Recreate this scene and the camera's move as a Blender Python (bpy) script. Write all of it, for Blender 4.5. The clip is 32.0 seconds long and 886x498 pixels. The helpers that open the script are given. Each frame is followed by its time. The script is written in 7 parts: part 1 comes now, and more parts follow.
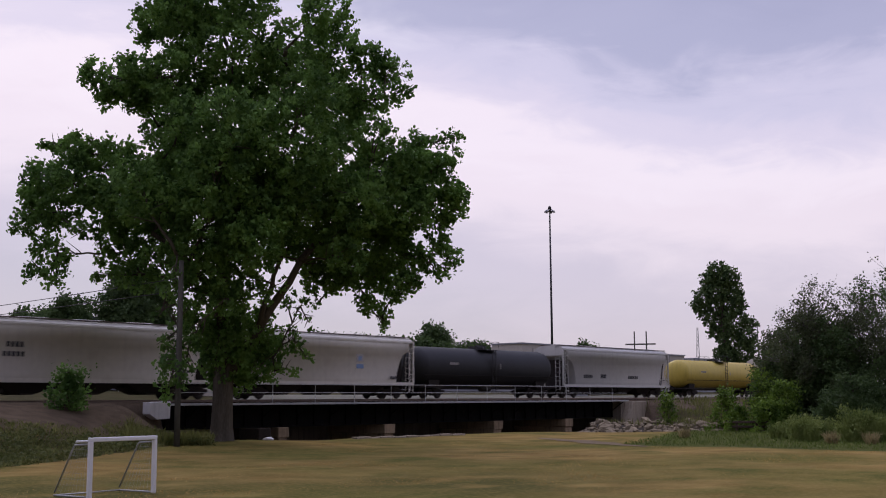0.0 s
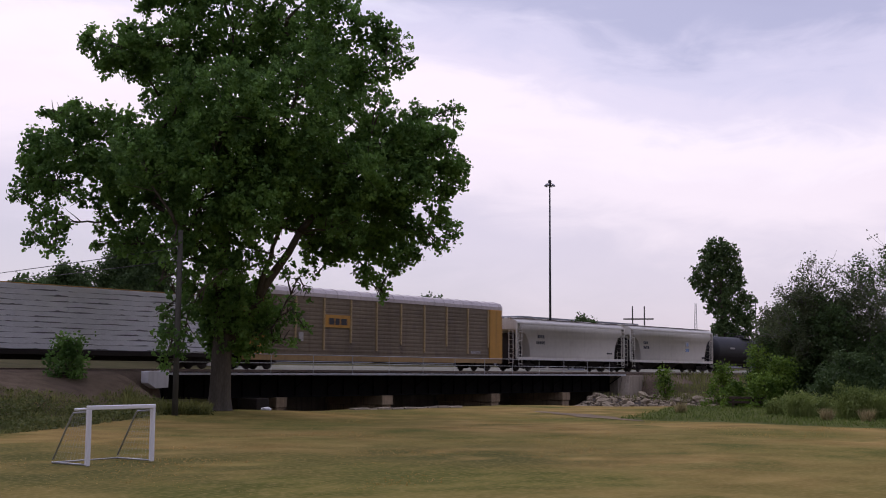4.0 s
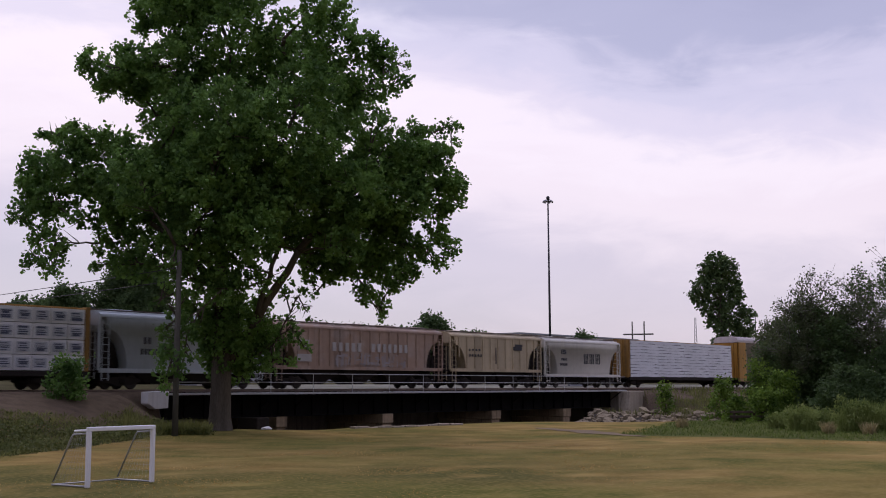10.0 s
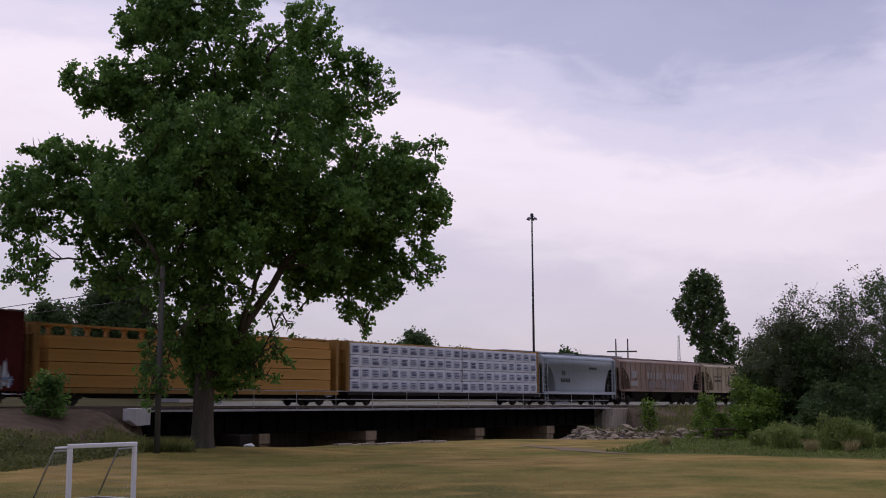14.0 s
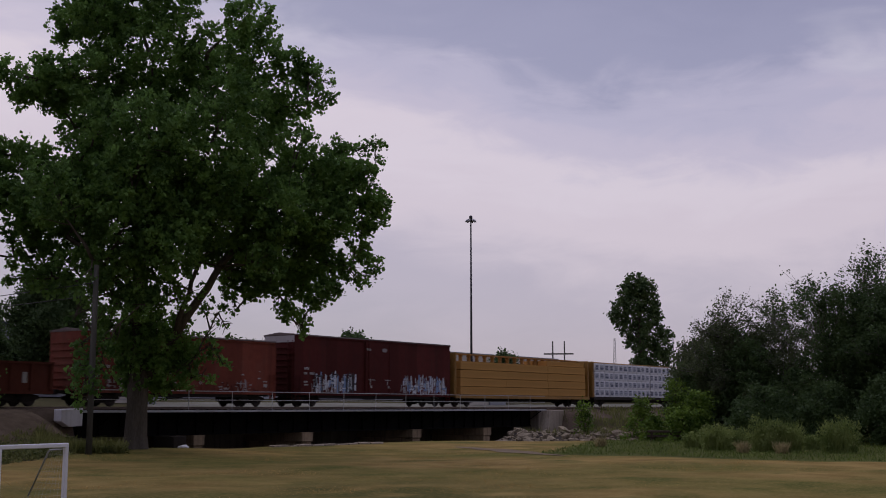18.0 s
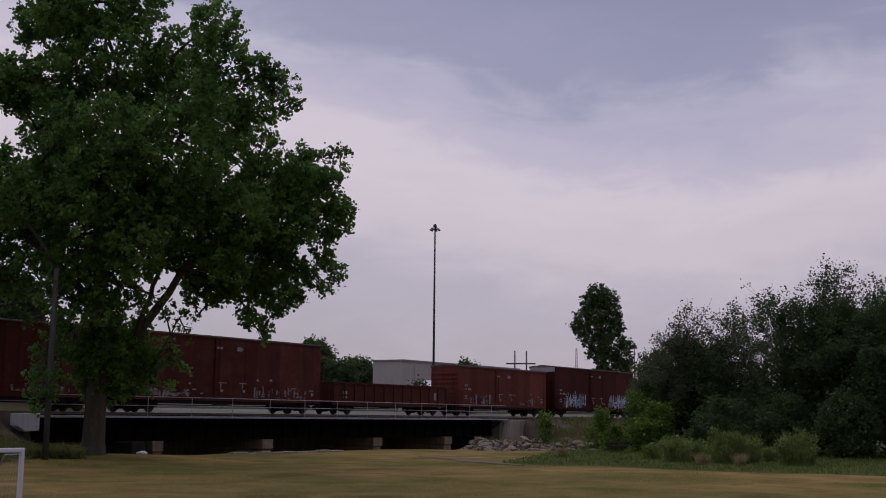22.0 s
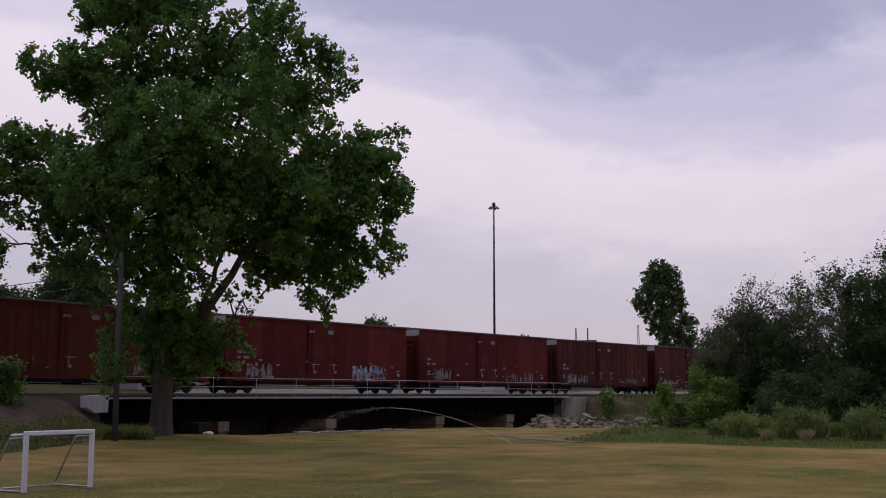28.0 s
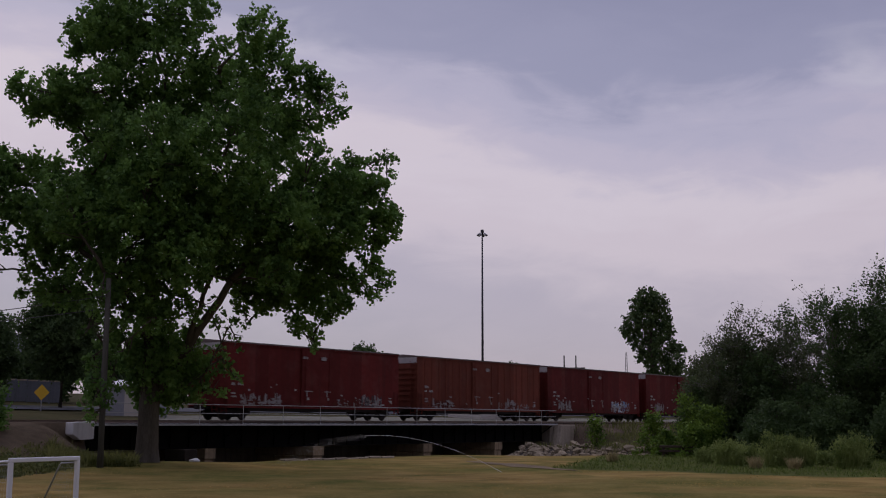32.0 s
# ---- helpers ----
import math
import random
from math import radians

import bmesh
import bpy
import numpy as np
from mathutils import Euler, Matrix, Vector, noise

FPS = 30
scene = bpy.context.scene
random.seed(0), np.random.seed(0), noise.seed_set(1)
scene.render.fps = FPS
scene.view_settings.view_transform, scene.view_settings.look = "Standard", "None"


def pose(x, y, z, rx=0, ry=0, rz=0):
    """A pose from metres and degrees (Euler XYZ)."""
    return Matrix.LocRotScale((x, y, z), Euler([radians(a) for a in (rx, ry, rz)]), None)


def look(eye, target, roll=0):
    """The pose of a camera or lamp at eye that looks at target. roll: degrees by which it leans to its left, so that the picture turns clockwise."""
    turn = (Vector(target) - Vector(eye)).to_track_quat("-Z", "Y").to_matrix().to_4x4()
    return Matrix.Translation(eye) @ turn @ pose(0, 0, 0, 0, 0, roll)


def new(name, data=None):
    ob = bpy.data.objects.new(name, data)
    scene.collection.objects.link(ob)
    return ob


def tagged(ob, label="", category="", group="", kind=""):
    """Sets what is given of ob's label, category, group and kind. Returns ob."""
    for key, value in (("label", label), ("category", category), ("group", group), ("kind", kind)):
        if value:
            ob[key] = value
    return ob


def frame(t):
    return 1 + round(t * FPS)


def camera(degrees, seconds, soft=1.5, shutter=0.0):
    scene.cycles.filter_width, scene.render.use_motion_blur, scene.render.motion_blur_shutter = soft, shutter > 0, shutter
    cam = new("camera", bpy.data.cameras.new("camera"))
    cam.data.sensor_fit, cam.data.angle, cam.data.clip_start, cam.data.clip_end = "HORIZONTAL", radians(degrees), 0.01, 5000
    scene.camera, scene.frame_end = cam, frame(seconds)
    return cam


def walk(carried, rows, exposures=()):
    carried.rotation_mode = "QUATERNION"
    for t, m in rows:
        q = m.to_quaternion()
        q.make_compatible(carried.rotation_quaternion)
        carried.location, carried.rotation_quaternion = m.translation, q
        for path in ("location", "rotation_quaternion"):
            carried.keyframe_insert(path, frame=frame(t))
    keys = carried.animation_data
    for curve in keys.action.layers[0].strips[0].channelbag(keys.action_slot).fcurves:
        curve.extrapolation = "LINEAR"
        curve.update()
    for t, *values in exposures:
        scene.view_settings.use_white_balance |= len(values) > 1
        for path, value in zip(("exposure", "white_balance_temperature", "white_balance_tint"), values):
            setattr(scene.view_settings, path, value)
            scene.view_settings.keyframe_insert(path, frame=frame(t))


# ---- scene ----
EYE = Vector((0, 0, 2.25))
RAIL = 2.34          # top of rail
TRACK_Y = 57.5       # centre line of the track, which runs along x
cam = camera(42, 32.0, soft=1.0, shutter=0.4)

# seconds, heading (degrees from the track's direction), tilt, lean
AIM = [
    (0, 39.61, 7.44, -0.34), (0.5, 39.74, 6.73, -0.41), (1, 39.65, 6.41, -0.21), (1.5, 39.47, 6.03, -0.11),
    (2, 39.42, 5.83, 0.08), (2.5, 39.84, 5.81, 0.67), (4.5, 39.52, 6.42, 0.13), (5, 40.15, 7.10, -0.07),
    (5.5, 40.23, 7.31, -0.17), (6, 40.17, 7.31, 0.26), (6.5, 40.31, 7.15, 0.15), (7, 40.32, 7.32, -0.03),
    (7.5, 40.14, 7.06, -0.19), (8, 39.68, 6.89, -0.38), (8.5, 39.29, 6.90, -0.47), (9, 39.58, 6.87, -0.31),
    (9.5, 39.54, 6.82, 0.02), (10, 39.52, 6.94, -0.29), (10.5, 39.34, 6.80, -0.42), (11, 39.56, 6.50, -0.54),
    (11.5, 39.82, 6.49, -0.92), (12, 39.93, 7.01, -1.02), (12.5, 39.77, 7.07, -0.87), (13, 39.59, 7.23, -0.84),
    (13.5, 39.05, 7.67, -0.52), (15.5, 38.03, 7.54, -0.07), (16, 37.47, 7.78, -0.09), (16.5, 37.06, 7.98, -0.24),
    (17, 36.66, 7.82, -0.42), (17.5, 35.70, 8.08, -0.05), (18, 35.65, 7.84, -0.05), (18.5, 35.82, 8.22, -0.22),
    (19, 35.81, 8.14, -0.67), (19.5, 35.67, 8.01, -0.17), (20, 34.98, 8.04, -0.49), (20.5, 33.71, 8.45, -0.57),
    (21, 33.04, 8.63, -0.44), (21.5, 33.43, 8.75, -0.60), (22, 33.84, 8.27, 0.56), (22.5, 32.81, 8.03, 0.09),
    (23, 33.84, 9.04, -0.37), (23.5, 34.82, 8.27, -0.20), (24, 35.81, 8.24, -0.72), (24.5, 36.81, 7.79, -0.54),
    (25, 36.88, 7.41, -0.29), (25.5, 37.06, 7.86, -0.55), (27.5, 37.19, 6.93, 0.06), (28, 36.80, 7.20, 0.00),
    (28.5, 36.35, 7.58, 0.16), (29, 35.96, 8.02, 0.17), (29.5, 35.72, 8.16, 0.04), (30, 36.49, 8.44, 0.13),
    (30.5, 36.08, 8.61, 0.04), (31, 35.83, 8.30, 0.31), (31.5, 35.82, 8.04, 0.07), (32, 36.22, 8.53, 0.12),
]


def aimed(az, el, lean):
    a, e = radians(az), radians(el)
    way = Vector((math.cos(a) * math.cos(e), math.sin(a) * math.cos(e), math.sin(e)))
    return look(EYE, EYE + way, lean)


EXPOSURES = [(0, -0.1), (2, 0.0), (5, 0.06), (9, 0.0), (13, -0.04), (16, -0.38), (19, -0.6), (22, -0.64), (23, -0.7), (25.5, -0.43), (28, -0.3), (32, -0.67)]
walk(cam, [(t, aimed(a, e, r)) for t, a, e, r in AIM], EXPOSURES)

# ---------------------------------------------------------------- light
SUN_AZ, SUN_EL = 62.0, 42.0      # a veiled sun beyond the track
world = bpy.data.worlds.new("sky")
scene.world = world
world.use_nodes = True


def build_sky():
    nt = world.node_tree
    nt.nodes.clear()
    N = nt.nodes.new

    def link(a, b):
        nt.links.new(a, b)

    def math_node(op, a, b=None, clamp=False):
        n = N("ShaderNodeMath")
        n.operation, n.use_clamp = op, clamp
        for i, v in enumerate((a, b)):
            if v is None:
                continue
            if isinstance(v, (int, float)):
                n.inputs[i].default_value = v
            else:
                link(v, n.inputs[i])
        return n.outputs[0]

    tc = N("ShaderNodeTexCoord")
    sep = N("ShaderNodeSeparateXYZ")
    link(tc.outputs["Generated"], sep.inputs[0])
    up = math_node("MAXIMUM", sep.outputs[2], 0.0)
    across = N("ShaderNodeVectorMath")                  # to the right of the view over the bridge
    across.operation = "DOT_PRODUCT"
    across.inputs[1].default_value = (math.sin(radians(35)), -math.cos(radians(35)), 0)
    link(tc.outputs["Generated"], across.inputs[0])

    def clouds(scale, detail, rough, shift, flat, twist=0.3):
        n = N("ShaderNodeTexNoise")
        n.inputs["Scale"].default_value, n.inputs["Detail"].default_value = scale, detail
        n.inputs["Roughness"].default_value = rough
        n.inputs["Distortion"].default_value = twist
        m = N("ShaderNodeMapping")
        m.inputs["Location"].default_value = shift
        m.inputs["Scale"].default_value = (1, 1, flat)
        link(tc.outputs["Generated"], m.inputs[0]), link(m.outputs[0], n.inputs["Vector"])
        return math_node("SUBTRACT", n.outputs["Fac"], 0.5)

    big = clouds(2.4, 3, 0.4, (3.1, 1.7, 0), 2.4)
    small = clouds(5.0, 5, 0.5, (0.4, 5.2, 0.7), 3.0, 0.6)
    wisp = clouds(11.0, 6, 0.6, (2.4, 1.2, 0.3), 3.0, 0.8)
    # the cloud base hangs lower to the right; its edge is ragged
    base = math_node("ADD", up, math_node("MULTIPLY", math_node("MINIMUM", across.outputs["Value"], 0.12), 0.14))
    base = math_node("ADD", math_node("SUBTRACT", base, 0.012), math_node("MULTIPLY", big, 0.09))
    base = math_node("ADD", base, math_node("MULTIPLY", small, 0.09))
    base = math_node("ADD", base, math_node("MULTIPLY", wisp, 0.055))
    ramp = N("ShaderNodeValToRGB")
    ramp.color_ramp.interpolation = "EASE"
    e = ramp.color_ramp.elements
    e[0].position, e[0].color = 0.02, (0.475, 0.420, 0.545, 1)
    e[1].position, e[1].color = 0.62, (0.42, 0.40, 0.58, 1)
    for at, col in ((0.09, (0.575, 0.495, 0.625, 1)), (0.165, (0.83, 0.70, 0.80, 1)), (0.205, (0.885, 0.76, 0.86, 1)), (0.238, (0.70, 0.615, 0.77, 1)), (0.265, (0.61, 0.555, 0.73, 1)),
                    (0.30, (0.415, 0.395, 0.575, 1)), (0.37, (0.36, 0.345, 0.52, 1))):
        e.new(at).color = col
    link(base, ramp.inputs[0])
    fleck = N("ShaderNodeMix")                          # thin bright breaks along the cloud base
    fleck.data_type = "RGBA"
    fleck.inputs["B"].default_value = (0.80, 0.74, 0.86, 1)
    thin = math_node("MULTIPLY", math_node("SUBTRACT", clouds(6.0, 4, 0.5, (1.3, 7.7, 2.0), 4.0, 0.6), 0.06), 3.0, True)
    band = math_node("SUBTRACT", 1.0, math_node("MULTIPLY", math_node("ABSOLUTE", math_node("SUBTRACT", base, 0.275)), 14.0), True)
    link(math_node("MULTIPLY", thin, band), fleck.inputs["Factor"])
    link(ramp.outputs[0], fleck.inputs["A"])
    haze = fleck
    sky = N("ShaderNodeTexSky")
    sky.sky_type, sky.sun_disc = "NISHITA", False
    sky.sun_elevation, sky.sun_rotation = radians(SUN_EL), radians(90 - SUN_AZ)
    add = N("ShaderNodeMix")
    add.data_type, add.blend_type = "RGBA", "ADD"
    add.inputs["Factor"].default_value = 0.02
    link(haze.outputs["Result"], add.inputs["A"]), link(sky.outputs[0], add.inputs["B"])
    # brighter round the veiled sun, duller away from it
    aim = N("ShaderNodeVectorMath")
    aim.operation = "DOT_PRODUCT"
    link(tc.outputs["Generated"], aim.inputs[0])
    aim.inputs[1].default_value = (math.cos(radians(SUN_AZ)) * math.cos(radians(SUN_EL)), math.sin(radians(SUN_AZ)) * math.cos(radians(SUN_EL)), math.sin(radians(SUN_EL)))
    side = N("ShaderNodeMapRange")
    side.interpolation_type = "SMOOTHSTEP"
    side.inputs["From Min"].default_value, side.inputs["From Max"].default_value = -0.9, 0.45
    side.inputs["To Min"].default_value, side.inputs["To Max"].default_value = 0.27, 0.98
    link(aim.outputs["Value"], side.inputs["Value"])
    bg = N("ShaderNodeBackground")
    crest = N("ShaderNodeMapRange")                     # an overcast sky is brightest overhead
    crest.interpolation_type = "SMOOTHSTEP"
    crest.inputs["From Min"].default_value, crest.inputs["From Max"].default_value = 0.5, 1.0
    crest.inputs["To Min"].default_value, crest.inputs["To Max"].default_value = 1.0, 2.2
    link(up, crest.inputs["Value"])
    link(math_node("MULTIPLY", side.outputs[0], crest.outputs[0]), bg.inputs["Strength"])
    link(add.outputs["Result"], bg.inputs[0])
    out = N("ShaderNodeOutputWorld")
    link(bg.outputs[0], out.inputs[0])


build_sky()
sun = new("sun", bpy.data.lights.new("sun", "SUN"))
sun.data.energy, sun.data.angle, sun.data.color = 0.6, radians(20), (1.0, 0.95, 0.88)
sun.matrix_world = look((0, 0, 80), (-80 * math.cos(radians(SUN_AZ)) / math.tan(radians(SUN_EL)),
                                      -80 * math.sin(radians(SUN_AZ)) / math.tan(radians(SUN_EL)), 0))


# ---------------------------------------------------------------- materials
def material(name, color, rough=0.7, metal=0.0, vary=0.25, scale=3.0, bump=0.15, second=None, spread=0.5,
             stretch=(1, 1, 1), streak=0.0, per_piece=0.0, coords="Object", panel=0.0):
    """A surface with broad stains, fine grain, optional second colour in patches and streaks down its sides."""
    m = bpy.data.materials.new(name)
    m.use_nodes = True
    nt = m.node_tree
    b = nt.nodes["Principled BSDF"]
    b.inputs["Roughness"].default_value, b.inputs["Metallic"].default_value = rough, metal
    L = nt.links.new
    tc = nt.nodes.new("ShaderNodeTexCoord")
    mp = nt.nodes.new("ShaderNodeMapping")
    mp.inputs["Scale"].default_value = stretch
    L(tc.outputs[coords], mp.inputs[0])

    def noise_fac(s, detail, vec):
        n = nt.nodes.new("ShaderNodeTexNoise")
        n.inputs["Scale"].default_value, n.inputs["Detail"].default_value = s, detail
        L(vec, n.inputs["Vector"])
        return n.outputs["Fac"]

    def mix(fac, a, bb, blend="MIX"):
        n = nt.nodes.new("ShaderNodeMix")
        n.data_type, n.blend_type = "RGBA", blend
        for sock, v in (("Factor", fac), ("A", a), ("B", bb)):
            if isinstance(v, (int, float, tuple)):
                n.inputs[sock].default_value = v if not isinstance(v, tuple) else (*v, 1)
            else:
                L(v, n.inputs[sock])
        return n.outputs["Result"]

    def ramp(fac, lo, hi):
        n = nt.nodes.new("ShaderNodeMapRange")
        n.inputs["From Min"].default_value, n.inputs["From Max"].default_value = lo, hi
        L(fac, n.inputs["Value"])
        return n.outputs["Result"]

    broad = noise_fac(scale * 0.25, 4, mp.outputs[0])
    fine = noise_fac(scale * 4, 3, mp.outputs[0])
    dark = tuple(c * (1 - vary) for c in color)
    light = tuple(min(1, c * (1 + vary)) for c in color)
    col = mix(ramp(broad, 0.3, 0.7), dark, light)
    if second:
        col = mix(ramp(noise_fac(scale, 5, mp.outputs[0]), 0.62 - spread * 0.3, 0.7), col, second)
    col = mix(0.35, col, mix(ramp(fine, 0.3, 0.7), tuple(c * (1 - vary) for c in color), light))
    if streak:
        sm = nt.nodes.new("ShaderNodeMapping")
        sm.inputs["Scale"].default_value = (3.0, 3.0, 0.12)
        L(tc.outputs[coords], sm.inputs[0])
        st = ramp(noise_fac(1.6, 4, sm.outputs[0]), 0.5, 0.75)
        mul = nt.nodes.new("ShaderNodeMath")
        mul.operation = "MULTIPLY"
        mul.inputs[1].default_value = streak
        L(st, mul.inputs[0])
        col = mix(mul.outputs[0], col, (0.05, 0.035, 0.025))
    if panel:                                           # sheets of slightly different weathering along the side
        sep = nt.nodes.new("ShaderNodeSeparateXYZ")
        L(tc.outputs[coords], sep.inputs[0])
        step = nt.nodes.new("ShaderNodeMath")
        step.operation = "SNAP"
        step.inputs[1].default_value = panel
        L(sep.outputs[0], step.inputs[0])
        tone = nt.nodes.new("ShaderNodeTexWhiteNoise")
        tone.noise_dimensions = "1D"
        L(step.outputs[0], tone.inputs["W"])
        col = mix(ramp(tone.outputs["Value"], -0.3, 2.2), col, tuple(c * 0.3 for c in color))
    if per_piece:
        oi = nt.nodes.new("ShaderNodeObjectInfo")
        col = mix(ramp(oi.outputs["Random"], -0.2, 1.2 / max(per_piece, 0.01)), col, tuple(c * 0.45 for c in color))
    L(col, b.inputs["Base Color"])
    if bump:
        bn = nt.nodes.new("ShaderNodeBump")
        bn.inputs["Strength"].default_value, bn.inputs["Distance"].default_value = bump, 0.05
        L(fine, bn.inputs["Height"])
        L(bn.outputs[0], b.inputs["Normal"])
    return m


def foliage(name, dark, light, trans=0.25, own=0.24):
    """Leaves: each leaf has its own shade between two greens; a little light comes through."""
    m = bpy.data.materials.new(name)
    m.use_nodes = True
    nt = m.node_tree
    b = nt.nodes["Principled BSDF"]
    b.inputs["Roughness"].default_value = 0.6
    b.inputs["Specular IOR Level"].default_value = 0.18
    geo = nt.nodes.new("ShaderNodeNewGeometry")
    mix = nt.nodes.new("ShaderNodeMix")
    mix.data_type = "RGBA"
    mix.inputs["A"].default_value, mix.inputs["B"].default_value = (*dark, 1), (*light, 1)
    tc = nt.nodes.new("ShaderNodeTexCoord")
    ns = nt.nodes.new("ShaderNodeTexNoise")
    ns.inputs["Scale"].default_value, ns.inputs["Detail"].default_value = 0.9, 2
    nt.links.new(tc.outputs["Object"], ns.inputs["Vector"])
    av = nt.nodes.new("ShaderNodeMath")                 # sprays of leaves share a shade
    av.operation = "MULTIPLY_ADD"
    av.inputs[1].default_value = own
    rg = nt.nodes.new("ShaderNodeMapRange")
    rg.inputs["From Min"].default_value, rg.inputs["From Max"].default_value = 0.35, 0.65
    rg.inputs["To Max"].default_value = 0.96 - own
    nt.links.new(ns.outputs["Fac"], rg.inputs["Value"])
    nt.links.new(geo.outputs["Random Per Island"], av.inputs[0]), nt.links.new(rg.outputs[0], av.inputs[2])
    nt.links.new(av.outputs[0], mix.inputs["Factor"])
    nt.links.new(mix.outputs["Result"], b.inputs["Base Color"])
    tr = nt.nodes.new("ShaderNodeBsdfTranslucent")
    nt.links.new(mix.outputs["Result"], tr.inputs[0])
    ms = nt.nodes.new("ShaderNodeMixShader")
    ms.inputs[0].default_value = trans
    out = nt.nodes["Material Output"]
    nt.links.new(b.outputs[0], ms.inputs[1]), nt.links.new(tr.outputs[0], ms.inputs[2])
    nt.links.new(ms.outputs[0], out.inputs[0])
    return m


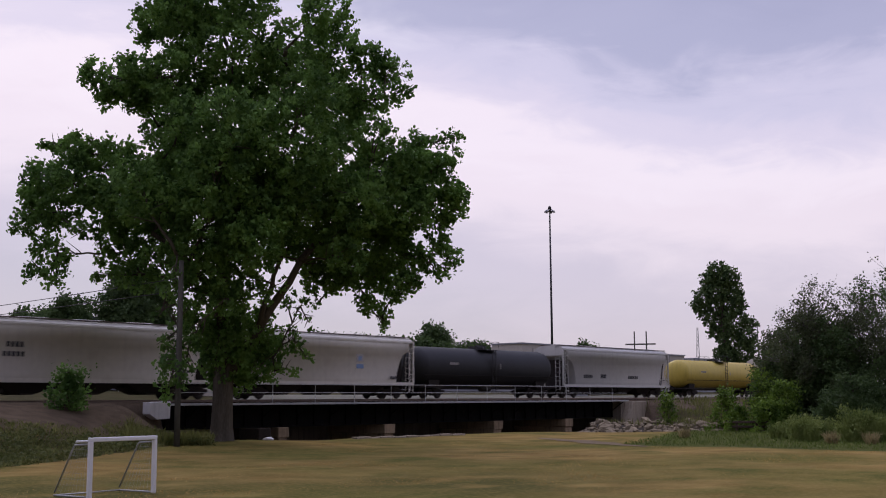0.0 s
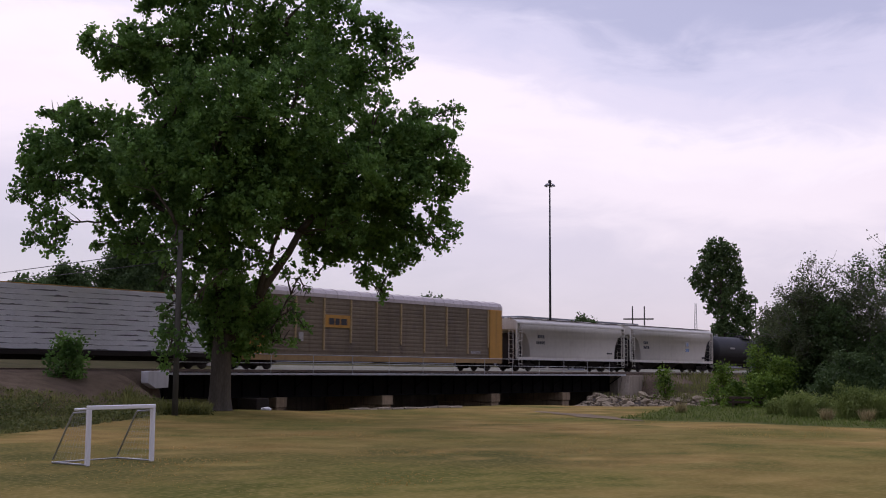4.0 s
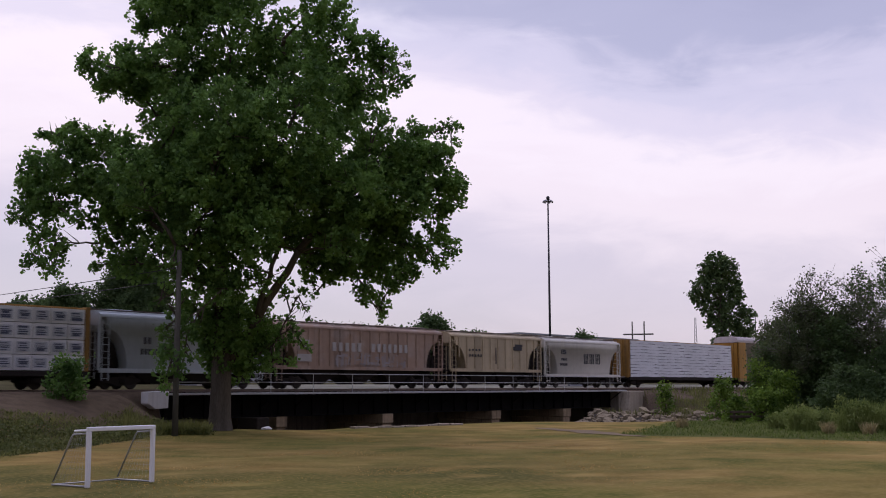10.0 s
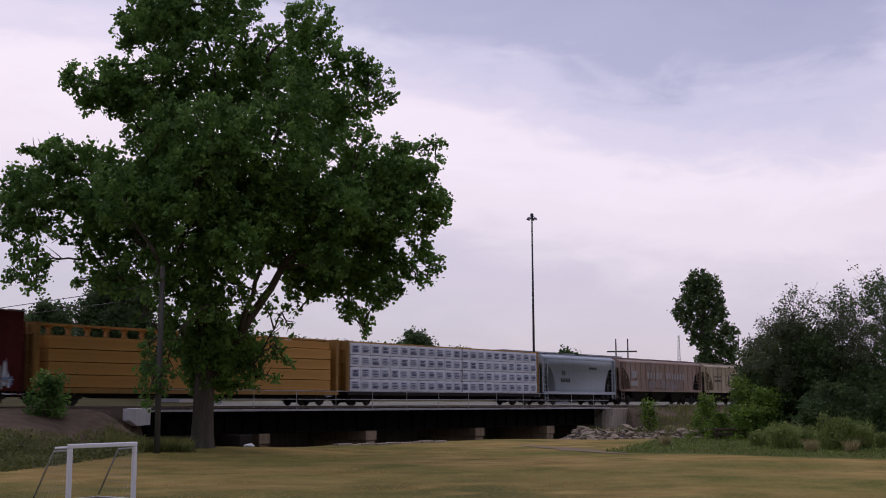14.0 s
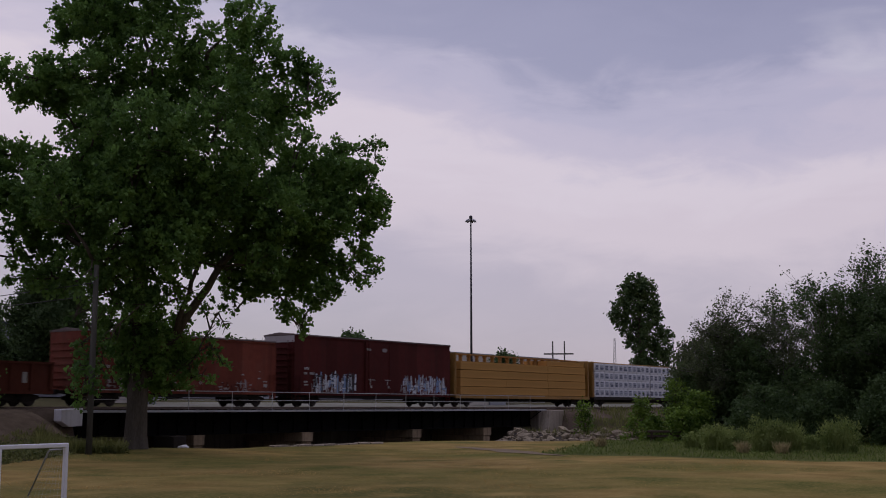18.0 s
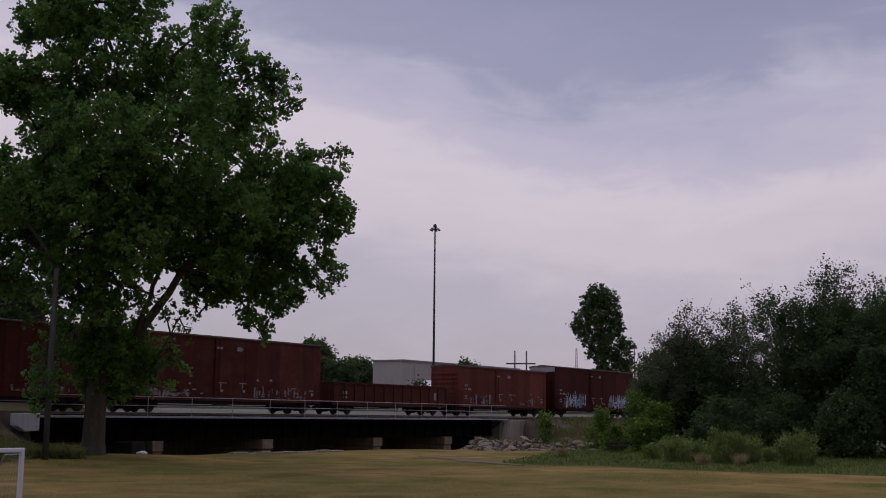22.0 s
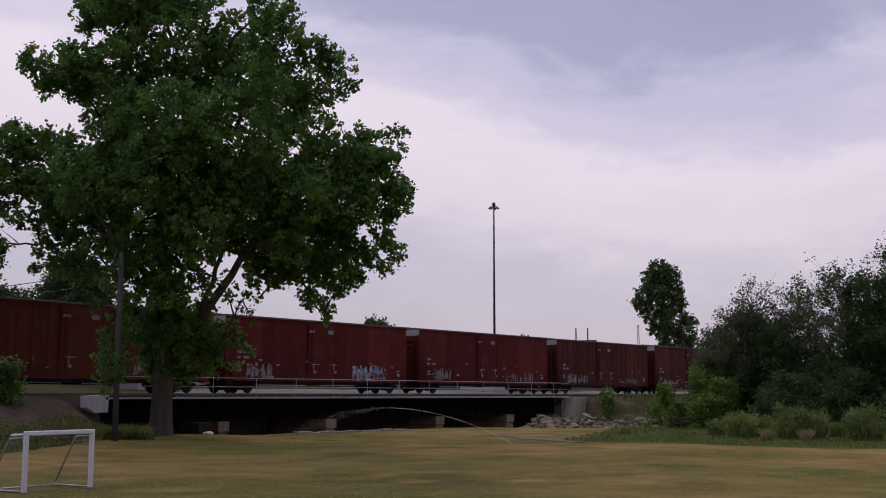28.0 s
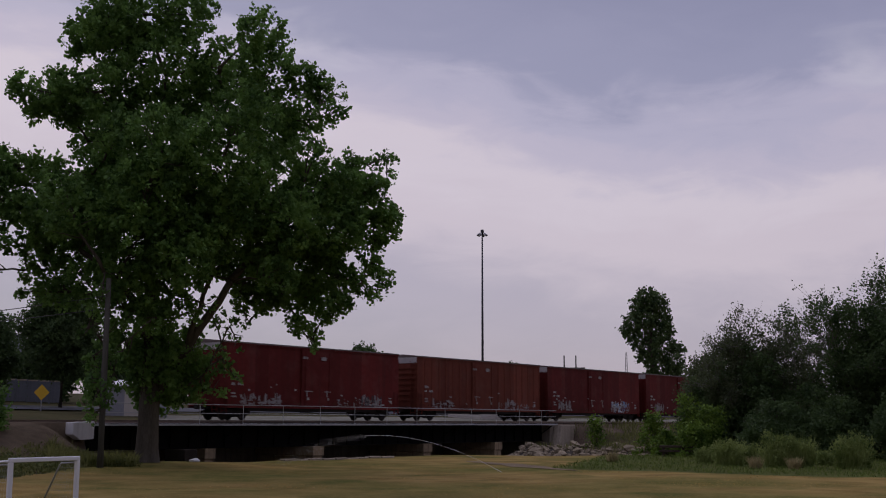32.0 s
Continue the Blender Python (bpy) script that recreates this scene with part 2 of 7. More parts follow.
M = {
    "dry_grass": material("dry_grass", (0.34, 0.205, 0.06), 0.95, vary=0.3, scale=0.42, bump=0.5,
                          second=(0.145, 0.15, 0.03), spread=0.85, stretch=(0.45, 1.1, 1)),
    "green_grass": material("green_grass", (0.085, 0.098, 0.028), 0.95, vary=0.4, scale=1.2, bump=0.5, second=(0.11, 0.10, 0.035)),
    "weedy_bank": material("weedy_bank", (0.062, 0.058, 0.026), 0.95, vary=0.45, scale=0.8, bump=0.6, second=(0.085, 0.062, 0.034)),
    "ballast": material("ballast", (0.13, 0.098, 0.068), 0.95, vary=0.35, scale=6, bump=0.9),
    "creek_bed": material("creek_bed", (0.06, 0.05, 0.04), 0.8, vary=0.3, scale=2, bump=0.5),
    "pale_gravel": material("pale_gravel", (0.205, 0.198, 0.16), 0.95, vary=0.4, scale=0.7, bump=0.4, second=(0.12, 0.12, 0.06), spread=0.45),
    "asphalt": material("asphalt", (0.10, 0.10, 0.105), 0.9, vary=0.2, scale=1.5, bump=0.3),
    "sandy_path": material("sandy_path", (0.21, 0.16, 0.105), 0.95, vary=0.3, scale=1.5, bump=0.4),
    "concrete": material("concrete", (0.38, 0.325, 0.245), 0.9, vary=0.25, scale=1.5, bump=0.3, streak=0.35),
    "white_concrete": material("white_concrete", (0.80, 0.79, 0.78), 0.85, vary=0.08, scale=1.5, bump=0.2, streak=0.15),
    "old_concrete": material("old_concrete", (0.30, 0.26, 0.21), 0.9, vary=0.3, scale=2, bump=0.4, streak=0.4),
    # Near-black on purpose: the girders' backlit shade is put into this colour.
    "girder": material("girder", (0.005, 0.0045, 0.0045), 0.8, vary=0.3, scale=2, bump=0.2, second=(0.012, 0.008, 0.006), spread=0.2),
    "steel_edge": material("steel_edge", (0.42, 0.43, 0.42), 0.55, 0.3, vary=0.2, scale=3),
    "rail_pipe": material("rail_pipe", (0.46, 0.46, 0.44), 0.6, 0.1, vary=0.25, scale=3),
    "pier_concrete": material("pier_concrete", (0.42, 0.32, 0.205), 0.9, vary=0.3, scale=1.5, bump=0.4, streak=0.5),
    "rail_steel": material("rail_steel", (0.22, 0.17, 0.14), 0.45, 0.8, vary=0.2, scale=4),
    "tie_wood": material("tie_wood", (0.08, 0.06, 0.045), 0.9, vary=0.3, scale=6, bump=0.5, per_piece=0.5),
    "rock": material("rock", (0.40, 0.33, 0.225), 0.9, vary=0.35, scale=3, bump=0.9, per_piece=1.0),
    "bark": material("bark", (0.105, 0.092, 0.072), 0.95, vary=0.45, scale=3, bump=1.0, stretch=(2, 2, 0.35)),
    "dead_wood": material("dead_wood", (0.15, 0.13, 0.12), 0.95, vary=0.3, scale=4, bump=0.6),
    "pole_wood": material("pole_wood", (0.102, 0.098, 0.082), 0.9, vary=0.3, scale=4, bump=0.6, stretch=(3, 3, 0.3)),
    "white_paint": material("white_paint", (0.78, 0.78, 0.79), 0.4, vary=0.06, scale=2, bump=0.03),
    "galvanised": material("galvanised", (0.42, 0.42, 0.43), 0.45, 0.6, vary=0.12, scale=3),
    "net": material("net", (0.45, 0.45, 0.47), 0.8, vary=0.1, scale=3, bump=0),
    "mast_steel": material("mast_steel", (0.05, 0.05, 0.055), 0.6, 0.4, vary=0.15, scale=2),
    "cable": material("cable", (0.02, 0.02, 0.022), 0.6, vary=0.1, scale=2, bump=0),
    "warehouse": material("warehouse", (0.56, 0.52, 0.45), 0.8, vary=0.1, scale=0.3, bump=0.1, streak=0.12),
    "roof_dark": material("roof_dark", (0.07, 0.075, 0.09), 0.8, vary=0.2, scale=1),
    "roof_grey": material("roof_grey", (0.30, 0.31, 0.33), 0.7, vary=0.15, scale=1),
    "fence_grey": material("fence_grey", (0.13, 0.14, 0.155), 0.8, vary=0.2, scale=1.0, bump=0.1, streak=0.2),
    "glass": material("glass", (0.05, 0.06, 0.07), 0.1, vary=0.1, scale=1, bump=0),
    "sign_yellow": material("sign_yellow", (0.75, 0.45, 0.03), 0.5, vary=0.06, scale=2, bump=0.02),
    "black_paint": material("black_paint", (0.025, 0.024, 0.024), 0.6, vary=0.2, scale=3, bump=0.05),
    "water": material("water", (0.88, 0.89, 0.90), 0.3, vary=0.05, scale=3, bump=0.0),
    # railcars
    "car_grey": material("car_grey", (0.60, 0.59, 0.55), 0.6, vary=0.10, scale=0.8, bump=0.03, streak=0.10),
    "car_grey_blue": material("car_grey_blue", (0.44, 0.49, 0.51), 0.6, vary=0.10, scale=0.8, bump=0.03, streak=0.10),
    "car_light": material("car_light", (0.66, 0.63, 0.55), 0.6, vary=0.10, scale=0.8, bump=0.03, streak=0.10, second=(0.55, 0.51, 0.44), spread=0.1),
    "car_tan": material("car_tan", (0.60, 0.49, 0.31), 0.65, vary=0.14, scale=0.8, bump=0.06, streak=0.3, second=(0.42, 0.31, 0.18), spread=0.15, panel=1.05),
    "car_brown": material("car_brown", (0.43, 0.295, 0.21), 0.7, vary=0.2, scale=0.7, bump=0.06, streak=0.35, second=(0.46, 0.41, 0.37), spread=0.5, panel=1.05),
    "car_red": material("car_red", (0.18, 0.027, 0.023), 0.7, vary=0.28, scale=0.7, bump=0.05, streak=0.35, second=(0.19, 0.062, 0.05), spread=0.4, panel=1.22),
    "car_dark_red": material("car_dark_red", (0.115, 0.022, 0.018), 0.7, vary=0.28, scale=0.7, bump=0.05, streak=0.4, second=(0.075, 0.02, 0.016), spread=0.35, panel=1.22),
    "car_orange_red": material("car_orange_red", (0.235, 0.062, 0.038), 0.7, vary=0.25, scale=0.7, bump=0.05, streak=0.35, second=(0.21, 0.085, 0.06), spread=0.4, panel=1.22),
    "car_brick": material("car_brick", (0.145, 0.036, 0.025), 0.7, vary=0.28, scale=0.7, bump=0.05, streak=0.4, second=(0.18, 0.075, 0.055), spread=0.4, panel=1.22),
    "gondola_brown": material("gondola_brown", (0.11, 0.034, 0.022), 0.8, vary=0.3, scale=0.8, bump=0.2, streak=0.3),
    "tank_black": material("tank_black", (0.018, 0.019, 0.021), 0.65, vary=0.3, scale=0.8, bump=0.03),
    "tank_spill": material("tank_spill", (0.006, 0.006, 0.007), 0.55, vary=0.3, scale=1.5, bump=0.1),
    "tank_yellow": material("tank_yellow", (0.60, 0.46, 0.08), 0.5, vary=0.10, scale=0.8, bump=0.03, streak=0.2),
    "rack_yellow": material("rack_yellow", (0.46, 0.235, 0.035), 0.6, vary=0.18, scale=1.0, bump=0.05, streak=0.3),
    "rack_panel": material("rack_panel", (0.195, 0.158, 0.11), 0.7, 0.05, vary=0.28, scale=1.2, bump=0.15, streak=0.3, second=(0.14, 0.115, 0.095), spread=0.3),
    "rack_roof": material("rack_roof", (0.56, 0.50, 0.475), 0.7, vary=0.18, scale=1.0, bump=0.1, streak=0.2),
    "rack_post": material("rack_post", (0.46, 0.34, 0.17), 0.7, vary=0.2, scale=1.5, bump=0.05),
    "beam_orange": material("beam_orange", (0.32, 0.17, 0.032), 0.65, vary=0.25, scale=1.2, bump=0.06, streak=0.4),
    "lumber": material("lumber", (0.56, 0.305, 0.09), 0.8, vary=0.16, scale=1.2, bump=0.3, stretch=(0.25, 1, 9), per_piece=0.2),
    "wrap_white": material("wrap_white", (0.82, 0.83, 0.86), 0.45, vary=0.12, scale=3, bump=0.6, per_piece=0.1),
    "wrap_print": material("wrap_print", (0.07, 0.085, 0.14), 0.6, vary=0.2, scale=4, bump=0),
    "wrap_fold": material("wrap_fold", (0.52, 0.55, 0.61), 0.6, vary=0.15, scale=3, bump=0.1),
    "wrap_lining": material("wrap_lining", (0.20, 0.20, 0.22), 0.7, vary=0.3, scale=3, bump=0.1),
    "sill_rust": material("sill_rust", (0.34, 0.22, 0.09), 0.75, vary=0.3, scale=1.5, bump=0.1, streak=0.3),
    "car_roof_grey": material("car_roof_grey", (0.17, 0.13, 0.12), 0.7, 0.1, vary=0.3, scale=1, bump=0.1),
    "end_white": material("end_white", (0.43, 0.40, 0.39), 0.6, vary=0.12, scale=2, bump=0.05, streak=0.15),
    "under": material("under", (0.035, 0.03, 0.027), 0.85, vary=0.3, scale=3, bump=0.2),
    "wheel": material("wheel", (0.06, 0.05, 0.045), 0.6, 0.6, vary=0.2, scale=4),
    "stencil_white": material("stencil_white", (0.40, 0.375, 0.35), 0.7, vary=0.15, scale=6, bump=0),
    "stencil_black": material("stencil_black", (0.035, 0.035, 0.04), 0.7, vary=0.2, scale=6, bump=0),
    "paint_blue": material("paint_blue", (0.20, 0.30, 0.48), 0.6, vary=0.2, scale=6, bump=0),
    "paint_pale": material("paint_pale", (0.60, 0.64, 0.68), 0.6, vary=0.2, scale=6, bump=0),
    "paint_dim": material("paint_dim", (0.30, 0.27, 0.26), 0.7, vary=0.2, scale=6, bump=0),
    "leaf_cottonwood": foliage("leaf_cottonwood", (0.062, 0.128, 0.032), (0.20, 0.35, 0.082), 0.45, 0.10),
    "leaf_far": foliage("leaf_far", (0.05, 0.085, 0.032), (0.13, 0.19, 0.065), 0.35, 0.15),
    "leaf_dark": foliage("leaf_dark", (0.050, 0.084, 0.031), (0.11, 0.168, 0.058), 0.4, 0.10),
    "leaf_olive": foliage("leaf_olive", (0.060, 0.078, 0.035), (0.14, 0.168, 0.076), 0.4, 0.15),
    "leaf_bright": foliage("leaf_bright", (0.055, 0.11, 0.016), (0.25, 0.37, 0.06), 0.4, 0.25),
    "blade_green": foliage("blade_green", (0.070, 0.108, 0.022), (0.19, 0.24, 0.055), 0.35),
    "blade_tall": foliage("blade_tall", (0.115, 0.165, 0.042), (0.30, 0.355, 0.11), 0.45),
    "blade_dry": foliage("blade_dry", (0.36, 0.23, 0.07), (0.52, 0.35, 0.12), 0.5),
    "blade_tan": foliage("blade_tan", (0.25, 0.215, 0.10), (0.45, 0.375, 0.19), 0.4),
    "leaf_weed": foliage("leaf_weed", (0.066, 0.086, 0.024), (0.18, 0.195, 0.062), 0.35),
    "blade_weed": foliage("blade_weed", (0.105, 0.122, 0.034), (0.28, 0.28, 0.095), 0.4),
    "feather": material("feather", (0.08, 0.075, 0.07), 0.8, vary=0.2, scale=10, bump=0),
}


def field_material():
    """Mown summer grass: tan and brown straw over olive patches at three sizes."""
    m = M["dry_grass"]
    nt = m.node_tree
    b = nt.nodes["Principled BSDF"]
    tc = nt.nodes.new("ShaderNodeTexCoord")

    def layer(scale, detail, shift, lo, hi):
        mp = nt.nodes.new("ShaderNodeMapping")
        mp.inputs["Location"].default_value = shift
        n = nt.nodes.new("ShaderNodeTexNoise")
        n.inputs["Scale"].default_value, n.inputs["Detail"].default_value = scale, detail
        r = nt.nodes.new("ShaderNodeMapRange")
        r.inputs["From Min"].default_value, r.inputs["From Max"].default_value = lo, hi
        nt.links.new(tc.outputs["Object"], mp.inputs[0])
        nt.links.new(mp.outputs[0], n.inputs["Vector"])
        nt.links.new(n.outputs["Fac"], r.inputs["Value"])
        return r.outputs[0]

    def mix(fac, a, c):
        n = nt.nodes.new("ShaderNodeMix")
        n.data_type = "RGBA"
        for sock, v in (("Factor", fac), ("A", a), ("B", c)):
            if isinstance(v, tuple):
                n.inputs[sock].default_value = (*v, 1)
            else:
                nt.links.new(v, n.inputs[sock])
        return n.outputs["Result"]

    straw = mix(layer(0.5, 5, (3, 1, 0), 0.35, 0.65), (0.205, 0.135, 0.042), (0.335, 0.235, 0.08))
    col = mix(layer(0.085, 4, (7, 2, 0), 0.40, 0.60), straw, mix(layer(0.9, 4, (1, 9, 0), 0.35, 0.65), (0.090, 0.095, 0.020), (0.175, 0.150, 0.040)))
    col = mix(layer(0.3, 5, (5, 5, 0), 0.53, 0.70), col, (0.092, 0.098, 0.022))
    for spot, near, far in (((14.0, 26.0, 0), 3.0, 13.0), ((25.0, 19.5, 0), 1.5, 7.0), ((8.0, 30.0, 0), 3.0, 14.0)):       # greener turf by the goal and along the middle
        away = nt.nodes.new("ShaderNodeVectorMath")
        away.operation = "DISTANCE"
        away.inputs[1].default_value = spot
        nt.links.new(tc.outputs["Object"], away.inputs[0])
        rim = nt.nodes.new("ShaderNodeMapRange")
        rim.interpolation_type = "SMOOTHSTEP"
        rim.inputs["From Min"].default_value, rim.inputs["From Max"].default_value = near, far
        rim.inputs["To Min"].default_value, rim.inputs["To Max"].default_value = 1.0, 0.0
        nt.links.new(away.outputs["Value"], rim.inputs["Value"])
        both = nt.nodes.new("ShaderNodeMath")
        both.operation = "MULTIPLY"
        nt.links.new(rim.outputs[0], both.inputs[0])
        nt.links.new(layer(0.45, 5, spot, 0.30, 0.58), both.inputs[1])
        col = mix(both.outputs[0], col, (0.080, 0.080, 0.022))
    col = mix(layer(7.0, 4, (0, 0, 0), 0.46, 1.0), col, (0.32, 0.235, 0.095))
    nt.links.new(col, b.inputs["Base Color"])


field_material()
MATTE = ("girder", "under", "tie_wood", "car_red", "car_dark_red", "car_orange_red", "car_brick", "gondola_brown", "rack_panel", "lumber")
EARTHY = ("dry_grass", "green_grass", "weedy_bank", "ballast", "creek_bed", "pale_gravel", "sandy_path", "rock", "bark", "pole_wood", "concrete", "old_concrete", "pier_concrete", "asphalt")
for names, gloss in ((MATTE, 0.12), (EARTHY, 0.02)):
    for k in names:
        M[k].node_tree.nodes["Principled BSDF"].inputs["Specular IOR Level"].default_value = gloss


# ---------------------------------------------------------------- mesh helpers
def part(name, bm, mat, parent, label="", at=None):
    """Links a bmesh as one mesh object under a thing or part (or at top level)."""
    me = bpy.data.meshes.new(name)
    bm.to_mesh(me)
    bm.free()
    for m in (mat if isinstance(mat, (list, tuple)) else [mat]):
        me.materials.append(M[m])
    return mesh_part(name, me, parent, label, at)


def mesh_part(name, me, parent, label="", at=None):
    ob = new(name, me)
    if parent is not None:
        ob.parent = parent
    if at is not None:
        ob.matrix_basis = at
    if label:
        tagged(ob, label)
    return ob


def thing(name, label, category, group="", kind="", at=None):
    ob = new(name)
    ob.empty_display_size = 0.2
    tagged(ob, label, category, group, kind)
    if at is not None:
        ob.matrix_basis = at
    return ob


def box(bm, x0, x1, y0, y1, z0, z1, mat=0):
    v = [bm.verts.new(c) for c in ((x0, y0, z0), (x1, y0, z0), (x1, y1, z0), (x0, y1, z0),
                                   (x0, y0, z1), (x1, y0, z1), (x1, y1, z1), (x0, y1, z1))]
    for f in ((3, 2, 1, 0), (4, 5, 6, 7), (0, 1, 5, 4), (1, 2, 6, 5), (2, 3, 7, 6), (3, 0, 4, 7)):
        bm.faces.new([v[i] for i in f]).material_index = mat


def extrude_x(bm, prof, x0, x1, caps=True, mat=0):
    """A profile of (y, z) points, anticlockwise seen from +x, drawn out along x."""
    a = [bm.verts.new((x0, y, z)) for y, z in prof]
    b = [bm.verts.new((x1, y, z)) for y, z in prof]
    n = len(prof)
    for i in range(n):
        j = (i + 1) % n
        bm.faces.new((a[j], a[i], b[i], b[j])).material_index = mat
    if caps:
        bm.faces.new(a).material_index = mat
        bm.faces.new(b[::-1]).material_index = mat
    bmesh.ops.recalc_face_normals(bm, faces=bm.faces)


def extrude_y(bm, prof, y0, y1, mat=0):
    """A profile of (x, z) points drawn out along y."""
    a = [bm.verts.new((x, y0, z)) for x, z in prof]
    b = [bm.verts.new((x, y1, z)) for x, z in prof]
    n = len(prof)
    for i in range(n):
        j = (i + 1) % n
        bm.faces.new((a[i], a[j], b[j], b[i])).material_index = mat
    bm.faces.new(a[::-1]).material_index = mat
    bm.faces.new(b).material_index = mat
    bmesh.ops.recalc_face_normals(bm, faces=bm.faces)


def tube(bm, pts, radii, seg=8, caps=True):
    """A tapered tube through points."""
    rings = []
    pts = [Vector(p) for p in pts]
    for i, p in enumerate(pts):
        d = (pts[min(i + 1, len(pts) - 1)] - pts[max(i - 1, 0)]).normalized()
        s = d.cross(Vector((0, 0, 1)))
        s = s.normalized() if s.length > 1e-3 else Vector((1, 0, 0))
        u = s.cross(d).normalized()
        r = radii[i] if isinstance(radii, (list, tuple)) else radii
        rings.append([bm.verts.new(p + s * math.cos(2 * math.pi * k / seg) * r + u * math.sin(2 * math.pi * k / seg) * r)
                      for k in range(seg)])
    for a, b in zip(rings, rings[1:]):
        for k in range(seg):
            f = bm.faces.new((a[k], b[k], b[(k + 1) % seg], a[(k + 1) % seg]))
            f.smooth = seg > 5
    if caps:
        bm.faces.new(rings[0])
        bm.faces.new(rings[-1][::-1])


def fresh():
    return bmesh.new()


def soft_edges(bm, w=0.02):
    bmesh.ops.bevel(bm, geom=bm.edges[:], offset=w, segments=1, affect="EDGES")
    return bm


def smooth(a, b, v):
    t = min(1.0, max(0.0, (v - a) / (b - a)))
    return t * t * (3 - 2 * t)


# ---------------------------------------------------------------- ground, road, track
BR0, BR1 = 40.6, 90.2          # the bridge's ends along the track


def ground_z(x, y):
    z = 0.55 * math.exp(-(x * x + y * y) / 150.0)
    z += 0.2 * smooth(47, 40, x) * smooth(38, 46, y)
    over = smooth(BR0 - 0.6, BR0 + 0.6, x) * (1 - smooth(BR1 + 1.0, BR1 + 3.0, x))     # 1 under the bridge
    right = smooth(80, 92, x)
    foot = min(49.0, max(36.0, 39.3 + (x - 23.5) * 0.6)) * (1 - right) + 45.0 * right
    bank = 2.0 * smooth(foot, 53.2, y) * (1 - 0.8 * smooth(36.3, 38.4, x) * (1 if x < 60 else 0))
    far = 2.02 + min(4.5, max(0.0, (y - 66) * 0.055)) if y > 53 else 0
    solid = max(bank, 0) if y < 54 else far
    # creek under the bridge, draining towards the bushes
    bed = -1.6 * smooth(48.0, 52.0, y)
    if y > 62:
        bed = -1.6 + (far + 1.6) * smooth(63.5, 66.5, y)
    lane = over * 1.0
    z_out = z + solid * (1 - lane) + bed * lane
    # wet hollow in front of the riprap
    cx = 76 + (50 - y) * 0.45
    z_out -= 0.9 * math.exp(-((x - cx) / 5.5) ** 2) * smooth(36, 42, y) * (1 - smooth(48, 52, y))
    # the riprap slope beyond the hollow
    if 60 < x < 110 and 30 < y < 54:
        az, r = math.degrees(math.atan2(y, x)), math.hypot(x, y)
        w = smooth(23.5, 25.5, az) * (1 - smooth(32.2, 33.4, az)) * smooth(83, 87, r) * (1 - smooth(97, 102, r))
        z_out += (-0.8 + 1.0 * smooth(86, 98, r) - z_out) * w
    return z_out


def axis(spans):
    out = []
    for a, b, n in spans:
        out += list(np.linspace(a, b, n, endpoint=False))
    return out + [spans[-1][1]]


def build_ground():
    xs = axis([(-3000, -400, 6), (-400, -20, 12), (-20, 20, 30), (20, 110, 130), (110, 200, 30), (200, 600, 12), (600, 3500, 6)])
    ys = axis([(-2000, -60, 6), (-60, 10, 20), (10, 40, 40), (40, 70, 60), (70, 130, 24), (130, 400, 12), (400, 3500, 8)])
    verts, faces, mats = [], [], []
    for y in ys:
        for x in xs:
            near = 0.05 * noise.noise((x * 0.25, y * 0.25, 0)) if 0 < y < 130 else 0
            verts.append((x, y, ground_z(x, y) + near))
    nx = len(xs)
    for j in range(len(ys) - 1):
        for i in range(nx - 1):
            faces.append((j * nx + i, j * nx + i + 1, (j + 1) * nx + i + 1, (j + 1) * nx + i))
            x, y = (xs[i] + xs[i + 1]) / 2, (ys[j] + ys[j + 1]) / 2
            wob = noise.noise((x * 0.12, y * 0.12, 3.0)) * 2.5
            m = 0
            inside = BR0 - 0.3 < x < BR1 + 2
            if y > 53.0 and not inside and y < 63:
                m = 3
            elif inside and y > 48.5 and y < 66:
                m = 4
            elif y >= 62.5 and x < 0.84 * y + wob * 0.5 and x > -100 and y < 130:
                m = 2
            elif 62.5 <= y < 79 + wob * 0.5:
                m = 5
            elif y >= 63:
                m = 2
            elif y > 46.9 + wob * 0.25 and not inside and x < 82 or y > 49.8 and not inside:
                m = 3
            elif 24.5 < math.degrees(math.atan2(y, x)) < 33.2 and 84 < math.hypot(x, y) < 101 and y < 53:
                m = 4
            elif (x < BR0 and y > min(48.5, 38.8 + (x - 23.5) * 0.6) + wob * 0.3) or (x > 82 and y > 43):
                m = 2
            elif x > 50 + wob * 0.06 and -20 < y < 30 + (x - 50) * 0.38 + wob * 0.3 and x < 130:
                m = 1
            mats.append(m)
    me = bpy.data.meshes.new("ground")
    me.from_pydata(verts, [], faces)
    for k in ("dry_grass", "green_grass", "weedy_bank", "ballast", "creek_bed", "pale_gravel"):
        me.materials.append(M[k])
    me.polygons.foreach_set("material_index", mats)
    me.polygons.foreach_set("use_smooth", [True] * len(mats))
    return tagged(mesh_part("ground", me, None), "dry summer field with green patches and a gravel bank", "ground", kind="structure")


build_ground()


def strip(name, x0, x1, y0, y1, mat, label, category, lift=0.03, n=40):
    """A paved strip that follows the ground."""
    bm = fresh()
    rows = []
    for i in range(n + 1):
        x = x0 + (x1 - x0) * i / n
        row = []
        for j in range(5):
            y = y0 + (y1 - y0) * j / 4
            row.append(bm.verts.new((x, y, ground_z(x, y) + lift + 0.05)))
        rows.append(row)
    for a, b in zip(rows, rows[1:]):
        for j in range(4):
            bm.faces.new((a[j], b[j], b[j + 1], a[j + 1]))
    return tagged(part(name, bm, mat, None), label, category, kind="structure")


strip("road", -200, 600, 86, 95, "asphalt", "grey asphalt road beyond the railway", "road", n=30)


